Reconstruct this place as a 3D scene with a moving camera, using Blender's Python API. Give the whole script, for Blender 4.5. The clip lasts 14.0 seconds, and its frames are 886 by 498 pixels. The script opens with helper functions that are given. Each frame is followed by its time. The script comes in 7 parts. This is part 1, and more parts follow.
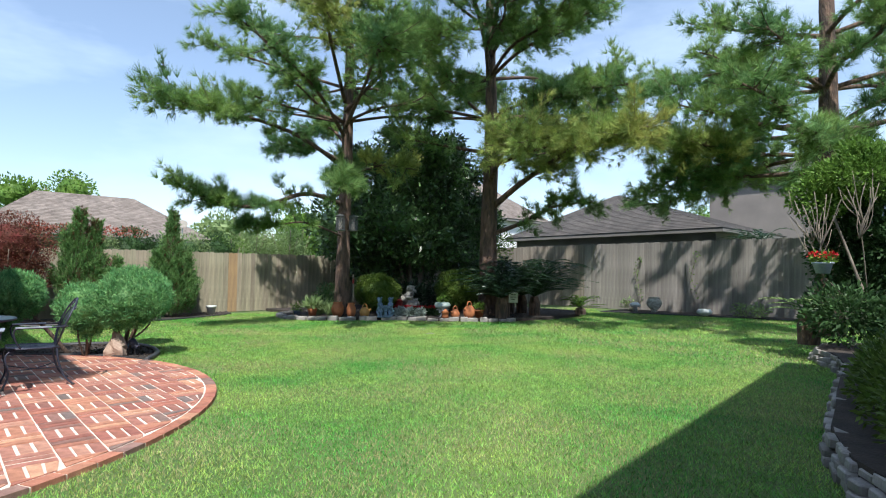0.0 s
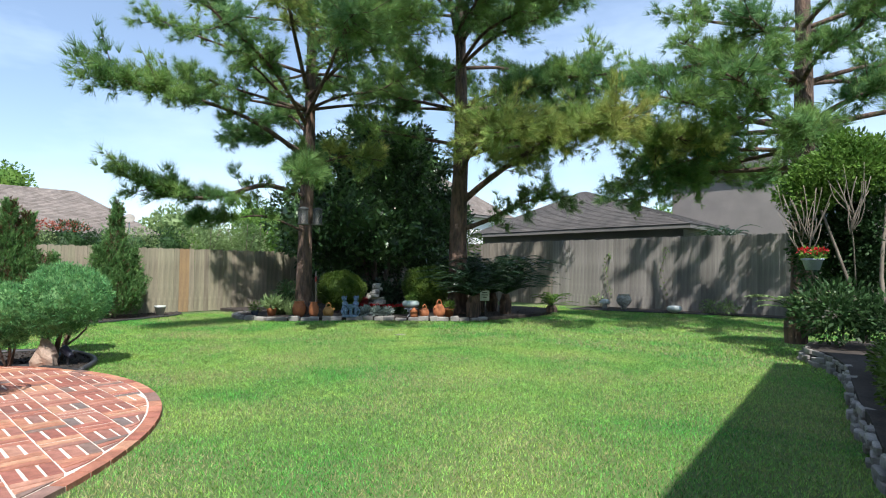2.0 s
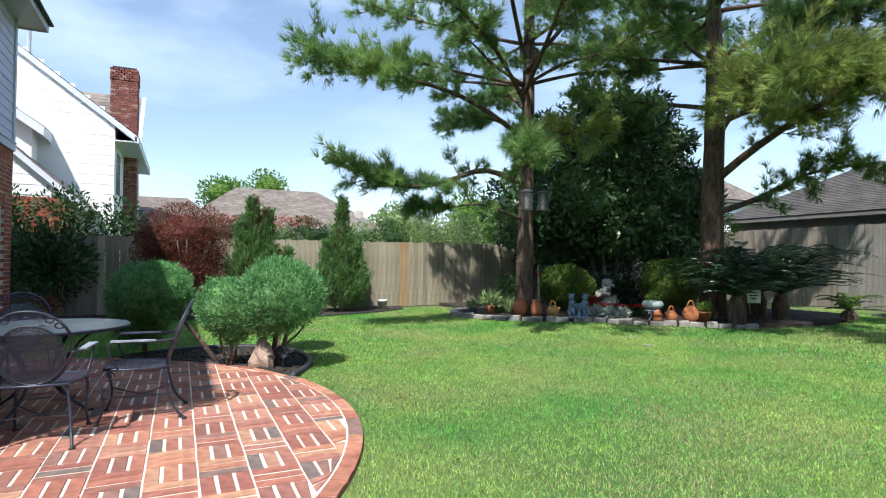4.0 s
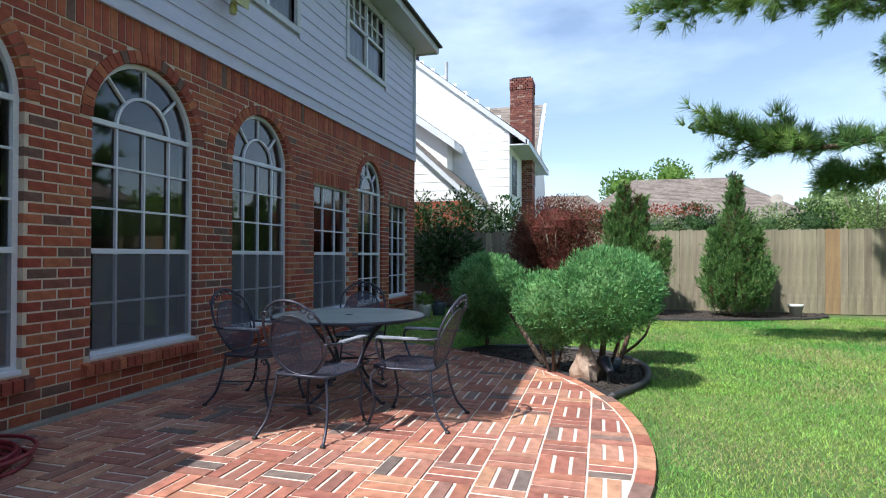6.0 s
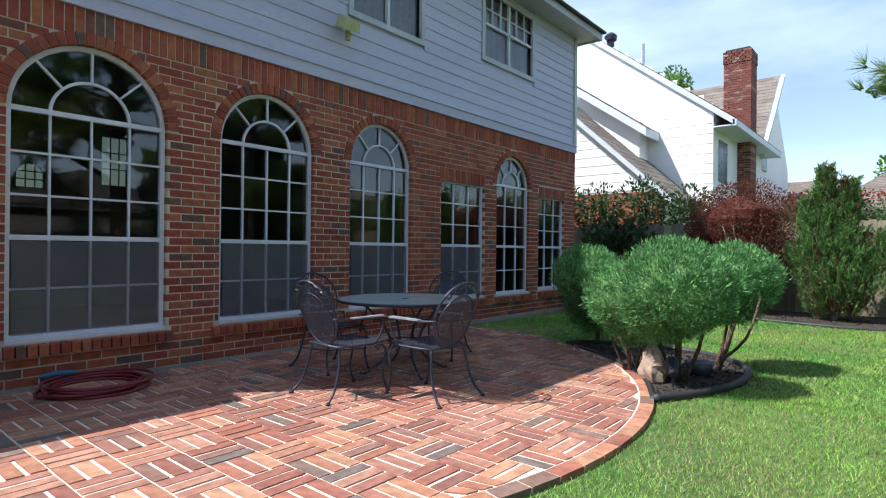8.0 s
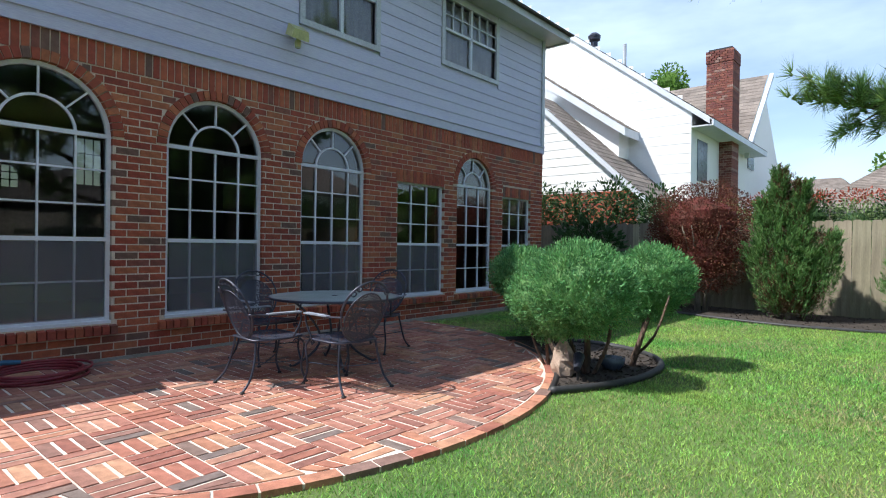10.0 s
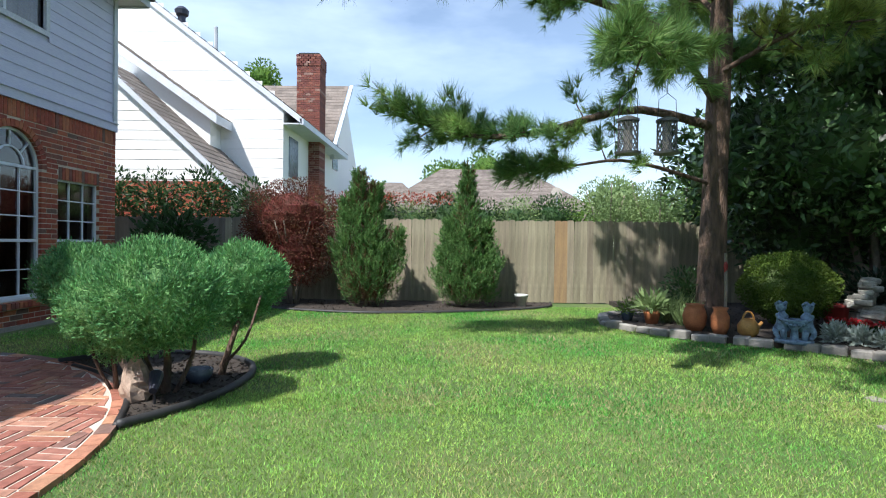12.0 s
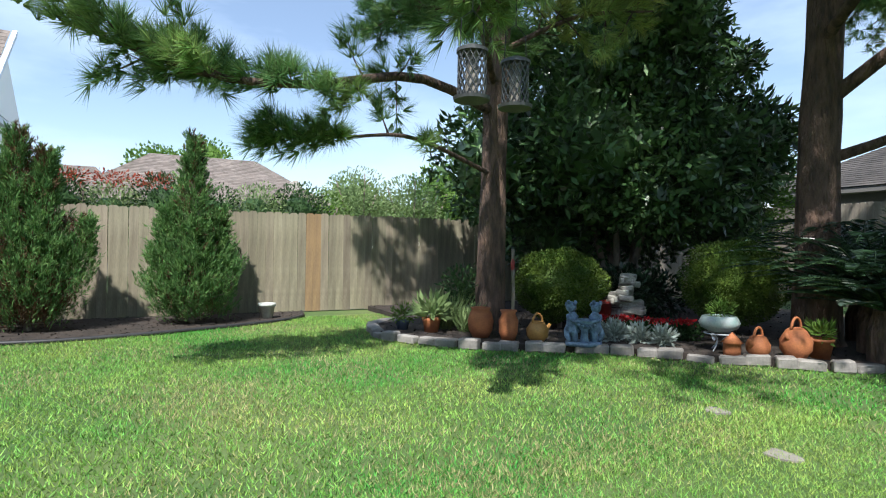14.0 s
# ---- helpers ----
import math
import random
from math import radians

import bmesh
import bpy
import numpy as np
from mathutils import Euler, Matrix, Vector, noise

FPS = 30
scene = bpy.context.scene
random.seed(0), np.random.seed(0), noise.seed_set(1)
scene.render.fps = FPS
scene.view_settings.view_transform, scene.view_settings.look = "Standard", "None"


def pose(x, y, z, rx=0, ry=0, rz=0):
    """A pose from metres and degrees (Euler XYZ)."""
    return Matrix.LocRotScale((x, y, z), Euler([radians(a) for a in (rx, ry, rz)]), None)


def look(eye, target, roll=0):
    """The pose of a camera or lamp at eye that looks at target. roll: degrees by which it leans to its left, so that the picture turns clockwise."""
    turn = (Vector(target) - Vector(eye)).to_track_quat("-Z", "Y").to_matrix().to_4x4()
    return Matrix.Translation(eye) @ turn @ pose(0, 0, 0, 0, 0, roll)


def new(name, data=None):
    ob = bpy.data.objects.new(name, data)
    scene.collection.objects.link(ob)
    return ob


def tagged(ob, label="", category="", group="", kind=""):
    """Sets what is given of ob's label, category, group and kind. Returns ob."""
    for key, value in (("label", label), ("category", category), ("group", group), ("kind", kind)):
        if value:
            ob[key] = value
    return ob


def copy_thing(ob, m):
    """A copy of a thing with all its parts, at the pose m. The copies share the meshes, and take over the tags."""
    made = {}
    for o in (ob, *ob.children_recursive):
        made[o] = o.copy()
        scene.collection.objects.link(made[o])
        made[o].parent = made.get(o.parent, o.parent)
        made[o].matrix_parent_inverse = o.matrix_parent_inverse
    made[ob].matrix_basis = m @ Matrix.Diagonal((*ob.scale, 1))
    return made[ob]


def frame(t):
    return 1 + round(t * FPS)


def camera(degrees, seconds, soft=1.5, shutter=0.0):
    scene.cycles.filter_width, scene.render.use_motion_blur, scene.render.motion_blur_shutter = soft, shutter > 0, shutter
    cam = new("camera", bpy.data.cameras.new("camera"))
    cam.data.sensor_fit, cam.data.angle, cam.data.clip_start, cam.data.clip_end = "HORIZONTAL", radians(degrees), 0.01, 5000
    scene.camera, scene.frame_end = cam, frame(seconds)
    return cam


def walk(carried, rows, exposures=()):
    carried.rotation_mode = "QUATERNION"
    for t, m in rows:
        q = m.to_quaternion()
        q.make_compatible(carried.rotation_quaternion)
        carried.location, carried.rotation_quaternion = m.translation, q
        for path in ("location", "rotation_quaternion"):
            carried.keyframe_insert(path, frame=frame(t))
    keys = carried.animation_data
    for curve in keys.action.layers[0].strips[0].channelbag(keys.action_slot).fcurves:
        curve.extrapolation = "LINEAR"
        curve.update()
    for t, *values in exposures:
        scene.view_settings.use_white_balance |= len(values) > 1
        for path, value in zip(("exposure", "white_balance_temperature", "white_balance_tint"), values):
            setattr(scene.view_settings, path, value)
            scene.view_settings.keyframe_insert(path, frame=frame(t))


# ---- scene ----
cam = camera(76.6, 14.0, soft=1.1)
PATH = [
    (0, (0.171, 0.133, 1.289), (-1.306, 1.479, 1.374), 0.5),
    (0.5, (0.124, 0.125, 1.31), (-1.283, 1.544, 1.383), 0.1),
    (1, (0.056, 0.153, 1.296), (-1.317, 1.605, 1.371), 0.2),
    (1.5, (-0.166, 0.253, 1.304), (-1.531, 1.714, 1.374), 0.1),
    (2, (-0.504, 0.442, 1.298), (-1.881, 1.891, 1.372), 0.4),
    (4.5, (-2.531, 1.444, 1.306), (-4.463, 1.96, 1.344), 0.5),
    (5, (-2.86, 1.649, 1.306), (-4.855, 1.776, 1.337), 0.8),
    (5.5, (-3.16, 2.039, 1.27), (-5.148, 1.815, 1.295), 0.2),
    (6, (-3.402, 2.335, 1.251), (-5.327, 1.793, 1.277), 0.1),
    (6.5, (-3.558, 2.711, 1.228), (-5.352, 1.827, 1.251), 0.2),
    (7, (-3.709, 3.09, 1.227), (-5.366, 1.97, 1.248), 0.5),
    (7.5, (-3.84, 3.57, 1.216), (-5.391, 2.306, 1.231), 0.3),
    (10, (-4.229, 4.857, 1.273), (-5.744, 3.55, 1.261), 0.8),
    (10.5, (-4.3, 4.774, 1.326), (-6.022, 3.757, 1.306), 1.1),
    (11, (-4.306, 4.841, 1.353), (-6.166, 4.106, 1.33), 1.0),
    (11.5, (-4.4, 4.839, 1.339), (-6.356, 4.42, 1.321), 0.9),
    (12, (-4.672, 4.745, 1.322), (-6.671, 4.705, 1.302), 0.7),
    (12.5, (-5.092, 4.758, 1.285), (-7.076, 5.009, 1.27), 0.8),
    (13, (-5.61, 4.67, 1.301), (-7.55, 5.156, 1.281), 0.6),
    (13.5, (-6.158, 4.611, 1.266), (-8.041, 5.286, 1.252), 0.7),
    (14, (-6.698, 4.608, 1.229), (-8.489, 5.498, 1.228), 0.8),
]
walk(cam, [(t, look(eye, target, roll)) for t, eye, target, roll in PATH])

# ---------- world, sun, exposure ----------
scene.view_settings.exposure = 0.50
world = bpy.data.worlds.new("world")
scene.world = world
world.use_nodes = True
wn, wl = world.node_tree.nodes, world.node_tree.links
sky = wn.new("ShaderNodeTexSky")
sky.sky_type, sky.sun_disc = "NISHITA", False
SUN_TO = Vector((0.54, -0.45, 1.0)).normalized()
sky.sun_elevation = math.asin(SUN_TO.z)
sky.sun_rotation = math.atan2(SUN_TO.x, SUN_TO.y)
sky.air_density, sky.dust_density, sky.ozone_density = 1.0, 0.25, 1.6
tc = wn.new("ShaderNodeTexCoord")
mp = wn.new("ShaderNodeMapping")
mp.inputs["Scale"].default_value = (1.0, 1.0, 3.2)
mp.inputs["Rotation"].default_value = (0.1, 0.15, 0.6)
cn = wn.new("ShaderNodeTexNoise")
cn.inputs["Scale"].default_value, cn.inputs["Detail"].default_value, cn.inputs["Roughness"].default_value = 1.7, 6.0, 0.55
cr = wn.new("ShaderNodeValToRGB")
cr.color_ramp.elements[0].position, cr.color_ramp.elements[1].position = 0.44, 0.70
cr.color_ramp.elements[0].color, cr.color_ramp.elements[1].color = (0.14, 0.14, 0.14, 1), (0.80, 0.80, 0.80, 1)
cm = wn.new("ShaderNodeMixRGB")
cm.inputs["Color2"].default_value = (4.9, 6.2, 8.2, 1)
wl.new(tc.outputs["Generated"], mp.inputs["Vector"])
wl.new(mp.outputs["Vector"], cn.inputs["Vector"])
wl.new(cn.outputs["Fac"], cr.inputs["Fac"])
wl.new(cr.outputs["Color"], cm.inputs["Fac"])
wl.new(sky.outputs["Color"], cm.inputs["Color1"])
wl.new(cm.outputs["Color"], wn["Background"].inputs["Color"])
wn["Background"].inputs["Strength"].default_value = 0.142
sun = new("sun", bpy.data.lights.new("sun", "SUN"))
sun.data.energy, sun.data.angle, sun.data.color = 5.0, radians(0.53), (1.0, 0.985, 0.955)
sun.matrix_world = look(SUN_TO * 60, (0, 0, 0))

rng = np.random.default_rng(7)


# ---------- materials ----------
def mat(name, c1, c2=None, rough=0.8, scale=8.0, fine=60.0, bump=0.15, metal=0.0, rnd="", spread=0.25, spec=0.5, stretch=(1, 1, 1), trans=0.0, hue=0.0, deep=0.01):
    """A surface of two tones mixed at two scales, with relief; rnd: 'object' or 'island' varies it piece by piece."""
    m = bpy.data.materials.new(name)
    m.use_nodes = True
    n, l = m.node_tree.nodes, m.node_tree.links
    b = n["Principled BSDF"]
    c2 = c2 or tuple(v * 0.7 for v in c1)
    co = n.new("ShaderNodeTexCoord")
    mapping = n.new("ShaderNodeMapping")
    mapping.inputs["Scale"].default_value = stretch
    l.new(co.outputs["Object"], mapping.inputs["Vector"])
    big, small = n.new("ShaderNodeTexNoise"), n.new("ShaderNodeTexNoise")
    big.inputs["Scale"].default_value, big.inputs["Detail"].default_value = scale, 5
    small.inputs["Scale"].default_value, small.inputs["Detail"].default_value = fine, 4
    for t in (big, small):
        l.new(mapping.outputs["Vector"], t.inputs["Vector"])
    mix = n.new("ShaderNodeMixRGB")
    mix.inputs["Color1"].default_value, mix.inputs["Color2"].default_value = (*c1, 1), (*c2, 1)
    ramp = n.new("ShaderNodeValToRGB")
    ramp.color_ramp.elements[0].position, ramp.color_ramp.elements[1].position = 0.35, 0.65
    l.new(big.outputs["Fac"], ramp.inputs["Fac"])
    l.new(ramp.outputs["Color"], mix.inputs["Fac"])
    grain = n.new("ShaderNodeMixRGB")
    grain.blend_type = "OVERLAY"
    grain.inputs["Fac"].default_value = 0.35
    l.new(mix.outputs["Color"], grain.inputs["Color1"])
    l.new(small.outputs["Fac"], grain.inputs["Color2"])
    out = grain.outputs["Color"]
    if rnd:
        src = n.new("ShaderNodeObjectInfo" if rnd == "object" else "ShaderNodeNewGeometry")
        value = src.outputs["Random" if rnd == "object" else "Random Per Island"]
        span = n.new("ShaderNodeMapRange")
        span.inputs["To Min"].default_value, span.inputs["To Max"].default_value = 1 - spread, 1 + spread
        l.new(value, span.inputs["Value"])
        hsv = n.new("ShaderNodeHueSaturation")
        l.new(span.outputs["Result"], hsv.inputs["Value"])
        l.new(out, hsv.inputs["Color"])
        if hue:
            turn = n.new("ShaderNodeMapRange")
            turn.inputs["To Min"].default_value, turn.inputs["To Max"].default_value = 0.5 - hue, 0.5 + hue
            wob = n.new("ShaderNodeMath")
            wob.operation = "FRACT"
            mul = n.new("ShaderNodeMath")
            mul.operation, mul.inputs[1].default_value = "MULTIPLY", 7.13
            l.new(value, mul.inputs[0])
            l.new(mul.outputs[0], wob.inputs[0])
            l.new(wob.outputs[0], turn.inputs["Value"])
            l.new(turn.outputs["Result"], hsv.inputs["Hue"])
        out = hsv.outputs["Color"]
    l.new(out, b.inputs["Base Color"])
    b.inputs["Roughness"].default_value, b.inputs["Metallic"].default_value = rough, metal
    b.inputs["Specular IOR Level"].default_value = spec
    if bump:
        bp = n.new("ShaderNodeBump")
        bp.inputs["Strength"].default_value, bp.inputs["Distance"].default_value = bump, deep
        l.new(small.outputs["Fac"], bp.inputs["Height"])
        l.new(bp.outputs["Normal"], b.inputs["Normal"])
    if trans:
        tr = n.new("ShaderNodeBsdfTranslucent")
        l.new(out, tr.inputs["Color"])
        ms = n.new("ShaderNodeMixShader")
        ms.inputs["Fac"].default_value = trans
        l.new(b.outputs["BSDF"], ms.inputs[1])
        l.new(tr.outputs["BSDF"], ms.inputs[2])
        l.new(ms.outputs["Shader"], n["Material Output"].inputs["Surface"])
    return m


def brick_mat(name, cols, rnd):
    """Fired clay: each brick takes one of several tones by its own random number."""
    m = mat(name, (0.3, 0.1, 0.06), rough=0.85, scale=14, fine=120, bump=0.25, rnd=rnd, spread=0.12)
    n, l = m.node_tree.nodes, m.node_tree.links
    src = next(x for x in n if x.bl_idname in ("ShaderNodeObjectInfo", "ShaderNodeNewGeometry"))
    value = src.outputs["Random" if rnd == "object" else "Random Per Island"]
    ramp = n.new("ShaderNodeValToRGB")
    ramp.color_ramp.interpolation = "CONSTANT"
    el = ramp.color_ramp.elements
    while len(el) < len(cols):
        el.new(0.5)
    for i, (p, c) in enumerate(cols):
        el[i].position, el[i].color = p, (*c, 1)
    mul = n.new("ShaderNodeMath")
    mul.operation, mul.inputs[1].default_value = "MULTIPLY", 13.7
    fr = n.new("ShaderNodeMath")
    fr.operation = "FRACT"
    l.new(value, mul.inputs[0])
    l.new(mul.outputs[0], fr.inputs[0])
    l.new(fr.outputs[0], ramp.inputs["Fac"])
    mix = next(x for x in n if x.bl_idname == "ShaderNodeMixRGB" and x.blend_type == "MIX")
    l.new(ramp.outputs["Color"], mix.inputs["Color1"])
    dark = n.new("ShaderNodeMixRGB")
    dark.blend_type = "MULTIPLY"
    dark.inputs["Fac"].default_value, dark.inputs["Color2"].default_value = 1.0, (0.68, 0.66, 0.66, 1)
    l.new(ramp.outputs["Color"], dark.inputs["Color1"])
    l.new(dark.outputs["Color"], mix.inputs["Color2"])
    return m


WALL_TONES = [(0, (0.37, 0.085, 0.045)), (0.3, (0.43, 0.115, 0.055)), (0.52, (0.32, 0.065, 0.038)), (0.72, (0.45, 0.15, 0.07)), (0.88, (0.25, 0.085, 0.06)), (0.95, (0.18, 0.10, 0.075))]
PAVE_TONES = [(0, (0.44, 0.18, 0.115)), (0.28, (0.50, 0.225, 0.14)), (0.5, (0.38, 0.14, 0.095)), (0.66, (0.55, 0.28, 0.17)), (0.83, (0.27, 0.16, 0.13)), (0.93, (0.18, 0.16, 0.145))]
M = {}
M["brick_piece"] = brick_mat("brick_piece", WALL_TONES, "object")
M["brick_rest"] = brick_mat("brick_rest", WALL_TONES, "island")
M["chimney_brick"] = brick_mat("chimney_brick", [(0, (0.24, 0.075, 0.055)), (0.35, (0.19, 0.06, 0.05)), (0.65, (0.28, 0.10, 0.07)), (0.88, (0.36, 0.22, 0.18))], "island")
M["paver_piece"] = brick_mat("paver_piece", PAVE_TONES, "object")
PAVE_SETS = ([(0, (0.44, 0.20, 0.145)), (0.35, (0.49, 0.25, 0.175)), (0.7, (0.41, 0.175, 0.13)), (0.92, (0.26, 0.17, 0.14))],
             [(0, (0.50, 0.225, 0.14)), (0.4, (0.55, 0.29, 0.18)), (0.75, (0.46, 0.19, 0.125)), (0.95, (0.34, 0.16, 0.12))],
             [(0, (0.36, 0.135, 0.10)), (0.4, (0.41, 0.16, 0.11)), (0.8, (0.30, 0.13, 0.10)), (0.94, (0.2, 0.15, 0.13))],
             [(0, (0.29, 0.15, 0.12)), (0.4, (0.20, 0.15, 0.135)), (0.6, (0.36, 0.16, 0.12)), (0.85, (0.44, 0.18, 0.115))])
for k, tones in enumerate(PAVE_SETS):
    M[f"paver_tone_{k}"] = brick_mat(f"paver_tone_{k}", tones, "object")
    M[f"paver_far_{k}"] = brick_mat(f"paver_far_{k}", tones, "island")
M["mortar"] = mat("mortar", (0.64, 0.55, 0.45), (0.52, 0.43, 0.35), rough=0.95, scale=6, fine=90, bump=0.4)
M["joint"] = mat("joint", (0.74, 0.67, 0.58), (0.56, 0.48, 0.41), rough=0.95, scale=3, fine=60, bump=0.4)
M["siding"] = mat("siding", (0.545, 0.545, 0.68), (0.495, 0.495, 0.625), rough=0.55, scale=1.2, fine=40, bump=0.05, stretch=(0.3, 1, 4), rnd="object", spread=0.03)
M["white_trim"] = mat("white_trim", (0.70, 0.73, 0.79), (0.62, 0.65, 0.71), rough=0.45, scale=2, fine=50, bump=0.04)
M["grey_trim"] = mat("grey_trim", (0.54, 0.56, 0.60), (0.46, 0.48, 0.51), rough=0.5, scale=2, fine=50, bump=0.04)
M["white_siding"] = mat("white_siding", (0.88, 0.88, 0.87), (0.84, 0.84, 0.83), rough=0.6, scale=0.6, fine=30, bump=0.05)
M["shingle"] = mat("shingle", (0.215, 0.18, 0.155), (0.165, 0.135, 0.115), rough=0.9, scale=1.3, fine=14, bump=0.4, rnd="island", spread=0.22)
M["shingle_dark"] = mat("shingle_dark", (0.085, 0.075, 0.068), (0.058, 0.052, 0.048), rough=0.9, scale=1.3, fine=14, bump=0.4, rnd="island", spread=0.2)
M["stucco"] = mat("stucco", (0.18, 0.17, 0.16), (0.14, 0.135, 0.13), rough=0.9, scale=1.0, fine=40, bump=0.2)
M["fence"] = mat("fence", (0.34, 0.30, 0.215), (0.21, 0.18, 0.13), rough=0.9, scale=1.6, fine=22, bump=0.5, rnd="object", spread=0.2, stretch=(6, 6, 0.6), hue=0.015)
M["fence_grey"] = mat("fence_grey", (0.27, 0.25, 0.225), (0.175, 0.16, 0.145), rough=0.9, scale=1.6, fine=22, bump=0.5, rnd="object", spread=0.2, stretch=(6, 6, 0.6))
M["fence_rest"] = mat("fence_rest", (0.27, 0.235, 0.19), (0.18, 0.155, 0.125), rough=0.9, scale=1.6, fine=22, bump=0.5, rnd="island", spread=0.2, stretch=(6, 6, 0.6))
M["fence_rust"] = mat("fence_rust", (0.38, 0.25, 0.13), (0.28, 0.19, 0.11), rough=0.9, scale=2, fine=22, bump=0.5, stretch=(6, 6, 0.6))
M["soil"] = mat("soil", (0.055, 0.042, 0.034), (0.030, 0.024, 0.020), rough=1.0, scale=5, fine=45, bump=1.0)
M["lawn"] = mat("lawn", (0.12, 0.165, 0.05), (0.06, 0.12, 0.03), rough=1.0, scale=0.45, fine=26, bump=0.8)
M["blades"] = mat("blades", (0.35, 0.50, 0.125), (0.115, 0.37, 0.07), rough=0.6, scale=0.7, fine=5.0, bump=0, rnd="island", spread=0.66, spec=0.2, trans=0.35, hue=0.03)
M["worn"] = mat("worn", (0.34, 0.37, 0.44), (0.20, 0.22, 0.27), rough=0.5, scale=20, fine=80, bump=0.2)
M["straw"] = mat("straw", (0.46, 0.43, 0.22), (0.36, 0.34, 0.15), rough=0.7, scale=0.6, fine=3.0, bump=0, rnd="island", spread=0.35, spec=0.2, trans=0.25)
M["stone"] = mat("stone", (0.33, 0.305, 0.275), (0.21, 0.195, 0.18), rough=0.9, scale=5, fine=40, bump=0.6, rnd="object", spread=0.22)
M["edging"] = mat("edging", (0.035, 0.035, 0.037), (0.02, 0.02, 0.022), rough=0.55, scale=4, fine=40, bump=0.2)
M["iron"] = mat("iron", (0.05, 0.054, 0.082), (0.03, 0.033, 0.05), rough=0.42, scale=8, fine=80, bump=0.1, metal=0.3)
# pale grey-green base paints in the sky reflected by the top
M["table_glass"] = mat("table_glass", (0.42, 0.47, 0.45), (0.34, 0.39, 0.37), rough=0.25, scale=3, fine=200, bump=0.03, spec=0.7)
M["terracotta"] = mat("terracotta", (0.44, 0.155, 0.06), (0.33, 0.11, 0.045), rough=0.75, scale=9, fine=60, bump=0.15, rnd="object", spread=0.15)
M["ochre_clay"] = mat("ochre_clay", (0.52, 0.27, 0.075), (0.40, 0.19, 0.055), rough=0.5, scale=9, fine=60, bump=0.1)
M["blue_glaze"] = mat("blue_glaze", (0.10, 0.13, 0.17), (0.06, 0.08, 0.12), rough=0.25, scale=9, fine=60, bump=0.05)
M["statue_blue"] = mat("statue_blue", (0.22, 0.33, 0.46), (0.09, 0.14, 0.21), rough=0.6, scale=16, fine=80, bump=0.3)
M["grey_stone"] = mat("grey_stone", (0.50, 0.48, 0.43), (0.26, 0.25, 0.22), rough=0.9, scale=12, fine=60, bump=0.7)
M["pale_ceramic"] = mat("pale_ceramic", (0.62, 0.63, 0.60), (0.45, 0.49, 0.47), rough=0.4, scale=9, fine=60, bump=0.08)
M["aqua_glaze"] = mat("aqua_glaze", (0.25, 0.36, 0.34), (0.36, 0.40, 0.40), rough=0.35, scale=10, fine=70, bump=0.06)
M["red_plastic"] = mat("red_plastic", (0.35, 0.035, 0.03), (0.22, 0.025, 0.02), rough=0.5, scale=6, fine=60, bump=0.05)
M["hose"] = mat("hose", (0.25, 0.028, 0.038), (0.17, 0.02, 0.03), rough=0.4, scale=10, fine=90, bump=0.1)
M["bark"] = mat("bark", (0.20, 0.125, 0.09), (0.07, 0.05, 0.04), rough=0.95, scale=7, fine=26, bump=1.0, stretch=(1.6, 1.6, 0.4), deep=0.06)
M["bark_grey"] = mat("bark_grey", (0.27, 0.23, 0.18), (0.16, 0.135, 0.11), rough=0.95, scale=7, fine=30, bump=0.8, stretch=(1.5, 1.5, 0.5))
M["needles"] = mat("needles", (0.26, 0.39, 0.11), (0.13, 0.26, 0.10), rough=0.5, scale=0.7, fine=5, bump=0, rnd="island", spread=0.4, spec=0.2, trans=0.4, hue=0.025)
M["needles_light"] = mat("needles_light", (0.40, 0.42, 0.12), (0.24, 0.36, 0.10), rough=0.5, scale=0.7, fine=5, bump=0, rnd="island", spread=0.4, spec=0.2, trans=0.35, hue=0.03)
M["juniper"] = mat("juniper", (0.20, 0.41, 0.155), (0.085, 0.24, 0.085), rough=0.6, scale=8, fine=9, bump=0, rnd="island", spread=0.4, spec=0.2, trans=0.25, hue=0.02)
M["thuja"] = mat("thuja", (0.175, 0.31, 0.10), (0.09, 0.19, 0.062), rough=0.6, scale=7, fine=9, bump=0, rnd="island", spread=0.4, spec=0.2, trans=0.25, hue=0.02)
M["boxleaf"] = mat("boxleaf", (0.125, 0.185, 0.035), (0.07, 0.13, 0.025), rough=0.4, scale=3, fine=9, bump=0, rnd="island", spread=0.4, spec=0.2, trans=0.3)
M["magnolia"] = mat("magnolia", (0.10, 0.19, 0.062), (0.035, 0.08, 0.03), rough=0.33, scale=1.0, fine=6, bump=0, rnd="island", spread=0.7, trans=0.12)
M["red_leaf"] = mat("red_leaf", (0.19, 0.06, 0.042), (0.115, 0.055, 0.035), rough=0.7, scale=5, fine=9, bump=0, rnd="island", spread=0.5, spec=0.2, trans=0.3, hue=0.02)
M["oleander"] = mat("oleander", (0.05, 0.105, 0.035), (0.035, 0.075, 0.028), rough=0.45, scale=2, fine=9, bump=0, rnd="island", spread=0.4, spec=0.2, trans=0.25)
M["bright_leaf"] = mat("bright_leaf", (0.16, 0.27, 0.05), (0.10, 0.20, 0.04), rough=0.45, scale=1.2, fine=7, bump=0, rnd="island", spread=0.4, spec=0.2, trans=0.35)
M["pale_leaf"] = mat("pale_leaf", (0.27, 0.36, 0.15), (0.18, 0.27, 0.11), rough=0.5, scale=1.2, fine=7, bump=0, rnd="island", spread=0.35, spec=0.2, trans=0.3)
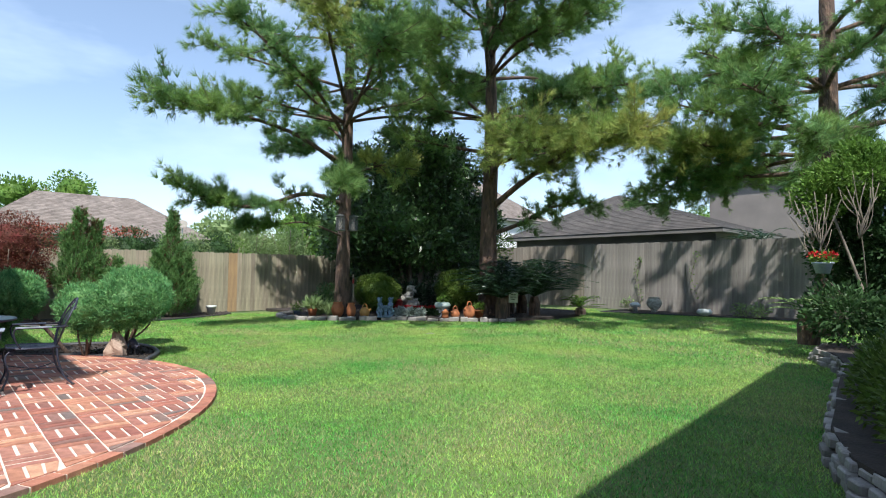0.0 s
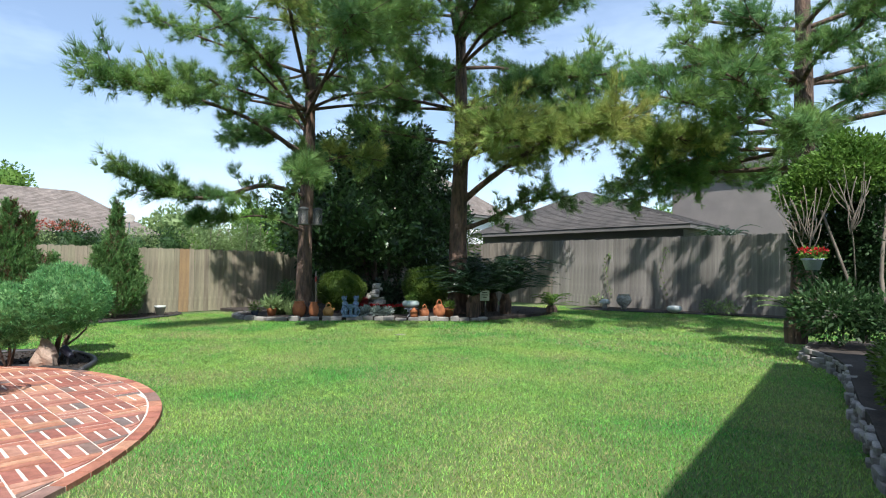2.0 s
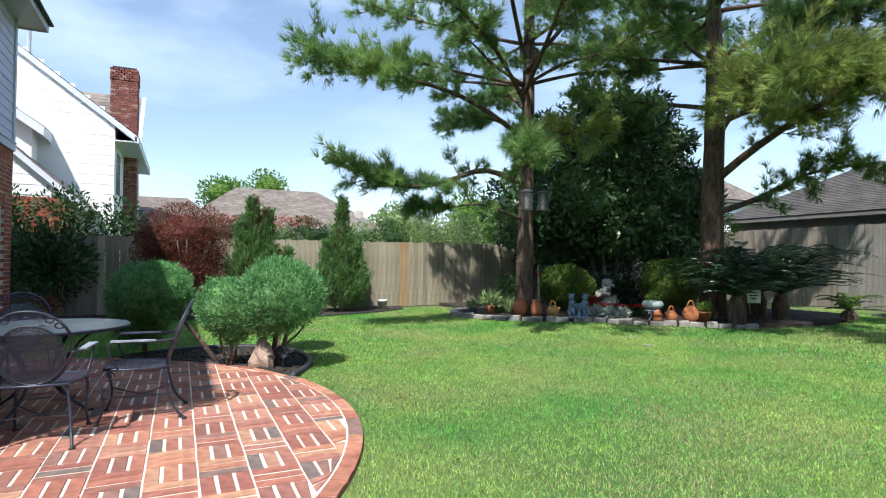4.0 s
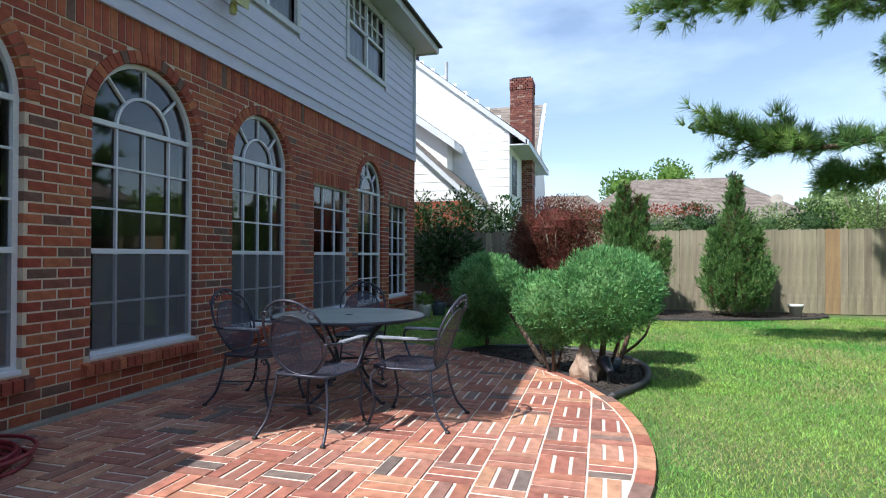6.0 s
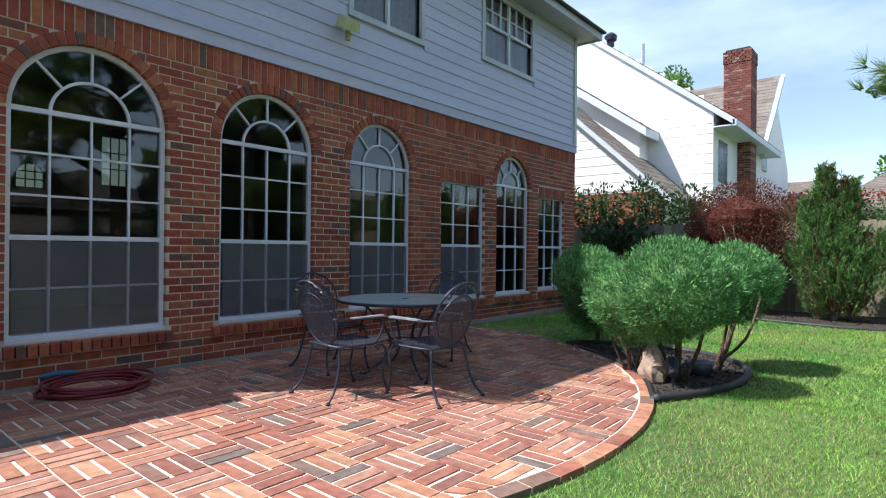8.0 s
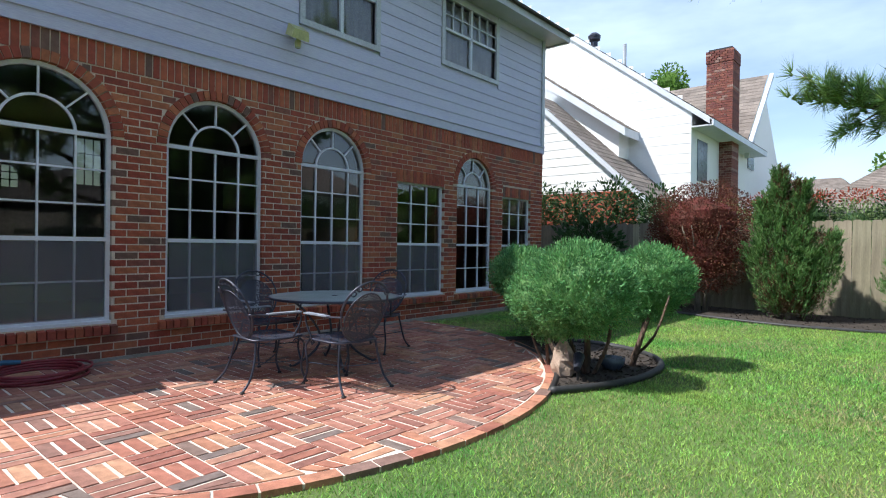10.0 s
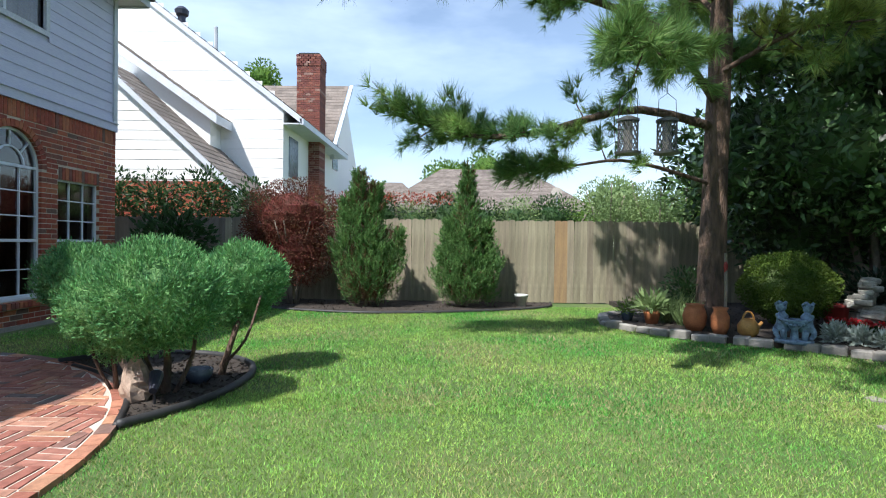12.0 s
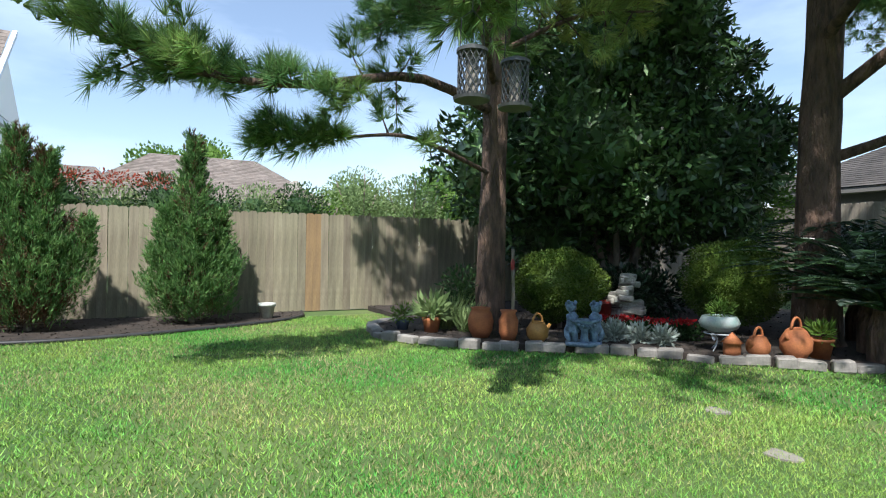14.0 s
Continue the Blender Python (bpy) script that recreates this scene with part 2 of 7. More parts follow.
M["sago"] = mat("sago", (0.025, 0.06, 0.026), (0.018, 0.042, 0.02), rough=0.35, scale=1.2, fine=7, bump=0, rnd="island", spread=0.35, trans=0.15)
M["dead_needles"] = mat("dead_needles", (0.17, 0.095, 0.045), (0.10, 0.06, 0.03), rough=0.8, scale=6, fine=12, bump=0, rnd="island", spread=0.4, trans=0.15)
M["stucco_tan"] = mat("stucco_tan", (0.215, 0.19, 0.175), (0.17, 0.15, 0.14), rough=0.9, scale=1.0, fine=40, bump=0.2)
M["silver_leaf"] = mat("silver_leaf", (0.36, 0.42, 0.37), (0.25, 0.30, 0.26), rough=0.7, scale=5, fine=20, bump=0, rnd="island", spread=0.25)
M["red_flower"] = mat("red_flower", (0.60, 0.02, 0.03), (0.42, 0.015, 0.02), rough=0.5, scale=8, fine=20, bump=0, rnd="island", spread=0.3, trans=0.2)
M["room"] = mat("room", (0.20, 0.18, 0.16), (0.15, 0.13, 0.115), rough=0.9, scale=1, fine=20, bump=0.1)
M["concrete"] = mat("concrete", (0.34, 0.31, 0.27), (0.25, 0.23, 0.20), rough=0.95, scale=3, fine=40, bump=0.4)
M["black"] = mat("black", (0.02, 0.02, 0.022), (0.012, 0.012, 0.014), rough=0.6, bump=0.1)
M["galvanised"] = mat("galvanised", (0.12, 0.125, 0.125), (0.08, 0.085, 0.085), rough=0.5, metal=0.4, bump=0.1)
M["curtain"] = mat("curtain", (0.62, 0.60, 0.55), (0.5, 0.48, 0.44), rough=0.9, scale=3, fine=40, bump=0.1)
M["lamp_yellow"] = mat("lamp_yellow", (0.50, 0.50, 0.22), (0.40, 0.40, 0.18), rough=0.4, bump=0.05)


def glass_mat(name, tint, ior=1.5):
    m = bpy.data.materials.new(name)
    m.use_nodes = True
    n, l = m.node_tree.nodes, m.node_tree.links
    n.remove(n["Principled BSDF"])
    g, t, x, f = n.new("ShaderNodeBsdfGlossy"), n.new("ShaderNodeBsdfTransparent"), n.new("ShaderNodeMixShader"), n.new("ShaderNodeFresnel")
    g.inputs["Roughness"].default_value = 0.01
    t.inputs["Color"].default_value = (*tint, 1)
    f.inputs["IOR"].default_value = ior
    l.new(f.outputs["Fac"], x.inputs["Fac"])
    l.new(t.outputs["BSDF"], x.inputs[1])
    l.new(g.outputs["BSDF"], x.inputs[2])
    l.new(x.outputs["Shader"], n["Material Output"].inputs["Surface"])
    return m


def mesh_mat(name, color, hole, scale, metal=0.2):
    """Woven wire or expanded metal: solid strands with see-through holes."""
    m = bpy.data.materials.new(name)
    m.use_nodes = True
    n, l = m.node_tree.nodes, m.node_tree.links
    b = n["Principled BSDF"]
    b.inputs["Base Color"].default_value, b.inputs["Roughness"].default_value, b.inputs["Metallic"].default_value = (*color, 1), 0.5, metal
    t, x = n.new("ShaderNodeBsdfTransparent"), n.new("ShaderNodeMixShader")
    co, ck = n.new("ShaderNodeTexCoord"), n.new("ShaderNodeTexVoronoi")
    ck.inputs["Scale"].default_value = scale
    lt = n.new("ShaderNodeMath")
    lt.operation, lt.inputs[1].default_value = "LESS_THAN", hole
    l.new(co.outputs["Object"], ck.inputs["Vector"])
    l.new(ck.outputs["Distance"], lt.inputs[0])
    l.new(lt.outputs[0], x.inputs["Fac"])
    l.new(b.outputs["BSDF"], x.inputs[1])
    l.new(t.outputs["BSDF"], x.inputs[2])
    l.new(x.outputs["Shader"], n["Material Output"].inputs["Surface"])
    return m


M["glass"] = glass_mat("window_glass", (0.72, 0.74, 0.76), 1.95)
M["wire"] = mesh_mat("wire_mesh", (0.04, 0.044, 0.07), 0.42, 140)
M["screen"] = mesh_mat("insect_screen", (0.16, 0.16, 0.19), 0.44, 260, 0.0)
for lk in list(M["screen"].node_tree.links):
    if lk.to_node.bl_idname == "ShaderNodeMixShader" and lk.to_socket.name == "Fac":
        M["screen"].node_tree.links.remove(lk)
next(x for x in M["screen"].node_tree.nodes if x.bl_idname == "ShaderNodeMixShader").inputs["Fac"].default_value = 0.5


# ---------- mesh helpers ----------
class Mesh:
    """Collects vertices and faces of one mesh."""

    def __init__(self):
        self.v, self.f = [], []

    def add(self, v, f):
        k = len(self.v)
        self.v += [tuple(p) for p in v]
        self.f += [tuple(k + i for i in q) for q in f]
        return self

    def hexa(self, p):
        return self.add(p, [(0, 3, 2, 1), (4, 5, 6, 7), (0, 1, 5, 4), (1, 2, 6, 5), (2, 3, 7, 6), (3, 0, 4, 7)])

    def box(self, x0, y0, z0, x1, y1, z1):
        return self.hexa([(x0, y0, z0), (x1, y0, z0), (x1, y1, z0), (x0, y1, z0), (x0, y0, z1), (x1, y0, z1), (x1, y1, z1), (x0, y1, z1)])

    def slab(self, outline, z0, z1):
        n = len(outline)
        v = [(x, y, z0) for x, y in outline] + [(x, y, z1) for x, y in outline]
        return self.add(v, [tuple(range(n - 1, -1, -1)), tuple(range(n, 2 * n))] + [(i, (i + 1) % n, n + (i + 1) % n, n + i) for i in range(n)])

    def tube(self, pts, radii, seg=8, closed=False):
        pts = [Vector([float(q) for q in p]) for p in pts]
        if not hasattr(radii, "__len__"):
            radii = [radii] * len(pts)
        n, v, ref = len(pts), [], None
        for i, p in enumerate(pts):
            a = pts[(i - 1) % n] if closed or i else p
            b = pts[(i + 1) % n] if closed or i < n - 1 else p
            d = (b - a).normalized()
            if ref is None:
                ref = d.orthogonal()
            ref = (ref - d * ref.dot(d)).normalized()
            side = d.cross(ref)
            v += [p + float(radii[i]) * (math.cos(2 * math.pi * k / seg) * ref + math.sin(2 * math.pi * k / seg) * side) for k in range(seg)]
        f = []
        for i in range(n if closed else n - 1):
            a, b = i * seg, ((i + 1) % n) * seg
            f += [(a + k, a + (k + 1) % seg, b + (k + 1) % seg, b + k) for k in range(seg)]
        if not closed:
            f += [tuple(range(seg - 1, -1, -1)), tuple(range((n - 1) * seg, n * seg))]
        return self.add(v, f)

    def lathe(self, prof, seg=20, cx=0.0, cy=0.0, cz=0.0):
        v = [(cx + r * math.cos(2 * math.pi * k / seg), cy + r * math.sin(2 * math.pi * k / seg), cz + z) for r, z in prof for k in range(seg)]
        f = [(i * seg + k, i * seg + (k + 1) % seg, (i + 1) * seg + (k + 1) % seg, (i + 1) * seg + k) for i in range(len(prof) - 1) for k in range(seg)]
        if prof[0][0] > 0:
            f.append(tuple(range(seg - 1, -1, -1)))
        f.append(tuple(range((len(prof) - 1) * seg, len(prof) * seg)))
        return self.add(v, f)

    def blob(self, c, r, rough=0.15, nu=10, nv=7, seed=0):
        v = []
        for j in range(nv + 1):
            th = math.pi * j / nv
            for k in range(nu):
                ph = 2 * math.pi * k / nu
                d = Vector((math.sin(th) * math.cos(ph), math.sin(th) * math.sin(ph), math.cos(th)))
                s = 1 + rough * noise.noise(d * 1.7 + Vector((seed * 3.1, seed * 1.7, 0)))
                v.append((c[0] + r[0] * d.x * s, c[1] + r[1] * d.y * s, c[2] + r[2] * d.z * s))
        f = [(j * nu + k, (j + 1) * nu + k, (j + 1) * nu + (k + 1) % nu, j * nu + (k + 1) % nu) for j in range(nv) for k in range(nu)]
        return self.add(v, f)

    def data(self, name, material, smooth=False):
        me = bpy.data.meshes.new(name)
        me.from_pydata(self.v, [], self.f)
        me.materials.append(material)
        if smooth:
            me.polygons.foreach_set("use_smooth", [True] * len(me.polygons))
        me.update()
        return me


def link(name, me, parent=None, label=""):
    ob = new(name, me)
    ob.parent = parent
    return tagged(ob, label)


def part(name, m, material, parent=None, label="", smooth=False):
    return link(name, m.data(name, material, smooth), parent, label)


def thing(name, label, category, at=(0, 0, 0), turn=0, group="", kind=""):
    ob = new(name)
    ob.matrix_basis = pose(*at, 0, 0, turn)
    ob.empty_display_size = 0.1
    return tagged(ob, label, category, group, kind)


def cloud(name, verts, nper, material, parent=None, label="", kind=""):
    """Many small faces of nper corners each as one mesh."""
    verts = np.asarray(verts, np.float32).reshape(-1, 3)
    n = len(verts)
    me = bpy.data.meshes.new(name)
    me.vertices.add(n)
    me.vertices.foreach_set("co", verts.ravel())
    me.loops.add(n)
    me.loops.foreach_set("vertex_index", np.arange(n, dtype=np.int32))
    me.polygons.add(n // nper)
    me.polygons.foreach_set("loop_start", np.arange(0, n, nper, dtype=np.int32))
    me.materials.append(material)
    me.update(calc_edges=True)
    ob = link(name, me, parent, label)
    return tagged(ob, kind=kind)


def unit(n):
    d = rng.normal(size=(n, 3))
    return d / np.linalg.norm(d, axis=1, keepdims=True)


def leaf_quads(c, d, length, width):
    """Leaves as folded rhombs from points c along d."""
    n = len(c)
    s = np.cross(d, unit(n))
    s /= np.linalg.norm(s, axis=1, keepdims=True) + 1e-9
    length, width = np.broadcast_to(length, n)[:, None], np.broadcast_to(width, n)[:, None]
    mid = c + d * length * 0.45
    return np.stack([c, mid + s * width / 2, c + d * length, mid - s * width / 2], 1)


def ball_leaves(c, r, n, length, width, shell=0.35, up=0.3, lump=0.0, wild=0.7):
    """Leaves in the outer shell of an uneven ellipsoid."""
    d = unit(n)
    k = np.array([noise.noise(Vector(tuple(map(float, p))) * 2.3 + Vector(tuple(map(float, c)))) for p in d])
    if lump:
        k = k + lump * np.array([noise.noise(Vector(tuple(map(float, p))) * 6.5 + Vector(tuple(map(float, c)))) for p in d])
    rad = (1 + 0.16 * k) * (1 - shell * rng.random(n) ** 1.6)
    p = np.array(c) + d * rad[:, None] * np.array(r)
    way = d + wild * unit(n) + np.array((0, 0, up))
    way /= np.linalg.norm(way, axis=1, keepdims=True)
    return leaf_quads(p, way, length * rng.uniform(0.6, 1.3, n), width * rng.uniform(0.7, 1.2, n))


def spray(p, d, n, length, spread, width=0.006):
    """Needle tufts: n needles fanned round each direction d from each point p, as slim triangles."""
    m = len(p)
    way = np.repeat(d, n, 0) + spread * unit(m * n)
    way /= np.linalg.norm(way, axis=1, keepdims=True)
    base = np.repeat(p, n, 0) + way * 0.01
    s = np.cross(way, unit(m * n))
    s /= np.linalg.norm(s, axis=1, keepdims=True) + 1e-9
    ln = length * rng.uniform(0.7, 1.2, (m * n, 1))
    return np.stack([base - s * width, base + s * width, base + way * ln], 1)


def smooth_line(pts, n):
    pts = np.array(pts, float)
    t = np.linspace(0, len(pts) - 1, n)
    out = []
    for s in t:
        i = min(int(s), len(pts) - 2)
        u = s - i
        p0, p1, p2, p3 = pts[max(i - 1, 0)], pts[i], pts[i + 1], pts[min(i + 2, len(pts) - 1)]
        out.append(0.5 * (2 * p1 + (p2 - p0) * u + (2 * p0 - 5 * p1 + 4 * p2 - p3) * u * u + (3 * p1 - p0 - 3 * p2 + p3) * u ** 3))
    return np.array(out)

# ---------- ground ----------
PC, PR = Vector((-7.2, -1.1)), 3.75  # patio centre and radius
WALL, GLASS = -1.58, -1.655          # brick face and glass plane of the house
JBED = [(-8.5, 2.42), (-9.0, 2.68), (-9.5, 2.8), (-10.1, 2.78), (-10.6, 2.55), (-10.95, 2.05), (-11.0, 1.5), (-10.8, 0.95), (-10.45, 0.62), (-10.3, 0.88), (-9.9, 1.45), (-9.25, 2.05)]
ISLAND = [(-15.1, 8.2), (-14.75, 7.5), (-14.1, 7.25), (-13.6, 7.35), (-13.1, 7.7), (-12.65, 8.05), (-12.3, 8.55), (-11.95, 9.1), (-11.6, 9.55), (-11.1, 9.95), (-10.6, 10.4), (-10.05, 10.95), (-9.65, 11.7), (-9.45, 12.6), (-9.4, 13.6), (-9.7, 14.8), (-10.3, 16.0)]
BACKBED = [(-15.9, 0.6), (-15.35, 1.6), (-15.0, 3.0), (-15.15, 4.2), (-15.5, 5.2), (-15.95, 6.2), (-16.5, 6.75), (-17.2, 6.9)]
RIGHTBED = [(-10.3, 16.9), (-9.2, 17.2), (-8.0, 17.5), (-6.6, 17.9), (-5.2, 18.1), (-3.5, 18.0)]
STONES_R = [(-1.7, 11.6), (-2.3, 10.9), (-2.35, 10.05), (-1.9, 9.3), (-1.6, 8.4), (-1.42, 7.3), (-1.25, 6.4), (-1.08, 5.6), (-0.95, 4.9), (-0.68, 4.2), (-0.3, 3.7)]

g = Mesh()
g.add([(-400, -400, 0), (400, -400, 0), (400, 400, 0), (-400, 400, 0)], [(0, 1, 2, 3)])
tagged(part("ground", g, M["lawn"]), "sunlit mown lawn, green with straw-coloured patches", "lawn", kind="structure")


def inside(pts, poly):
    x, y = pts[:, 0], pts[:, 1]
    hit = np.zeros(len(pts), bool)
    for (x0, y0), (x1, y1) in zip(poly, poly[1:] + poly[:1]):
        cut = (y0 > y) != (y1 > y)
        hit ^= cut & (x < (x1 - x0) * (y - y0) / (y1 - y0 + 1e-12) + x0)
    return hit


BEDS = [JBED, ISLAND + [(-17.3, 18), (-17.3, 8.2)], BACKBED + [(-17.3, 6.9), (-17.3, -1)], RIGHTBED + [(-3, 19), (-12, 19)], STONES_R + [(2, 3.7), (2, 11.3)]]


def blade_field(n, x0, x1, y0, y1, h, w):
    p = np.stack([rng.uniform(x0, x1, n), rng.uniform(y0, y1, n)], 1)
    keep = (np.hypot(p[:, 0] - PC.x, p[:, 1] - PC.y) > PR + 0.02) & (p[:, 1] > WALL + 0.25)
    for b in BEDS:
        keep &= ~inside(p, b)
    p = p[keep]
    n = len(p)
    a = rng.uniform(0, 2 * np.pi, n)
    lean = rng.uniform(0.2, 1.1, n)[:, None] * h
    hh = h * rng.uniform(0.5, 1.15, n)
    base = np.c_[p, np.zeros(n)]
    s = np.c_[np.cos(a), np.sin(a), np.zeros(n)] * (w / 2)
    b2 = a + rng.uniform(0, 6.28, n)
    tip = base + np.c_[np.cos(b2), np.sin(b2), np.zeros(n)] * lean + np.c_[np.zeros((n, 2)), hh]
    return np.stack([base - s, base + s, tip], 1)


grass = np.concatenate([blade_field(470000, -9.5, 0.5, 0.5, 9, 0.028, 0.0057), blade_field(210000, -16.5, -9, -1.3, 9.5, 0.036, 0.009), blade_field(130000, -12, 0.5, 9, 18.2, 0.04, 0.012)])
dry = np.array([noise.noise(Vector((float(p[0]) * 0.9, float(p[1]) * 0.9, 3.0))) for p in grass[:, 0]]) * 0.55 + 0.15 > rng.random(len(grass))
tagged(cloud("grass", grass[~dry], 3, M["blades"]), "short mown grass blades of a sunny lawn", "grass", kind="stuff")
tagged(cloud("dry_grass", grass[dry], 3, M["straw"]), "straw-coloured dry blades scattered in the lawn", "grass", kind="stuff")


def bed(name, outline, z, label):
    return tagged(part(name, Mesh().slab(outline, 0.0, z), M["soil"]), label, "garden bed", kind="structure")


bed("flowerbed_juniper", JBED, 0.03, "dark mulch bed round clipped junipers")
bed("flowerbed_island", ISLAND + [(-17.2, 16.0), (-17.2, 8.2)], 0.09, "dark soil bed under pines with clay jars")
bed("flowerbed_back", BACKBED + [(-17.2, -3)], 0.035, "narrow dark mulch bed along the board fence")
bed("flowerbed_side", RIGHTBED + [(-3.5, 18.75), (-10.3, 18.75)], 0.05, "narrow dark bed along the grey fence")
bed("flowerbed_raised", STONES_R + [(2.0, 3.7), (2.0, 11.3)], 0.22, "raised bed behind a stacked stone edge")
# mulch crumbs
for nm, poly, n in (("mulch", JBED, 2600), ("mulch", BEDS[1], 6000), ("mulch", BEDS[2], 2500)):
    xy = np.array(poly)
    p = rng.uniform(xy.min(0), xy.max(0), (n, 2))
    p = p[inside(p, poly)]
    z0 = 0.09 if poly is BEDS[1] else 0.035
    c = np.c_[p, np.full(len(p), z0)]
    d = unit(len(p)) * np.array((1, 1, 0.5))
    tagged(cloud(nm, leaf_quads(c, d, 0.05, 0.02), 4, M["soil"]), "dark shredded bark mulch", "mulch", kind="stuff")


def line_edging(name, pts, r, label, n=60):
    t = thing(name, label, "edging", (0, 0, 0))
    part("rail", Mesh().tube([(x, y, r * 0.9) for x, y in smooth_line(pts, n)], r, 8), M["edging"], t, smooth=True)
    return t


line_edging("bed_edging", JBED[:9], 0.038, "black rounded plastic edging round the juniper bed")
line_edging("bed_edging", JBED[9:] + JBED[:1], 0.03, "black rounded plastic edging between mulch and patio")
line_edging("bed_edging", BACKBED, 0.03, "black plastic edging of the bed by the fence")
line_edging("bed_edging", RIGHTBED, 0.03, "black plastic edging of the bed by the grey fence")


def stone_mesh(seed, l, w, h, material="stone"):
    r = random.Random(seed)
    v = [(sx * l / 2 * r.uniform(0.85, 1.0), sy * w / 2 * r.uniform(0.8, 1.0), z * h * r.uniform(0.9, 1.0)) for z in (0, 1) for sx, sy in ((-1, -1), (1, -1), (1, 1), (-1, 1))]
    v = [Vector(p) for p in v]
    m = bmesh.new()
    vs = [m.verts.new(p) for p in v]
    for q in ((0, 3, 2, 1), (4, 5, 6, 7), (0, 1, 5, 4), (1, 2, 6, 5), (2, 3, 7, 6), (3, 0, 4, 7)):
        m.faces.new([vs[i] for i in q])
    bmesh.ops.bevel(m, geom=list(m.edges), offset=min(l, w, h) * 0.14, segments=1, affect="EDGES")
    me = bpy.data.meshes.new("stone")
    m.to_mesh(me)
    m.free()
    me.materials.append(M[material])
    return me


SHAPES = [stone_mesh(i, 0.27, 0.17, 0.12) for i in range(8)]


def stone_row(parent, pts, z, step, size=(1, 1, 1), seed=1):
    r = random.Random(seed)
    line = smooth_line(pts, 400)
    run = np.r_[0, np.cumsum(np.linalg.norm(np.diff(line[:, :2], axis=0), axis=1))]
    s = 0.0
    while s < run[-1]:
        i = int(np.searchsorted(run, s))
        i = min(max(i, 1), len(line) - 1)
        d = line[i] - line[i - 1]
        k = r.uniform(0.78, 1.12)
        ob = link("stone", r.choice(SHAPES), parent)
        ob.matrix_basis = pose(line[i][0] + r.uniform(-0.035, 0.035), line[i][1] + r.uniform(-0.02, 0.02), z, r.uniform(-3, 3), r.uniform(-3, 3), math.degrees(math.atan2(d[1], d[0])) + r.uniform(-8, 8)) @ Matrix.Diagonal((k * size[0], size[1] * r.uniform(0.85, 1.1), size[2] * r.uniform(0.7, 1.2), 1))
        s += step * k * size[0]


border = thing("stone_border", "low border of rough pale limestone blocks round the island bed", "stone border", (0, 0, 0))
stone_row(border, ISLAND[:-4], 0.0, 0.275, (1, 1, 1.0), 3)
wall_r = thing("stone_border", "stacked grey stone edge of the shaded raised bed", "stone border", (0, 0, 0))
for k in range(3):
    stone_row(wall_r, [(x + 0.015 * k, y + 0.01 * k) for x, y in STONES_R], 0.07 * k, 0.28, (0.66, 0.72, 0.6), 11 + k)

# ---------- fences ----------
FX, FH = -17.3, 1.86


def picket(h, w):
    m = Mesh()
    c = 0.028
    m.add([(0, 0, 0.02), (w, 0, 0.02), (w, 0, h - c), (w - c, 0, h), (c, 0, h), (0, 0, h - c)] + [(0, 0.018, 0.02), (w, 0.018, 0.02), (w, 0.018, h - c), (w - c, 0.018, h), (c, 0.018, h), (0, 0.018, h - c)],
          [(0, 1, 2, 3, 4, 5), (11, 10, 9, 8, 7, 6)] + [(i, i + 6, (i + 1) % 6 + 6, (i + 1) % 6) for i in range(6)])
    return m


def fence(name, label, start, turn, length, h, near, material_rest, pick_from):
    t = thing(name, label, "fence", (*start, 0), turn)
    data = [picket(h + dz, 0.1445).data("picket", M["fence" if name == "board_fence" else "fence_grey"]) for dz in (0, 0.012, -0.012)]
    rust = picket(h, 0.1445).data("picket", M["fence_rust"])
    rest, r, x, i = Mesh(), random.Random(5), 0.0, 0
    while x < length:
        y = r.uniform(0, 0.01)
        if pick_from <= x <= pick_from + near:
            ob = link("picket", rust if name == "board_fence" and 12.85 < x < 13.2 else data[i % 3], t)
            ob.matrix_basis = pose(x, y, r.uniform(-0.008, 0.008), 0, r.uniform(-0.3, 0.3), 0)
        else:
            q = picket(h + r.uniform(-0.012, 0.012), 0.1445)
            rest.add([(a + x, b + y, c) for a, b, c in q.v], q.f)
        x, i = x + 0.146, i + 1
    tagged(part("far_fencing", rest, material_rest, t), kind="stuff")
    for z in (0.35, h * 0.5, h - 0.3):
        part("rail", Mesh().box(0, 0.022, z, length, 0.06, z + 0.09), material_rest, t)
    for k in range(int(length / 2.4) + 1):
        part("post", Mesh().box(k * 2.4, 0.06, 0, k * 2.4 + 0.09, 0.15, h - 0.05), material_rest, t)
    return t


fence("board_fence", "weathered cedar board fence, grey-tan with a rusty-brown streak", (FX, -6.0), 90, 25.0, FH, 14.0, M["fence_rest"], 5.5)
fence("side_fence", "tall weathered grey board fence in dappled shade", (-17.3, 18.8), 0, 19.0, 2.42, 9.0, M["fence_rest"], 5.0)

# ---------- house ----------
WINS = [(-6.40, -5.13, 0.43, 2.36, True), (-8.15, -6.95, 0.43, 2.36, True), (-9.88, -8.73, 0.43, 2.36, True), (-11.70, -10.56, 0.43, 2.30, False), (-13.14, -12.06, 0.43, 2.38, True), (-14.53, -13.50, 0.45, 2.27, False)]
X0, X1, BTOP, STOP = -15.0, -4.75, 3.32, 5.78


def opening_top(w, x):
    a, b, z0, z1, arch = w
    if not arch:
        return z1
    r, c = (b - a) / 2, (a + b) / 2
    return z1 + math.sqrt(max(r * r - (x - c) ** 2, 0))


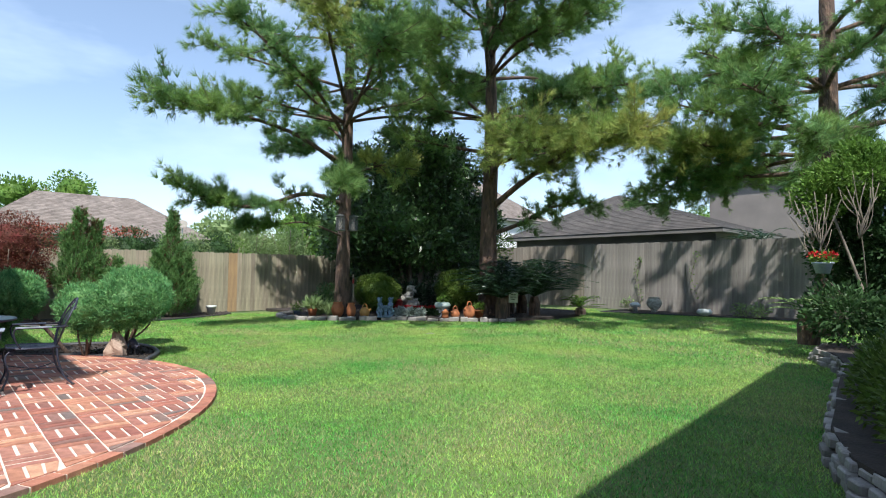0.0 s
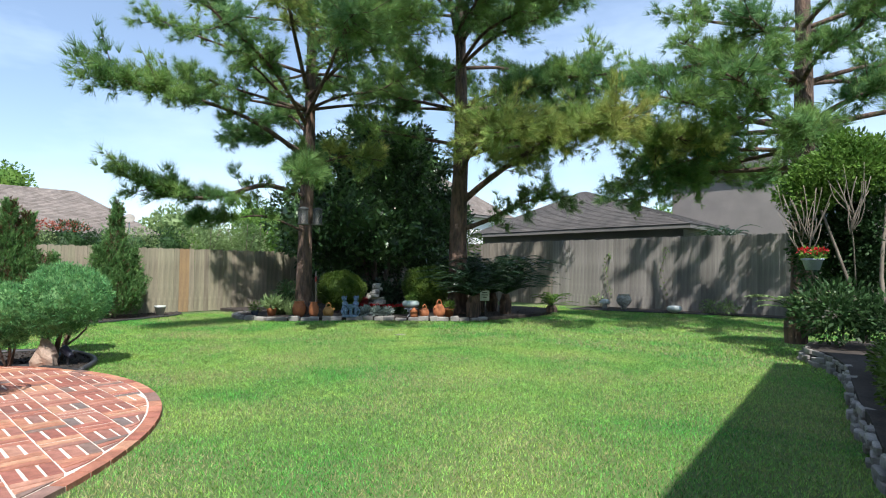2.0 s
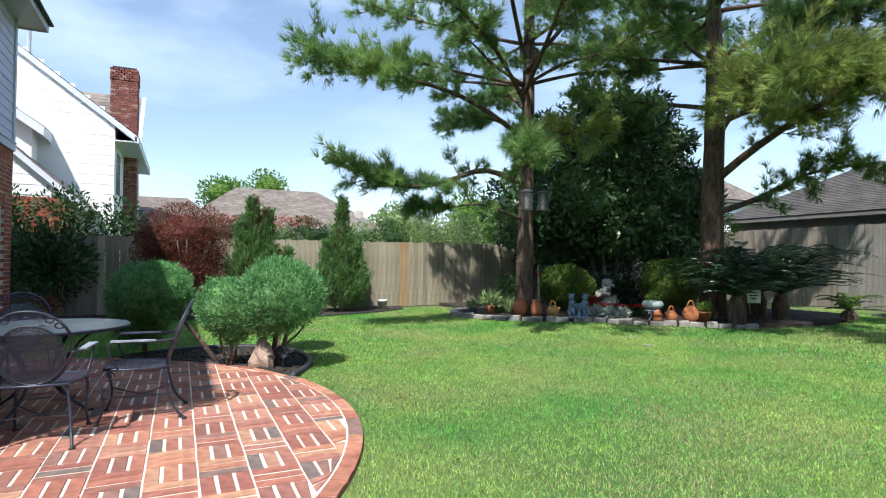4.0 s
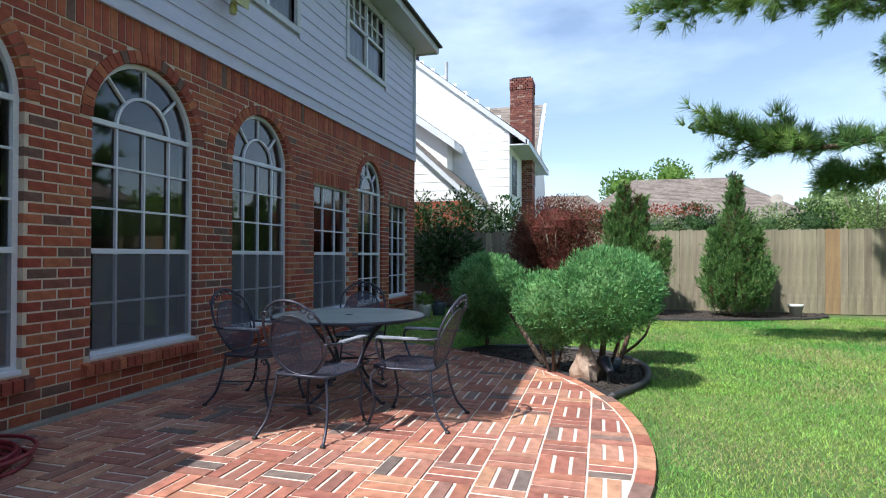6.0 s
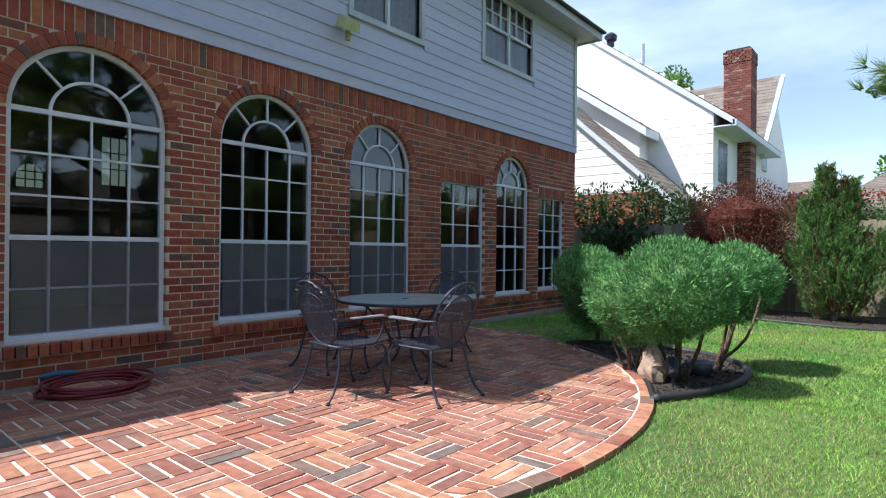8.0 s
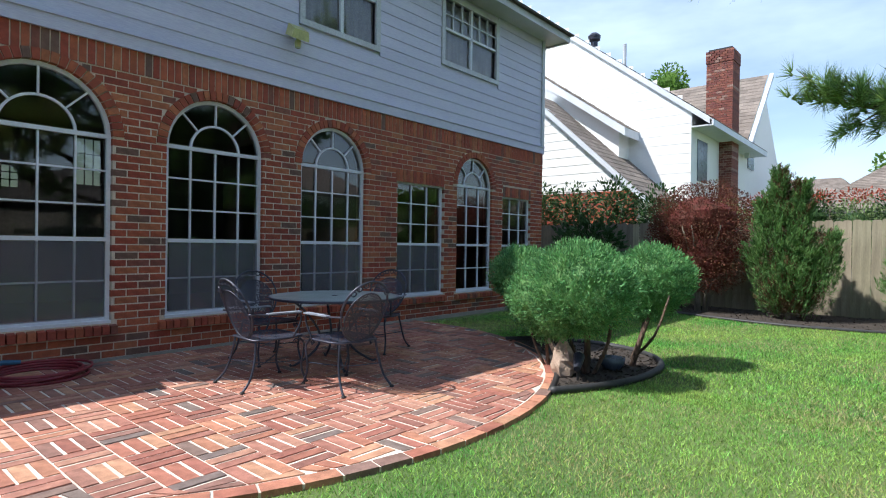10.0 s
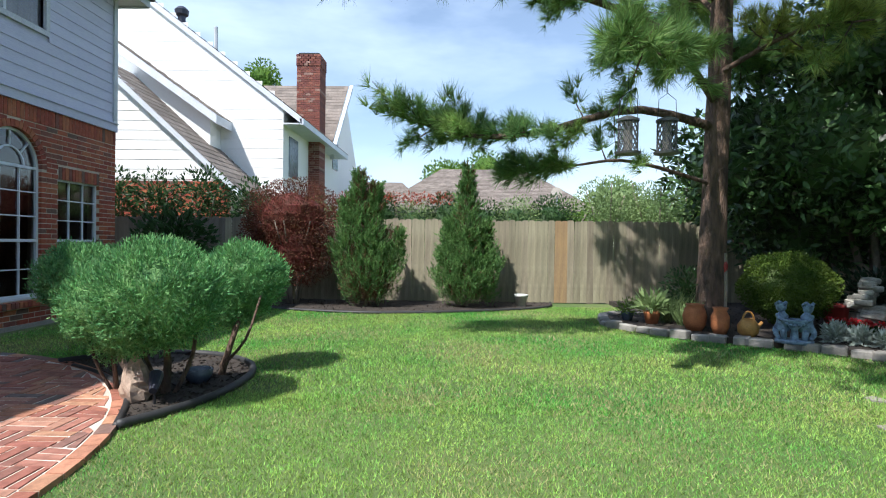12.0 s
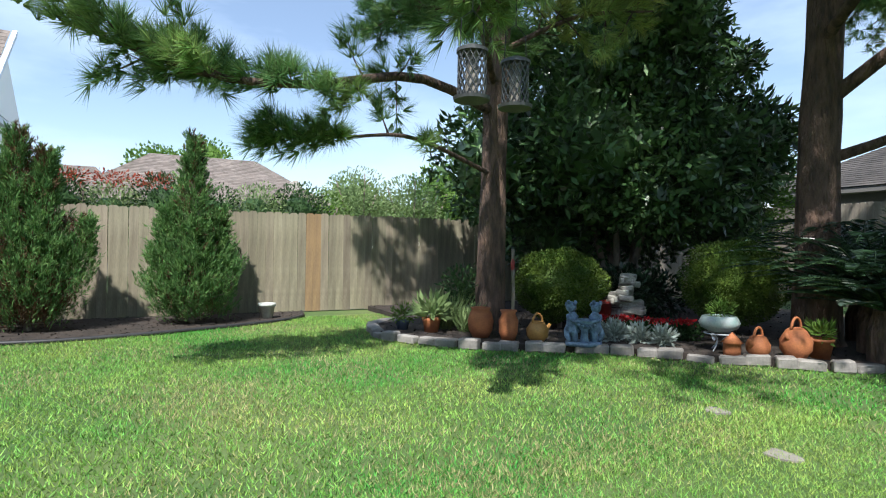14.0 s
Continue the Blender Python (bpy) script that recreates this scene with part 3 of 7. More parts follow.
def wall_columns(m, x0, x1, wins, zlo, zhi, yo, yi):
    cuts = {x0, x1}
    for w in wins:
        n = 22 if w[4] else 1
        cuts |= {w[0] + (w[1] - w[0]) * (1 - math.cos(math.pi * k / n)) / 2 for k in range(n + 1)}
    cuts = sorted(cuts)
    for a, b in zip(cuts, cuts[1:]):
        w = next((w for w in wins if w[0] - 1e-6 <= a and b <= w[1] + 1e-6), None)
        spans = [((zlo, zlo), (zhi, zhi))] if not w else [((zlo, zlo), (w[2], w[2])), ((opening_top(w, a), opening_top(w, b)), (zhi, zhi))]
        for (l0, l1), (h0, h1) in spans:
            m.hexa([(a, yi, l0), (b, yi, l1), (b, yo, l1), (a, yo, l0), (a, yi, h0), (b, yi, h1), (b, yo, h1), (a, yo, h0)])


house = thing("house", "two-storey red brick house with arched windows and grey siding above", "house", (0, 0, 0))
hm = Mesh()
wall_columns(hm, X0, X1, [(a - 0.006, b + 0.006, c, d, e) for a, b, c, d, e in WINS], 0.0, BTOP, WALL - 0.005, WALL - 0.22)
tagged(part("wall", hm, M["mortar"], house), "tan mortar behind the face bricks")
part("footing", Mesh().box(X0 - 0.02, WALL - 0.2, 0, X1, WALL + 0.06, 0.055), M["concrete"], house)

# upper storey
UPW = [(-13.2, -11.66, 4.52, 5.62, False), (-10.05, -8.75, 4.32, 5.62, False), (-7.3, -6.0, 4.32, 5.62, False)]
um = Mesh()
wall_columns(um, X0 + 0.02, X1, UPW, BTOP, STOP, WALL - 0.03, WALL - 0.22)
part("upper_wall", um, M["siding"], house)
part("frieze_board", Mesh().box(X0 - 0.01, WALL - 0.05, BTOP - 0.01, X1, WALL + 0.035, BTOP + 0.13), M["siding"], house)
part("drip_cap", Mesh().box(X0 - 0.01, WALL - 0.05, BTOP + 0.13, X1, WALL + 0.055, BTOP + 0.15), M["siding"], house)
part("corner_board", Mesh().box(X0 - 0.015, WALL - 0.2, BTOP + 0.15, X0 + 0.085, WALL + 0.03, STOP), M["grey_trim"], house)
z = BTOP + 0.15
while z < STOP - 0.02:
    spans, a = [], X0 + 0.085
    for w in sorted(UPW):
        if w[2] - 0.09 < z + 0.1 and z < w[3] + 0.09:
            spans.append((a, w[0] - 0.09))
            a = w[1] + 0.09
    spans.append((a, X1))
    for a, b in spans:
        h = 0.19
        part("siding_board", Mesh().hexa([(a, WALL - 0.03, z), (b, WALL - 0.03, z), (b, WALL + 0.004, z), (a, WALL + 0.004, z), (a, WALL - 0.03, z + h), (b, WALL - 0.03, z + h), (b, WALL - 0.009, z + h), (a, WALL - 0.009, z + h)]), M["siding"], house)
    z += 0.178

# side and rear of the house, eaves and roof
part("end_wall", Mesh().box(X0, -9.0, 0, X0 + 0.2, WALL - 0.22, STOP), M["brick_rest"], house)
part("end_wall", Mesh().box(X1 - 0.2, -9.0, 0, X1, WALL - 0.22, STOP), M["siding"], house)
back = Mesh()
wall_columns(back, X0, X1, [(-9.3, -8.0, 1.9, 3.7, False), (-7.5, -6.7, 1.2, 2.9, False)], 0, STOP, -9.0, -9.2)
part("back_wall", back, M["siding"], house)
part("soffit", Mesh().box(X0 - 0.32, -9.5, STOP, X1 + 0.25, WALL + 0.42, STOP + 0.03), M["grey_trim"], house)
part("fascia", Mesh().box(X0 - 0.34, WALL + 0.42, STOP - 0.03, X1 + 0.27, WALL + 0.45, STOP + 0.10), M["grey_trim"], house)
part("fascia", Mesh().box(X0 - 0.36, -9.5, STOP - 0.03, X0 - 0.325, WALL + 0.417, STOP + 0.10), M["grey_trim"], house)
part("shingle_edge", Mesh().box(X0 - 0.36, WALL + 0.40, STOP + 0.10, X1 + 0.27, WALL + 0.53, STOP + 0.135), M["shingle_dark"], house)
rf = Mesh()
ya, yb, ym, zt = WALL + 0.53, -9.6, -5.5, STOP + 2.4
xa, xb = X0 - 0.4, X1 + 0.3
rf.add([(xa, ya, STOP + 0.137), (xb, ya, STOP + 0.137), (xb, yb, STOP + 0.137), (xa, yb, STOP + 0.137), (xa + 3.5, ym, zt), (xb - 3.5, ym, zt)], [(0, 1, 5, 4), (1, 2, 5), (2, 3, 4, 5), (3, 0, 4), (3, 2, 1, 0)])
part("roof", rf, M["shingle_dark"], house)

# rooms behind the panes
HALL = [(-7.82, -7.42, 2.25, 3.06, False), (-6.62, -6.26, 2.12, 2.30, True), (-6.56, -6.38, 1.42, 1.90, False)]
room = Mesh()
room.box(X0 + 0.2, -8.8, 0.2, X1 - 0.2, WALL - 0.23, 0.25)
room.box(X0 + 0.2, -6.4, 3.2, X1 - 0.2, WALL - 0.23, 3.25)
wall_columns(room, X0 + 0.2, X1 - 0.2, HALL, 0.25, 3.2, -6.3, -6.4)
room.box(-10.2, -6.3, 0.25, -10.1, WALL - 0.23, 3.2)
part("interior", room, M["room"], house)
part("upper_interior", Mesh().box(X0 + 0.2, -3.2, BTOP, X1 - 0.2, -3.1, STOP), M["room"], house)

amber = glass_mat("amber_glass", (0.16, 0.17, 0.12))
for a, b, z0, z1, arch in HALL:
    out = [(a, z0), (b, z0)] + ([((a + b) / 2 + (b - a) / 2 * math.cos(k), z1 + (b - a) / 2 * math.sin(k)) for k in np.linspace(0, math.pi, 12)] if arch else [(b, z1), (a, z1)])
    part("hall_pane", Mesh().add([(x, -6.33, z) for x, z in reversed(out)], [tuple(range(len(out)))]), amber, house, "daylit leaded glass of the entrance hall")
    lead = Mesh()
    top = z1 + ((b - a) / 2 if arch else 0)
    for k in (1, 2):
        lead.box(a + (b - a) * k / 3 - 0.008, -6.325, z0, a + (b - a) * k / 3 + 0.008, -6.31, top)
        lead.box(a, -6.325, z0 + (top - z0) * k / 3 - 0.008, b, -6.309, z0 + (top - z0) * k / 3 + 0.008)
    part("lead_bars", lead, M["black"], house)

# one-storey part next to it, and an unseen wing added to shade the lawn
low = thing("house_annex", "low brick part of the house under a shingle eave", "house", (0, 0, 0))
part("wall", Mesh().box(X1, -6.0, 0, 1.2, WALL - 0.02, 2.75), M["brick_rest"], low)
part("eave", Mesh().box(X1, -6.3, 2.75, 1.2, WALL + 0.3, 2.9), M["grey_trim"], low)
part("roof", Mesh().add([(X1, WALL + 0.32, 2.9), (1.2, WALL + 0.32, 2.9), (1.2, -6.3, 4.6), (X1, -6.3, 4.6), (1.2, -6.3, 2.9), (X1, -6.3, 2.9)], [(0, 1, 2, 3), (1, 4, 2), (0, 3, 5), (0, 5, 4, 1)]), M["shingle_dark"], low)
wing = thing("house_wing", "unseen two-storey wing block placed to cast the lawn shadow", "house", (1.2, 3.3, 0), 7.5)
part("wall", Mesh().box(0, -3.2, 0, 5.5, 3.6, 5.35), M["brick_rest"], wing)
part("eave", Mesh().box(-0.35, -3.5, 5.35, 5.8, 3.9, 5.5), M["grey_trim"], wing)


def bar(m, p, q, w, d):
    """A flat glazing bar in the x-z plane from p to q, w wide, d deep, centred on y = 0."""
    (xa, za), (xb, zb) = p, q
    dx, dz = xb - xa, zb - za
    l = math.hypot(dx, dz)
    nx, nz = -dz / l * w / 2, dx / l * w / 2
    m.hexa([(xa - nx, -d / 2, za - nz), (xa + nx, -d / 2, za + nz), (xa + nx, d / 2, za + nz), (xa - nx, d / 2, za - nz),
            (xb - nx, -d / 2, zb - nz), (xb + nx, -d / 2, zb + nz), (xb + nx, d / 2, zb + nz), (xb - nx, d / 2, zb - nz)])


def arc(c, z, r, n=16):
    return [(c + r * math.cos(math.pi * k / n), z + r * math.sin(math.pi * k / n)) for k in range(n + 1)]


def house_window(i, w, screen, cols):
    a, b, z0, z1, arch = w
    t = tagged(new(f"window_{i}"), "white-framed arched sash window with divided panes" if arch else "white-framed rectangular sash window with divided panes", "window", kind="structure")
    t.matrix_basis = pose(0, GLASS, 0)
    fr, mid, c, r = Mesh(), 1.29, (a + b) / 2, (b - a) / 2
    e = 0.02
    for p, q in (((a + e, z0), (a + e, z1)), ((b - e, z0), (b - e, z1)), ((a + 0.004, z0 + 0.034), (b - 0.004, z0 + 0.034))):
        bar(fr, p, q, 0.042, 0.05 if p[0] == q[0] else 0.056)
    bar(fr, (a, z1), (b, z1), 0.042 if arch else 0.05, 0.046)
    if arch:
        pts = arc(c, z1, r - e)
        for p, q in zip(pts, pts[1:]):
            bar(fr, p, q, 0.042, 0.048)
    part("window_frame", fr, M["white_trim"], t)
    part("meeting_rail", Mesh().box(a + 0.03, -0.03, mid - 0.021, b - 0.03, 0.036, mid + 0.021), M["white_trim"], t)
    up = Mesh()
    for k in range(1, cols):
        x = a + (b - a) * k / cols
        bar(up, (x, mid), (x, z1), 0.018, 0.03)
    for k in (1, 2):
        zz = mid + (z1 - mid) * k / 3
        bar(up, (a + 0.04, zz), (b - 0.04, zz), 0.018, 0.024)
    part("upper_muntins", up, M["white_trim"], t)
    lo = Mesh()
    for k in range(1, cols):
        x = a + (b - a) * k / cols
        bar(lo, (x, z0), (x, mid), 0.018, 0.03)
    zz = (z0 + mid) / 2
    bar(lo, (a + 0.04, zz), (b - 0.04, zz), 0.018, 0.024)
    part("lower_muntins", lo, M["white_trim"], t)
    if arch:
        fan = Mesh()
        pts = arc(c, z1, r * 0.5)
        for p, q in zip(pts, pts[1:]):
            bar(fan, p, q, 0.024, 0.03)
        for k in (45, 90, 135):
            u = (math.cos(radians(k)), math.sin(radians(k)))
            bar(fan, (c + u[0] * r * 0.5, z1 + u[1] * r * 0.5), (c + u[0] * r * 0.96, z1 + u[1] * r * 0.96), 0.018, 0.03)
        part("fanlight_bars", fan, M["white_trim"], t)
    out = [(a + 0.02, z0), (b - 0.02, z0)] + (arc(c, z1, r - 0.02) if arch else [(b - 0.02, z1), (a + 0.02, z1)])
    pane = part("pane", Mesh().add([(x, -0.012, zz) for x, zz in reversed(out)], [tuple(range(len(out)))]), M["glass"], t)
    pane.visible_shadow = False
    if screen:
        part("insect_screen", Mesh().add([(a + 0.05, 0.036, z0 + 0.05), (b - 0.05, 0.036, z0 + 0.05), (b - 0.05, 0.036, mid - 0.03), (a + 0.05, 0.036, mid - 0.03)], [(0, 1, 2, 3)]), M["screen"], t)
    part("window_sill", Mesh().box(a, -0.02, z0 - 0.012, b, 0.075, z0 + 0.02), M["white_trim"], t)


for i, w in enumerate(WINS):
    house_window(i + 1, w, i < 4, 4 if i == 0 else 4 if i == 1 else 4 if i == 2 else 3)


def upper_window(i, w):
    a, b, z0, z1, _ = w
    t = tagged(new(f"window_{i}"), "grey-framed upstairs window with pale curtains", "window", kind="structure")
    t.matrix_basis = pose(0, WALL - 0.03, 0)
    fr = Mesh()
    for p, q in (((a - 0.04, z0 + 0.002), (a - 0.04, z1 - 0.002)), ((b + 0.04, z0 + 0.002), (b + 0.04, z1 - 0.002)), ((a - 0.08, z0 - 0.04), (b + 0.08, z0 - 0.04)), ((a - 0.08, z1 + 0.04), (b + 0.08, z1 + 0.04))):
        bar(fr, p, q, 0.08, 0.10)
    part("window_frame", fr, M["grey_trim"], t)
    c, sash = (a + b) / 2, Mesh()
    bar(sash, (c, z0), (c, z1), 0.05, 0.05)
    for s, e in ((a, c), (c, b)):
        zm = z0 + (z1 - z0) * 0.52
        bar(sash, (s, zm), (e, zm), 0.04, 0.05)
        for k in (1, 2):
            x = s + (e - s) * k / 3
            bar(sash, (x, zm), (x, z1), 0.018, 0.03)
        bar(sash, (s, (zm + z1) / 2), (e, (zm + z1) / 2), 0.018, 0.03)
    part("sash", sash, M["white_trim"], t)
    pane = part("pane", Mesh().add([(a, -0.02, z0), (b, -0.02, z0), (b, -0.02, z1), (a, -0.02, z1)], [(3, 2, 1, 0)]), M["glass"], t)
    pane.visible_shadow = False
    cur = Mesh()
    n = 40
    for k in range(n):
        x0, x1 = a + (b - a) * k / n, a + (b - a) * (k + 1) / n
        y0, y1 = -0.075 + 0.015 * math.sin(k * 1.3), -0.075 + 0.015 * math.sin((k + 1) * 1.3)
        cur.add([(x0, y0, z0), (x1, y1, z0), (x1, y1, z1), (x0, y0, z1)], [(0, 1, 2, 3)])
    part("curtain", cur, M["curtain"], t)


for i, w in enumerate(UPW):
    upper_window(7 + i, w)

# ---------- patio base ----------
disc = [(PC.x + PR * math.cos(a), PC.y + PR * math.sin(a)) for a in np.linspace(math.asin((WALL - PC.y) / PR), math.pi - math.asin((WALL - PC.y) / PR), 90)]
patio = thing("patio", "round brick patio laid in basket weave with wide pale joints", "patio", (0, 0, 0), kind="structure")
part("mortar_bed", Mesh().slab(disc, 0.0, 0.03), M["joint"], patio)

# ---------- vegetation ----------


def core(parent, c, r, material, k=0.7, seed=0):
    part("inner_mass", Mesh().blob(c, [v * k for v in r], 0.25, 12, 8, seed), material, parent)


def juniper(name, at, balls, stems, label):
    t = thing(name, label, "shrub", (*at, 0), group="clipped junipers")
    tr = Mesh()
    for pts, r in stems:
        tr.tube(smooth_line(pts, 7), [0.8 * r * (1 - 0.45 * k / 6) for k in range(7)], 7)
    part("trunk", tr, M["bark"], t, smooth=True)
    lv = []
    for i, (c, r) in enumerate(balls):
        core(t, c, r, M["juniper"], 0.8, i)
        lv.append(ball_leaves(c, r, int(9000 * (r[0] / 0.5) ** 2), 0.045, 0.011, 0.3, 0.5, 0.9))
        q = random.Random(i + 31)
        for _ in range(int(230 * (r[0] / 0.5) ** 2)):
            z, a, k = q.uniform(-0.95, 1), q.uniform(0, 6.283), q.uniform(0.86, 1.03)
            w = math.sqrt(1 - z * z)
            p = (c[0] + r[0] * k * w * math.cos(a), c[1] + r[1] * k * w * math.sin(a), c[2] + r[2] * k * z)
            lv.append(ball_leaves(p, (q.uniform(0.04, 0.07), q.uniform(0.04, 0.07), q.uniform(0.05, 0.085)), 48, 0.045, 0.011, 0.7, 1.2))
    cloud("crown", np.concatenate(lv), 4, M["juniper"], t)
    return t


juniper("juniper_bush", (-9.35, 2.3), [((0.25, 0.1, 0.90), (0.5, 0.48, 0.41)), ((0.2, -0.02, 0.72), (0.36, 0.36, 0.32))],
        [([(0.0, 0.02, 0), (0.02, 0.05, 0.3), (0.2, 0.1, 0.8)], 0.05), ([(-0.02, 0.08, 0.0), (-0.12, 0.2, 0.35), (0.05, 0.3, 0.75)], 0.028), ([(0.0, 0.02, 0), (0.12, -0.08, 0.35), (0.2, -0.1, 0.7)], 0.026)],
        "blue-green clipped juniper dome on bare forked stems")
juniper("juniper_bush", (-9.45, 1.85), [((0.08, -0.05, 0.76), (0.33, 0.36, 0.33)), ((0.02, 0.0, 0.5), (0.2, 0.22, 0.22))], [([(0.0, 0.0, 0), (0.05, 0.0, 0.25), (0.08, -0.05, 0.7)], 0.03), ([(-0.03, 0.03, 0), (-0.1, 0.08, 0.3), (-0.05, 0.1, 0.6)], 0.02), ([(0.02, -0.02, 0), (0.12, -0.12, 0.3), (0.15, -0.15, 0.6)], 0.02)], "lower clipped juniper head with twiggy brown stems")
juniper("juniper_bush", (-10.1, 2.5), [((-0.25, 0.12, 0.95), (0.44, 0.40, 0.34)), ((-0.15, 0.08, 0.74), (0.3, 0.3, 0.25))], [([(0.05, 0.0, 0), (0.1, 0.12, 0.35), (-0.15, 0.2, 0.85)], 0.042), ([(0.05, 0, 0.1), (0.22, 0.3, 0.4), (0.1, 0.4, 0.8)], 0.022), ([(0.05, 0, 0.1), (-0.1, 0.05, 0.4), (-0.3, 0.05, 0.8)], 0.022)], "clipped juniper head on leaning dark stems")
juniper("juniper_bush", (-9.95, 1.72), [((-0.22, -0.68, 0.93), (0.4, 0.38, 0.33)), ((-0.18, -0.62, 0.76), (0.26, 0.26, 0.2))], [([(0.05, 0.0, 0), (-0.02, -0.25, 0.35), (-0.2, -0.62, 0.82)], 0.045)], "clipped juniper ball on a long leaning trunk")
juniper("juniper_bush", (-10.9, 0.85), [((0, -0.05, 0.85), (0.42, 0.42, 0.38)), ((0, -0.05, 0.5), (0.36, 0.36, 0.36))], [([(0, 0, 0), (0.02, 0, 0.3), (0, 0, 0.6)], 0.04)], "dark rounded juniper in the shade of the house")


def plumes(base, way, length, n):
    """Feathery upright sprays: n scale leaves along each way from each base."""
    m = len(base)
    u = rng.random((m, n, 1)) ** 0.8
    side = rng.normal(size=(m, n, 3)) * 0.13 * (1.05 - u) * length[:, None, None]
    p = base[:, None] + way[:, None] * u * length[:, None, None] + side
    d = way[:, None] + 0.36 * rng.normal(size=(m, n, 3))
    d /= np.linalg.norm(d, axis=2, keepdims=True)
    return leaf_quads(p.reshape(-1, 3), d.reshape(-1, 3), rng.uniform(0.045, 0.095, m * n), 0.013)


def conifer(name, at, tips, label, brown, seed):
    """tips: (dx, dy, height, widest radius, height of the widest part), each a column of plumes."""
    q = np.random.default_rng(seed)
    t = thing(name, label, "shrub", (*at, 0.03))
    h = max(k[2] for k in tips)
    wood = Mesh().tube([(0, 0, 0), (0.02, 0, h * 0.5), (0, 0, h * 0.85)], [0.05, 0.035, 0.01], 7)
    green, dead = [], []
    for dx, dy, hh, r, zw in tips:
        n = int(520 * r * hh)
        z = hh * 0.93 * q.random(n) ** 0.9
        env = r * np.where(z < zw, 0.72 + 0.28 * z / zw, np.clip((hh - z) / (hh - zw), 0.02, 1) ** 1.4)
        a = q.uniform(0, 2 * np.pi, n)
        bump = 1.5 * np.array([noise.noise(Vector((math.cos(k) * 2.6 + seed, math.sin(k) * 2.6 + dx, float(w) * 3.4))) for k, w in zip(a, z)])
        rad = env * q.uniform(0.45, 1.0, n) ** 0.6 * (1 + 0.35 * bump)
        base = np.c_[dx * (0.3 + 0.7 * z / hh) + rad * np.cos(a), dy * (0.3 + 0.7 * z / hh) + rad * np.sin(a), 0.04 + z]
        way = np.c_[0.45 * np.cos(a), 0.45 * np.sin(a), np.full(n, 1.0)] + 0.22 * q.normal(size=(n, 3))
        way /= np.linalg.norm(way, axis=1, keepdims=True)
        ln = q.uniform(0.16, 0.34, n) * np.clip(1.25 - 0.5 * z / hh, 0.6, 1.2)
        bare = ((bump < -0.12) | (z < 0.22 * hh)) & (q.random(n) < brown)
        green.append(plumes(base[~bare], way[~bare], ln[~bare], 42))
        if bare.any():
            dead.append(plumes(base[bare] * np.array((0.8, 0.8, 1.0)), way[bare], ln[bare], 28))
        for k in range(0, n, 14):
            wood.tube([(dx * 0.3, dy * 0.3, base[k][2] * 0.75), tuple(base[k])], [0.012, 0.005], 4)
    part("trunk", wood, M["bark_grey"], t)
    cloud("crown", np.concatenate(green), 4, M["thuja"], t)
    if dead:
        cloud("dead_sprays", np.concatenate(dead), 4, M["dead_needles"], t, "brown dry inner sprays")


conifer("cypress", (-16.05, 2.95), [(0, -0.16, 2.75, 0.52, 0.8), (0.05, 0.24, 2.5, 0.40, 0.7), (0.1, -0.45, 2.15, 0.34, 0.8), (0.05, 0.75, 1.5, 0.32, 0.5), (0.3, 0.1, 1.3, 0.4, 0.4)], "upright green cypress with several tips and brown gaps", 0.75, 2)
conifer("cypress", (-16.2, 5.0), [(0, 0, 2.9, 0.46, 0.7), (0, 0.42, 1.7, 0.50, 0.45), (0, -0.38, 1.75, 0.50, 0.45), (0.35, 0.05, 1.5, 0.46, 0.4)], "cone-shaped green cypress with a narrow spire", 0.3, 5)


def shrub(name, at, balls, leaf, n, size, label, category="shrub", stems=(), inner=None, shell=0.5, bark="bark_grey", kind=""):
    t = thing(name, label, category, at, kind=kind)
    for pts, r in stems:
        part("stem", Mesh().tube(smooth_line(pts, 6), [r * (1 - 0.5 * k / 5) for k in range(6)], 6), M[bark], t, smooth=True)
    vol = sum(r[0] * r[2] for c, r in balls)
    lv = [ball_leaves(c, r, int(n * r[0] * r[2] / vol), size, size * 0.42, shell, 0.2) for c, r in balls]
    if inner:
        for i, (c, r) in enumerate(balls):
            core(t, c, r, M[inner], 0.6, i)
    cloud("foliage", np.concatenate(lv), 4, M[leaf], t)
    return t


fan_stems = [([(0.1 * math.cos(a), 0.1 * math.sin(a), 0), (0.25 * math.cos(a), 0.25 * math.sin(a), 0.8), (0.7 * math.cos(a), 0.7 * math.sin(a), 1.7)], 0.025) for a in np.linspace(0, 6, 9)]
shrub("red_shrub", (-16.3, 1.4, 0.03), [((0, 0, 1.85), (0.95, 1.0, 0.75)), ((0.1, 0.1, 1.1), (0.75, 0.8, 0.7)), ((0, -0.5, 1.5), (0.6, 0.6, 0.6))], "red_leaf", 34000, 0.05, "dark red-leaved fringe flower shrub at the fence", stems=fan_stems, shell=0.7, inner="red_leaf")
for (x, y, h) in ((-17.9, -4.6, 2.9), (-17.9, -3.4, 3.0), (-17.8, -2.3, 2.9), (-17.85, -1.2, 3.0), (-17.9, -0.1, 2.75)):
    shrub("oleander", (x, y, 0), [((0, 0, h - 0.55), (0.55, 0.62, 0.6)), ((0, 0.2, h - 1.0), (0.5, 0.6, 0.6))], "oleander", 1300, 0.13, "tall oleander with narrow dark leaves beyond the fence", stems=[([(0, 0, 0), (0.05, 0.1, h * 0.4), (0.1, 0.3, h * 0.8)], 0.02), ([(0, 0, 0), (-0.05, -0.1, h * 0.4), (0, -0.3, h * 0.8)], 0.02)], shell=0.9)
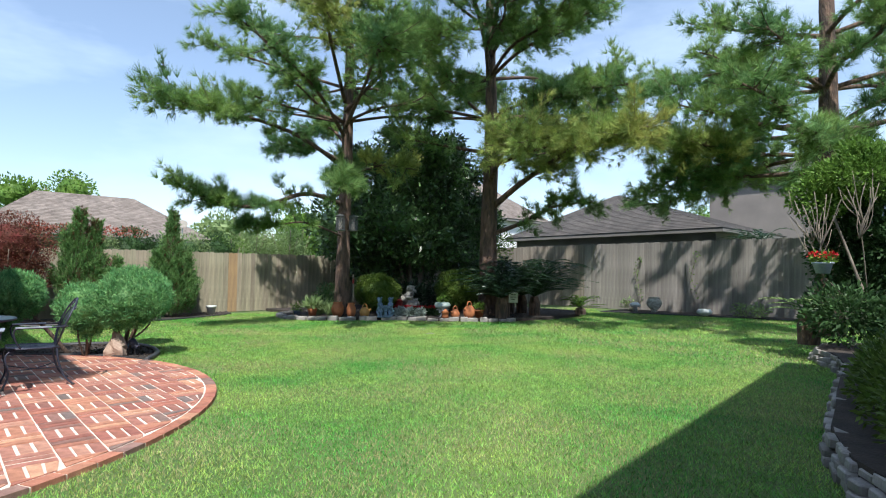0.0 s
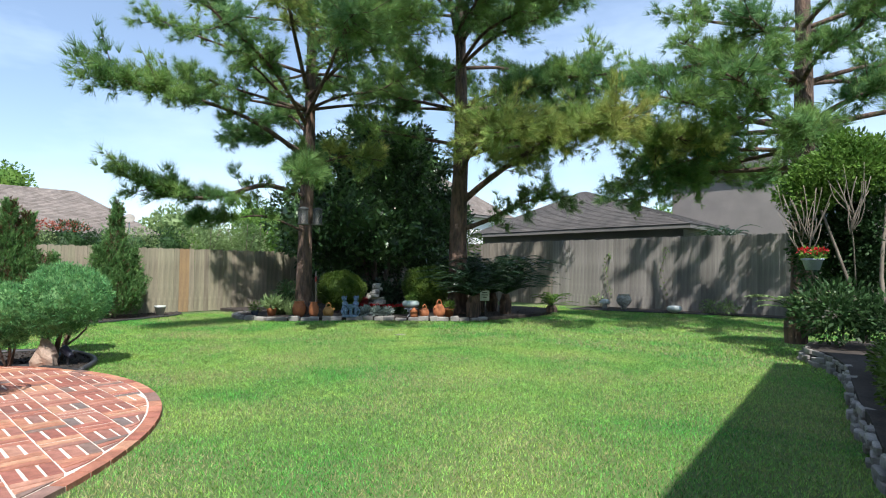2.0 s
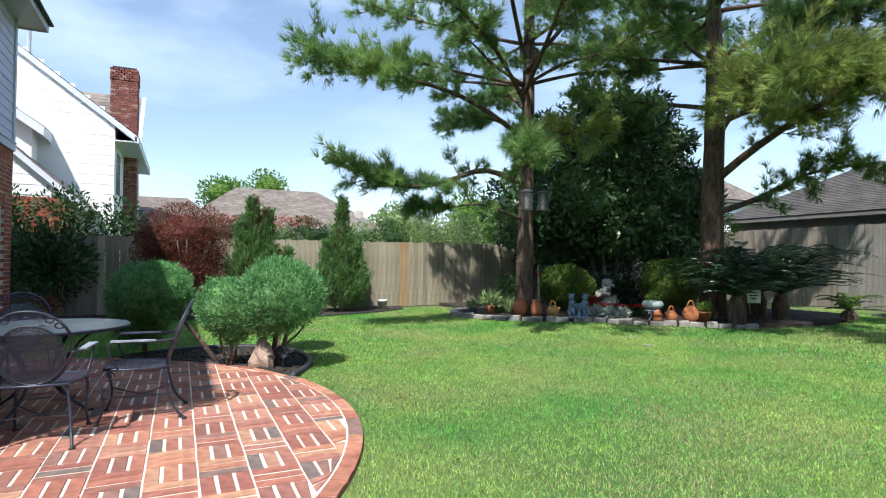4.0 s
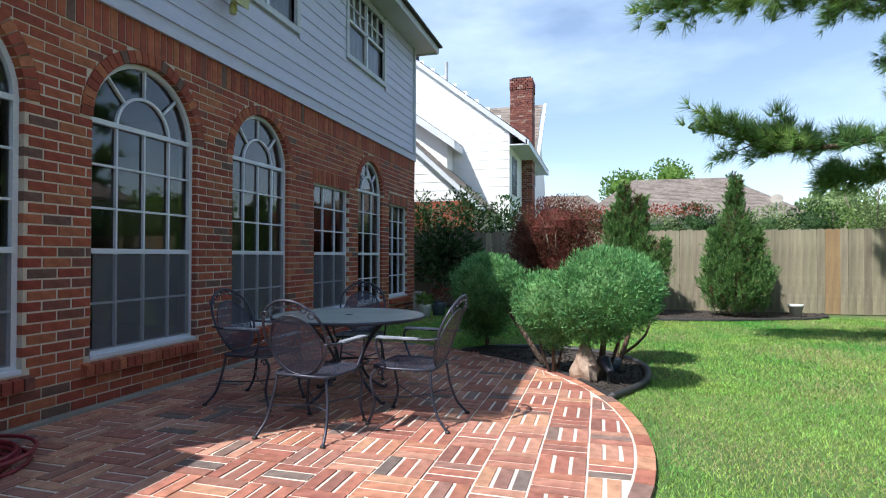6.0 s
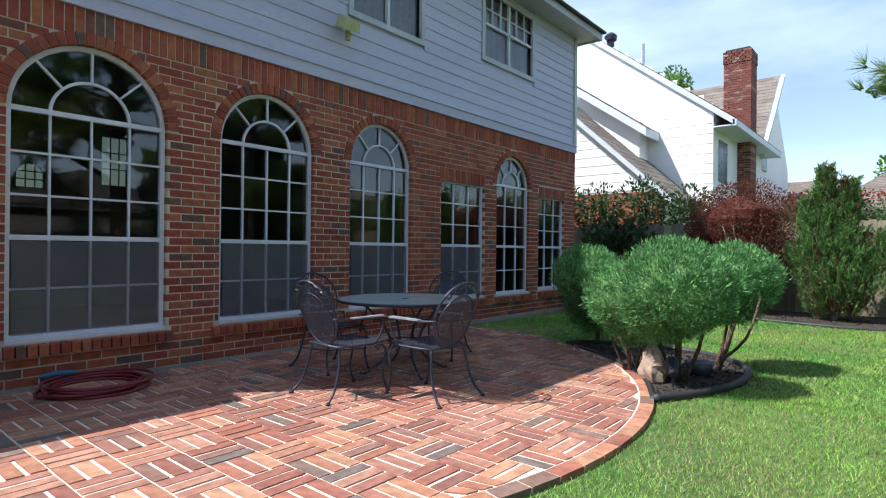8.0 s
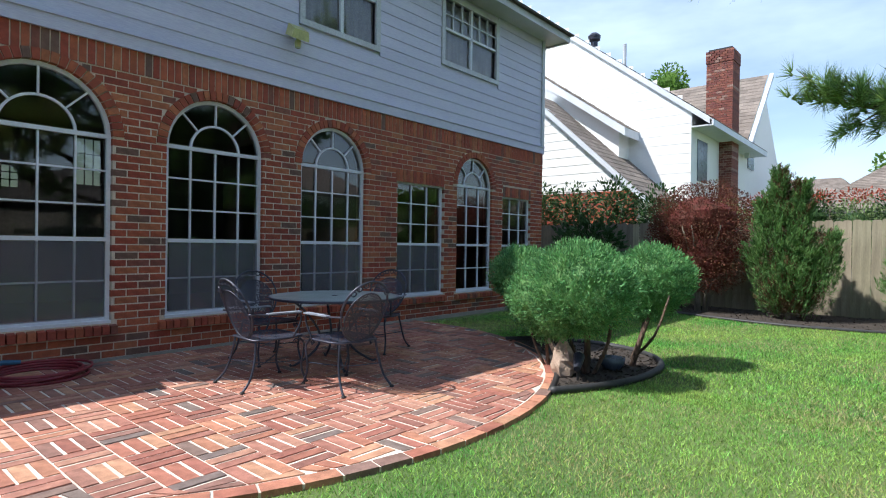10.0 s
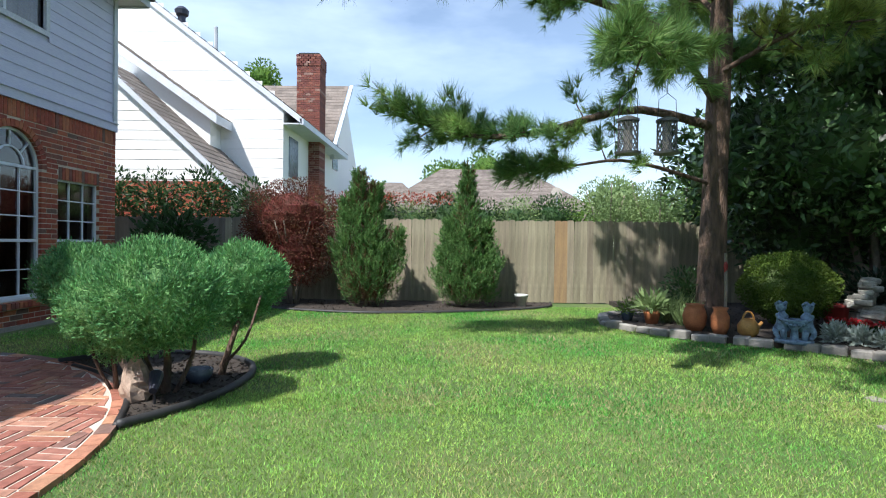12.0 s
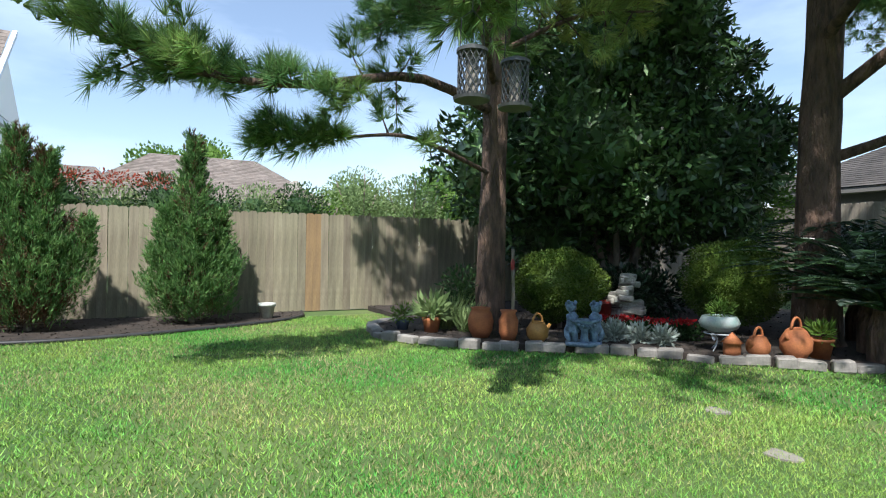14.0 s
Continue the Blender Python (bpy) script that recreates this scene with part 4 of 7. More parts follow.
shrub("oleander", (-16.6, -1.3, 0.03), [((0, 0, 1.2), (0.4, 0.9, 0.8))], "oleander", 1800, 0.17, "shaded oleander stems in front of the fence", stems=[([(0, -0.2, 0), (0, -0.3, 0.7), (0, -0.6, 1.6)], 0.02), ([(0, 0.2, 0), (0, 0.3, 0.7), (0, 0.5, 1.6)], 0.02), ([(0, 0, 0), (0, 0, 0.7), (0, 0.1, 1.8)], 0.02)], shell=0.9)
k = 0
for y in np.arange(1.2, 7.2, 0.85):
    # dark inner filler: depth shade between the leaves put into its colour
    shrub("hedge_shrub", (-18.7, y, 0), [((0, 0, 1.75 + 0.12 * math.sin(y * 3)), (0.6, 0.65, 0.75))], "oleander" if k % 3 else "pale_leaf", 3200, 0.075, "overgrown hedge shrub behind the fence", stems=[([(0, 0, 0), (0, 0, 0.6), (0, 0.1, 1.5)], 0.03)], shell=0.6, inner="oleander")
    k += 1
hedge_tips = np.concatenate([ball_leaves((-18.6, y, 2.42), (0.35, 0.5, 0.16), 300, 0.07, 0.03, 0.9) for y in (2.2, 3.0, 3.8, 4.5)])
tip = thing("photinia", "red new leaves on top of the hedge behind the fence", "shrub", (0, 0, 0))
part("stem", Mesh().tube([(-18.6, 3.3, 0), (-18.6, 3.3, 2.3)], 0.03, 6), M["bark_grey"], tip)
cloud("foliage", hedge_tips, 4, mat("tip_red", (0.42, 0.07, 0.04), (0.28, 0.06, 0.03), rough=0.5, bump=0, rnd="island", spread=0.3, trans=0.3), tip)
for x, y, h, lf in ((-19.2, 7.6, 2.5, "bright_leaf"), (-19.6, 8.7, 3.1, "pale_leaf"), (-19.4, 9.9, 3.0, "pale_leaf"), (-20.5, 11.0, 3.2, "bright_leaf"), (-19.5, 12.3, 3.0, "oleander"), (-19.8, 14.0, 3.2, "bright_leaf"), (-19.8, 16.0, 3.2, "bright_leaf")):
    shrub("garden_tree", (x, y, 0), [((0, 0, h - 0.7), (0.8, 0.85, 0.7)), ((0.1, 0.3, h - 1.2), (0.7, 0.7, 0.6))], lf, 4200, 0.085, "sunlit light green small tree over the fence", "tree", stems=[([(0, 0, 0), (0, 0.1, h * 0.4), (0.1, 0.5, h * 0.85)], 0.05), ([(0, 0, h * 0.3), (0, -0.2, h * 0.6), (0, -0.5, h * 0.9)], 0.03), ([(0, 0, h * 0.3), (0.2, 0.1, h * 0.6), (0.3, 0.1, h * 0.95)], 0.03)], shell=0.8)


# ---------- pines ----------
def pine(at, trunk, limbs, label, seed, light=()):
    """limbs: (height, list of points, radius, tuft count, twig reach)"""
    t = thing("pine_tree", label, "tree", (*at, 0))
    m = Mesh()
    line = smooth_line([p for p, r in trunk], 26)
    rad = np.interp(np.linspace(0, 1, 26), np.linspace(0, 1, len(trunk)), [r for p, r in trunk])
    rr = random.Random(seed)
    rad = rad * np.array([1 + 0.06 * rr.uniform(-1, 1) for _ in rad])
    m.tube(line, list(rad), 14)
    part("trunk", m, M["bark"], t, "scaly reddish-brown pine bark", smooth=True)
    g2 = np.random.default_rng(seed)
    dark, pale = [], []
    for i, (pts, r, n, reach) in enumerate(limbs):
        ln = smooth_line(pts, 14)
        lm = Mesh().tube(ln, [r * (1 - 0.8 * k / 13) for k in range(14)], 7)
        nt = max(6, n // 12)
        P, D = [], []
        for _ in range(nt):
            s = 0.3 + 0.7 * g2.random() ** 0.8
            base = ln[min(int(s * 13), 12)]
            along = ln[min(int(s * 13) + 1, 13)] - base
            along /= np.linalg.norm(along) + 1e-9
            d = along * 0.7 + g2.normal(size=3) * np.array((0.75, 0.75, 0.45)) + np.array((0, 0, 0.12))
            d /= np.linalg.norm(d)
            l = reach * g2.uniform(0.35, 1.0)
            bend = np.array((0, 0, 0.12)) * l
            tw = [base, base + d * l * 0.5 - bend * 0.3, base + d * l + bend]
            lm.tube(tw, [0.012, 0.008, 0.004], 4)
            for _ in range(15):
                u = 0.3 + 0.75 * g2.random()
                q = base + d * l * u + g2.normal(size=3) * 0.07 * reach
                dd = d * 0.8 + g2.normal(size=3) * 0.5 + np.array((0, 0, 0.25))
                P.append(q)
                D.append(dd / np.linalg.norm(dd))
        part("limb", lm, M["bark"], t, smooth=True)
        (pale if i in light else dark).append(spray(np.array(P), np.array(D), 24, 0.225, 0.6, 0.0048))
    cloud("needles", np.concatenate(dark), 3, M["needles"], t)
    if pale:
        cloud("new_needles", np.concatenate(pale), 3, M["needles_light"], t, "yellow-green young needles in sun")
    return t


def around(z, l, rise, n, r, tuf, reach, rot, back=0.0):
    out = []
    for k in range(n):
        a = rot + 2 * math.pi * k / n + 0.5 * math.sin(k * 7.7 + z)
        ll = l * (0.75 + 0.3 * abs(math.sin(k * 3.3 + z)))
        out.append(([(0, 0, z), (ll * 0.4 * math.cos(a), ll * 0.4 * math.sin(a), z + rise * 0.4), (ll * 0.75 * math.cos(a + 0.15), ll * 0.75 * math.sin(a + 0.15), z + rise * 0.6), (ll * math.cos(a + 0.1), ll * math.sin(a + 0.1), z + rise)], r, tuf, reach))
    return out


P1, P2 = (-13.6, 8.8), (-11.0, 12.1)
LIMB1 = [([(0, 0, 3.2), (0.5, -1.4, 3.35), (1.3, -2.9, 2.85), (1.5, -3.9, 2.75), (1.2, -4.9, 3.1)], 0.075, 520, 0.7),
         ([(0, 0, 2.3), (0.7, -1.5, 2.55), (0.9, -2.4, 2.45), (0.8, -3.2, 2.4)], 0.035, 200, 0.5),
         ([(0, 0, 3.6), (1.4, -1.0, 3.8), (2.8, -1.8, 3.4), (4.1, -2.6, 3.05)], 0.06, 420, 0.7),
         ([(0, 0, 4.3), (1.0, -2.0, 4.7), (1.8, -3.8, 4.7), (2.6, -5.6, 4.5)], 0.07, 560, 0.85),
         ([(0, 0, 5.2), (1.2, -1.6, 5.9), (2.2, -3.2, 6.2), (3.0, -4.6, 6.4)], 0.06, 480, 0.85),
         ([(0, 0, 4.0), (1.0, 0.6, 4.3), (2.0, 1.0, 4.1)], 0.05, 260, 0.7),
         # three overhead limbs added to throw shade on the island bed
         ([(0, 0, 5.4), (1.8, -0.6, 6.0), (3.5, -1.4, 6.2), (5.0, -2.2, 6.0)], 0.06, 620, 0.95),
         ([(0, 0, 6.2), (1.6, -1.4, 6.9), (3.2, -2.6, 7.0), (4.8, -3.9, 6.8)], 0.06, 620, 0.95),
         ([(0, 0, 5.9), (1.9, 0.0, 6.6), (3.6, -0.3, 6.7), (5.2, -0.7, 6.5)], 0.06, 620, 0.95),
         # three rear limbs added as shade casters for the back fence
         ([(0, 0, 4.4), (-0.8, -0.4, 4.9), (-1.6, -0.8, 5.1), (-2.5, -0.9, 5.0)], 0.05, 420, 0.8),
         ([(0, 0, 4.1), (-0.6, 0.5, 4.6), (-1.3, 1.0, 4.8), (-2.0, 1.6, 4.7)], 0.05, 420, 0.8),
         ([(0, 0, 5.0), (-0.9, 0.1, 5.6), (-1.8, 0.1, 5.8), (-2.7, 0.2, 5.7)], 0.05, 420, 0.8)]
pine(P1, [((0, 0, 0), 0.27), ((0, 0, 0.4), 0.215), ((-0.02, 0.05, 2.5), 0.19), ((0, 0.1, 5), 0.165), ((0.05, 0.1, 8), 0.11), ((0, 0, 11), 0.03)],
     LIMB1 + around(5.6, 3.6, 0.6, 6, 0.05, 190, 0.85, 1.3) + around(6.6, 3.7, 0.8, 6, 0.05, 220, 0.85, 0.2) + around(8.0, 3.2, 0.9, 7, 0.04, 240, 0.9, 0.9) + around(9.6, 1.3, 0.9, 5, 0.03, 100, 0.5, 0.1),
     "tall pine with drooping lower limbs in the island bed", 21, (5, 7))
LIMB2 = [([(0, 0, 3.1), (0.8, 0.2, 3.7), (1.9, 0.2, 4.2), (3.3, -0.4, 4.4), (4.6, -1.2, 4.3), (6.0, -2.0, 4.1)], 0.1, 1300, 1.0),
         ([(0, 0, 2.4), (0.7, 0.5, 2.7), (1.5, 1.1, 3.2), (2.5, 1.6, 3.3)], 0.08, 360, 0.75),
         ([(0, 0, 3.9), (1.2, -0.8, 4.4), (2.5, -1.8, 4.5), (3.9, -2.6, 4.2)], 0.08, 860, 1.0),
         ([(0, 0, 4.4), (1.4, 0.8, 4.9), (3.0, 1.4, 5.0), (4.8, 1.6, 4.6), (6.3, 1.8, 4.2)], 0.08, 1300, 1.0),
         # three long high limbs, out of view, added to shade bed and lawn edge
         ([(0, 0, 7.4), (1.2, -1.8, 8.2), (2.6, -4.2, 8.5), (3.7, -7.6, 8.4)], 0.07, 820, 1.1),
         ([(0, 0, 7.7), (1.8, -1.6, 8.5), (3.6, -4.0, 8.7), (5.3, -7.1, 8.6)], 0.07, 820, 1.1),
         ([(0, 0, 7.6), (2.0, -0.9, 8.4), (4.0, -2.2, 8.6), (6.4, -4.6, 8.5)], 0.07, 820, 1.1),
         ([(0, 0, 5.0), (1.6, -0.2, 5.6), (3.2, -0.4, 5.8), (5.0, -0.6, 5.5)], 0.08, 800, 1.0),
         # two limbs added so their shadow falls on the side fence's left part
         ([(0, 0, 5.8), (0.4, 1.8, 6.2), (0.9, 3.4, 6.3), (1.2, 5.0, 6.0)], 0.07, 700, 1.0),
         ([(0, 0, 5.0), (-0.5, 1.3, 5.5), (-0.8, 2.6, 5.6), (-1.0, 3.9, 5.4)], 0.06, 600, 0.95)]
pine(P2, [((0, 0, 0), 0.36), ((0, 0, 0.5), 0.27), ((0, 0, 2.5), 0.235), ((0.05, 0.05, 5), 0.2), ((0.05, 0, 8), 0.14), ((0, 0, 12), 0.04)],
     LIMB2 + around(4.8, 2.8, 0.5, 3, 0.06, 220, 0.8, 1.9) + around(5.8, 3.2, 0.6, 5, 0.06, 260, 0.85, 0.3) + around(7.0, 4.0, 0.8, 8, 0.06, 420, 1.0, 1.0) + around(8.5, 3.4, 0.9, 7, 0.05, 340, 0.9, 0.5) + around(10.3, 1.5, 1.0, 5, 0.03, 110, 0.6, 0.2),
     "large pine with heavy low limbs and pale new needles", 33, (0, 2, 3))
P3 = (-3.2, 14.6)
pine(P3, [((0, 0, 0), 0.3), ((0, 0, 2.5), 0.22), ((0.05, 0, 5), 0.19), ((0.05, 0, 8), 0.13), ((0, 0, 11), 0.04)],
     [([(0, 0, 3.9), (-1.2, -0.2, 4.1), (-2.6, -0.4, 3.9), (-4.0, -0.5, 3.5)], 0.06, 700, 0.9), ([(0, 0, 4.6), (-1.3, 0.6, 4.9), (-2.8, 1.1, 4.8), (-4.3, 1.4, 4.4)], 0.06, 700, 0.9), ([(0, 0, 4.0), (-1.5, 0.8, 4.0), (-3.2, 1.4, 3.7), (-5.0, 1.8, 3.4)], 0.06, 700, 0.9),
      ([(0, 0, 5.6), (-1.4, -0.8, 6.0), (-3.0, -1.4, 5.9), (-4.6, -2.0, 5.6)], 0.06, 700, 0.95)]
     + around(3.6, 3.4, 0.2, 5, 0.07, 340, 0.9, 2.2) + around(4.4, 3.6, 0.4, 6, 0.07, 340, 0.9, 0.6) + around(5.4, 3.4, 0.6, 6, 0.06, 340, 0.9, 1.5) + around(6.6, 3.0, 0.6, 4, 0.06, 200, 0.9, 3.4) + around(8.0, 1.8, 0.8, 4, 0.05, 90, 0.7, 3.4) + around(9.6, 1.6, 0.9, 5, 0.03, 110, 0.6, 0.2),
     "dark pine in the corner behind the raised bed", 44)

# magnolia
mg = thing("magnolia_tree", "dense dark glossy magnolia between the pines", "tree", (-14.6, 12.2, 0.08))
tr = Mesh()
for a, l in ((0.3, 1.3), (1.6, 1.0), (2.9, 1.4), (4.2, 1.2), (5.4, 1.3)):
    tr.tube(smooth_line([(0.15 * math.cos(a), 0.15 * math.sin(a), 0), (0.4 * math.cos(a), 0.4 * math.sin(a), 1.3), (l * math.cos(a), l * math.sin(a), 3.6)], 8), [0.08 - 0.007 * k for k in range(8)], 8)
part("trunk", tr, M["bark_grey"], mg, smooth=True)
balls = [((0, 0, 4.3), (1.9, 1.9, 1.5)), ((0.5, -1.2, 3.0), (1.5, 1.4, 1.3)), ((0.8, 0.9, 3.0), (1.5, 1.6, 1.4)), ((-0.6, 0.2, 2.9), (1.7, 2.2, 1.5)), ((0.9, 0.0, 2.2), (1.1, 1.3, 0.9)), ((0.1, 0.3, 5.3), (1.2, 1.2, 0.8)), ((-0.6, -2.3, 2.7), (1.3, 1.2, 1.2)), ((-1.0, 1.5, 2.0), (1.3, 1.5, 1.2)), ((-1.0, -0.8, 1.6), (1.2, 1.4, 0.9)), ((0.6, 2.2, 3.0), (1.2, 1.1, 1.1))]
qm = random.Random(31)
for _ in range(22):
    a, z = qm.uniform(0, 6.283), qm.uniform(1.6, 5.6)
    w = 2.1 - 0.28 * abs(z - 3.2) ** 1.3
    balls.append(((w * math.cos(a), w * math.sin(a) * 1.15, z), (qm.uniform(0.4, 0.7),) * 2 + (qm.uniform(0.35, 0.6),)))
for i, (c, r) in enumerate(balls):
    core(mg, c, r, M["magnolia"], 0.62, i)
cloud("leaves", np.concatenate([ball_leaves(c, r, int(4200 * r[0] * r[1] / 2.2), 0.19, 0.075, 0.55, 0.25, 0.6, 1.5) for c, r in balls]), 4, M["magnolia"], mg)

for at, r, h in (((-13.35, 9.85), 0.66, 0.52), ((-12.05, 11.95), 0.72, 0.60)):
    t = thing("boxwood_ball", "clipped round boxwood with yellow-green top", "shrub", (*at, 0.08), group="clipped boxwoods")
    part("trunk", Mesh().tube([(0, 0, 0), (0.02, 0, 0.4)], 0.04, 7), M["bark_grey"], t)
    core(t, (0, 0, h + 0.12), (r, r, h), M["boxleaf"], 0.85)
    cloud("foliage", ball_leaves((0, 0, h + 0.12), (r, r, h), 16000, 0.035, 0.02, 0.2, 0.1), 4, M["boxleaf"], t)


def frond_plant(name, at, n, length, rise, leaf, label, width=0.16, seed=0, trunk=0.25, category="palm"):
    r = np.random.default_rng(seed)
    t = thing(name, label, category, at)
    part("trunk", Mesh().lathe([(0.16, 0), (0.17, trunk * 0.6), (0.1, trunk)], 10), M["bark"], t)
    quads, ribs = [], Mesh()
    for k in range(n):
        a, e = r.uniform(0, 2 * np.pi), r.uniform(0.15, 1.25)
        l = length * r.uniform(0.75, 1.1)
        pts = []
        for s in np.linspace(0, 1, 12):
            rr_ = l * s * math.cos(e * (1 - 0.5 * s))
            pts.append((rr_ * math.cos(a), rr_ * math.sin(a), trunk + rise * math.sin(e) * (1.7 * s - 1.15 * s * s) * l))
        pts = np.array(pts)
        ribs.tube(pts, [0.012 - 0.0008 * q for q in range(12)], 4)
        fine = smooth_line(pts, 30)[4:]
        d = np.gradient(fine, axis=0)
        d /= np.linalg.norm(d, axis=1, keepdims=True)
        side = np.cross(d, (0, 0, 1.0))
        side /= np.linalg.norm(side, axis=1, keepdims=True)
        taper = np.sin(np.linspace(0.25, 2.95, len(fine)))[:, None]
        for sg in (-1, 1):
            w = side * sg + d * 0.6 + np.array((0, 0, 0.12))
            w /= np.linalg.norm(w, axis=1, keepdims=True)
            q = leaf_quads(fine, w, width * taper[:, 0], 0.022)
            quads.append(q)
    part("ribs", ribs, M["oleander"], t)
    cloud("fronds", np.concatenate(quads), 4, M[leaf], t)
    return t


for i, (x, y, l) in enumerate(((-10.3, 12.0, 1.7), (-10.1, 13.1, 1.8), (-10.9, 13.5, 1.8), (-9.95, 11.5, 1.1), (-10.9, 12.9, 1.7))):
    frond_plant("sago_palm", (x, y, 0.08), 58, l, 1.0, "sago", "dark glossy sago palm with arching feathery fronds", 0.19, i, 0.55)
frond_plant("fern_palm", (-9.55, 14.6, 0.08), 26, 0.75, 0.8, "bright_leaf", "small bright green sago palm at the bed end", 0.11, 9, 0.2)

shrub("dark_shrub", (-13.9, 11.6, 0.08), [((0, 0, 0.45), (0.6, 0.6, 0.45)), ((0.1, 0.7, 0.4), (0.5, 0.5, 0.4))], "sago", 3000, 0.11, "dark shade plant behind the stone fountain", shell=0.9, stems=[([(0, 0, 0), (0, 0.1, 0.3), (0.1, 0.1, 0.5)], 0.02)])
shrub("garden_tree", (-14.2, 14.9, 0.08), [((0, 0, 3.0), (0.9, 0.9, 0.9)), ((0.2, 0.5, 2.2), (0.9, 0.8, 0.8)), ((0.1, -0.3, 1.4), (0.8, 0.8, 0.7))], "bright_leaf", 9000, 0.1, "bright green leafy tree beside the magnolia", "tree", stems=[([(0, 0, 0), (0, 0.1, 1.2), (0.1, 0.3, 2.6)], 0.06), ([(0, 0, 0.6), (0.2, -0.2, 1.4), (0.3, -0.4, 2.2)], 0.035)], shell=0.8)
# raised bed on the shaded side
rs = thing("viburnum_tree", "large shrub with sunlit crown and bare forked stems", "tree", (-1.9, 11.0, 0.25))
tr = Mesh()
for pts, r in (([(0.5, -0.3, 0), (0.4, -0.3, 1.0), (0.5, -0.2, 2.2)], 0.07), ([(0.2, 0, 0), (0.0, -0.2, 0.9), (-0.3, -0.4, 2.0)], 0.06), ([(-0.35, -0.7, 0.95), (-0.5, -0.75, 1.5), (-0.75, -0.7, 2.25)], 0.025), ([(-0.42, -0.72, 1.2), (-0.35, -0.8, 1.7), (-0.3, -0.75, 2.3)], 0.022), ([(-0.5, -0.75, 1.5), (-0.4, -0.85, 1.9), (-0.45, -0.8, 2.35)], 0.018), ([(0.1, -0.3, 0.7), (0.12, -0.8, 1.8), (-0.05, -0.75, 2.4)], 0.02), ([(0.12, -0.78, 1.7), (0.25, -0.8, 2.0), (0.35, -0.75, 2.4)], 0.016), ([(-0.1, 0.0, 0.5), (-0.3, -0.5, 0.9), (-0.35, -0.7, 1.0)], 0.03)):
    tr.tube(smooth_line(pts, 7), [0.5 * r * (1 - 0.4 * k / 6) for k in range(7)], 7)
qt = random.Random(3)
for k in range(26):
    bx, bz = qt.choice(((-0.45, 1.25), (-0.38, 1.5), (-0.5, 1.6), (0.1, 1.6), (0.16, 1.85)))
    tx = bx + qt.uniform(-0.35, 0.3)
    tr.tube(smooth_line([(bx, -0.76, bz), ((bx + tx) / 2 + qt.uniform(-0.06, 0.06), -0.82, bz + 0.25), (tx, -0.78 + qt.uniform(-0.1, 0.1), bz + qt.uniform(0.45, 0.8))], 6), [0.008, 0.0075, 0.007, 0.006, 0.005, 0.004], 5)
part("trunk", tr, M["bark_grey"], rs, "bare pale forked stems", smooth=True)
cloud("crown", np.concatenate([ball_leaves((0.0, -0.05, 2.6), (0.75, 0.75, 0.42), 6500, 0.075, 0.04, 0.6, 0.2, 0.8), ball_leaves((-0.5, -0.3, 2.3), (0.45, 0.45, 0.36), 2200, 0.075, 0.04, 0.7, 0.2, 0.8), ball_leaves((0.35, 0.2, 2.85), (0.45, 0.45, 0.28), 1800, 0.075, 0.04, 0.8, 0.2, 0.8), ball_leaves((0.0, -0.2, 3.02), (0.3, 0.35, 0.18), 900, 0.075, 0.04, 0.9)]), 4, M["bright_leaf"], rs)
# same shrub's lower leaves; their shade is painted in with a darker material
cloud("lower_crown", np.concatenate([ball_leaves((0.35, 0.35, 1.7), (0.6, 0.65, 1.0), 6000, 0.085, 0.045, 0.8, 0.2, 0.9), ball_leaves((-0.35, 0.45, 1.55), (0.55, 0.55, 0.85), 4500, 0.085, 0.045, 0.8, 0.2, 0.9), ball_leaves((0.0, 0.4, 1.0), (0.5, 0.45, 0.6), 2500, 0.085, 0.045, 0.9)]), 4, M["oleander"], rs, "lower leaves with shade put in as a darker green")
shrub("dark_shrub", (-1.9, 10.2, 0.25), [((-0.1, 0, 0.5), (0.6, 0.55, 0.42)), ((0.5, 0.1, 0.4), (0.45, 0.5, 0.36))], "oleander", 3000, 0.10, "dark leafy shrub above the stacked stones", shell=0.8, stems=[([(0, 0, 0), (0, 0.1, 0.3), (0.1, 0.1, 0.6)], 0.02)])
frond_plant("fern_palm", (-2.55, 10.55, 0.2), 18, 0.7, 0.7, "pale_leaf", "pale arching palm fronds beside the shrub", 0.1, 12, 0.5)
for i, (x, y) in enumerate(((-0.85, 7.6), (-0.7, 6.7), (-0.6, 5.9), (-0.8, 8.5), (-0.35, 5.1), (-0.1, 4.4), (0.1, 6.3), (0.0, 7.4), (0.2, 5.3))):
    shrub("herb_clump", (x, y, 0.25), [((0, 0, 0.2), (0.46, 0.55, 0.3))], "boxleaf", 3200, 0.06, "low feathery green herb clump in shade", "plant", shell=0.9)
rosy = thing("geranium", "shaded bedding plant with red flowers", "flower", (-0.75, 8.0, 0.25))
cloud("leaves", ball_leaves((0, 0, 0.2), (0.35, 0.35, 0.2), 500, 0.07, 0.05, 0.9), 4, M["oleander"], rosy)
cloud("flowers", np.concatenate([ball_leaves((dx, dy, 0.36), (0.05, 0.05, 0.03), 24, 0.04, 0.03, 0.9) for dx, dy in ((-0.1, -0.2), (0.2, 0.1), (-0.2, 0.15))]), 4, M["red_flower"], rosy)

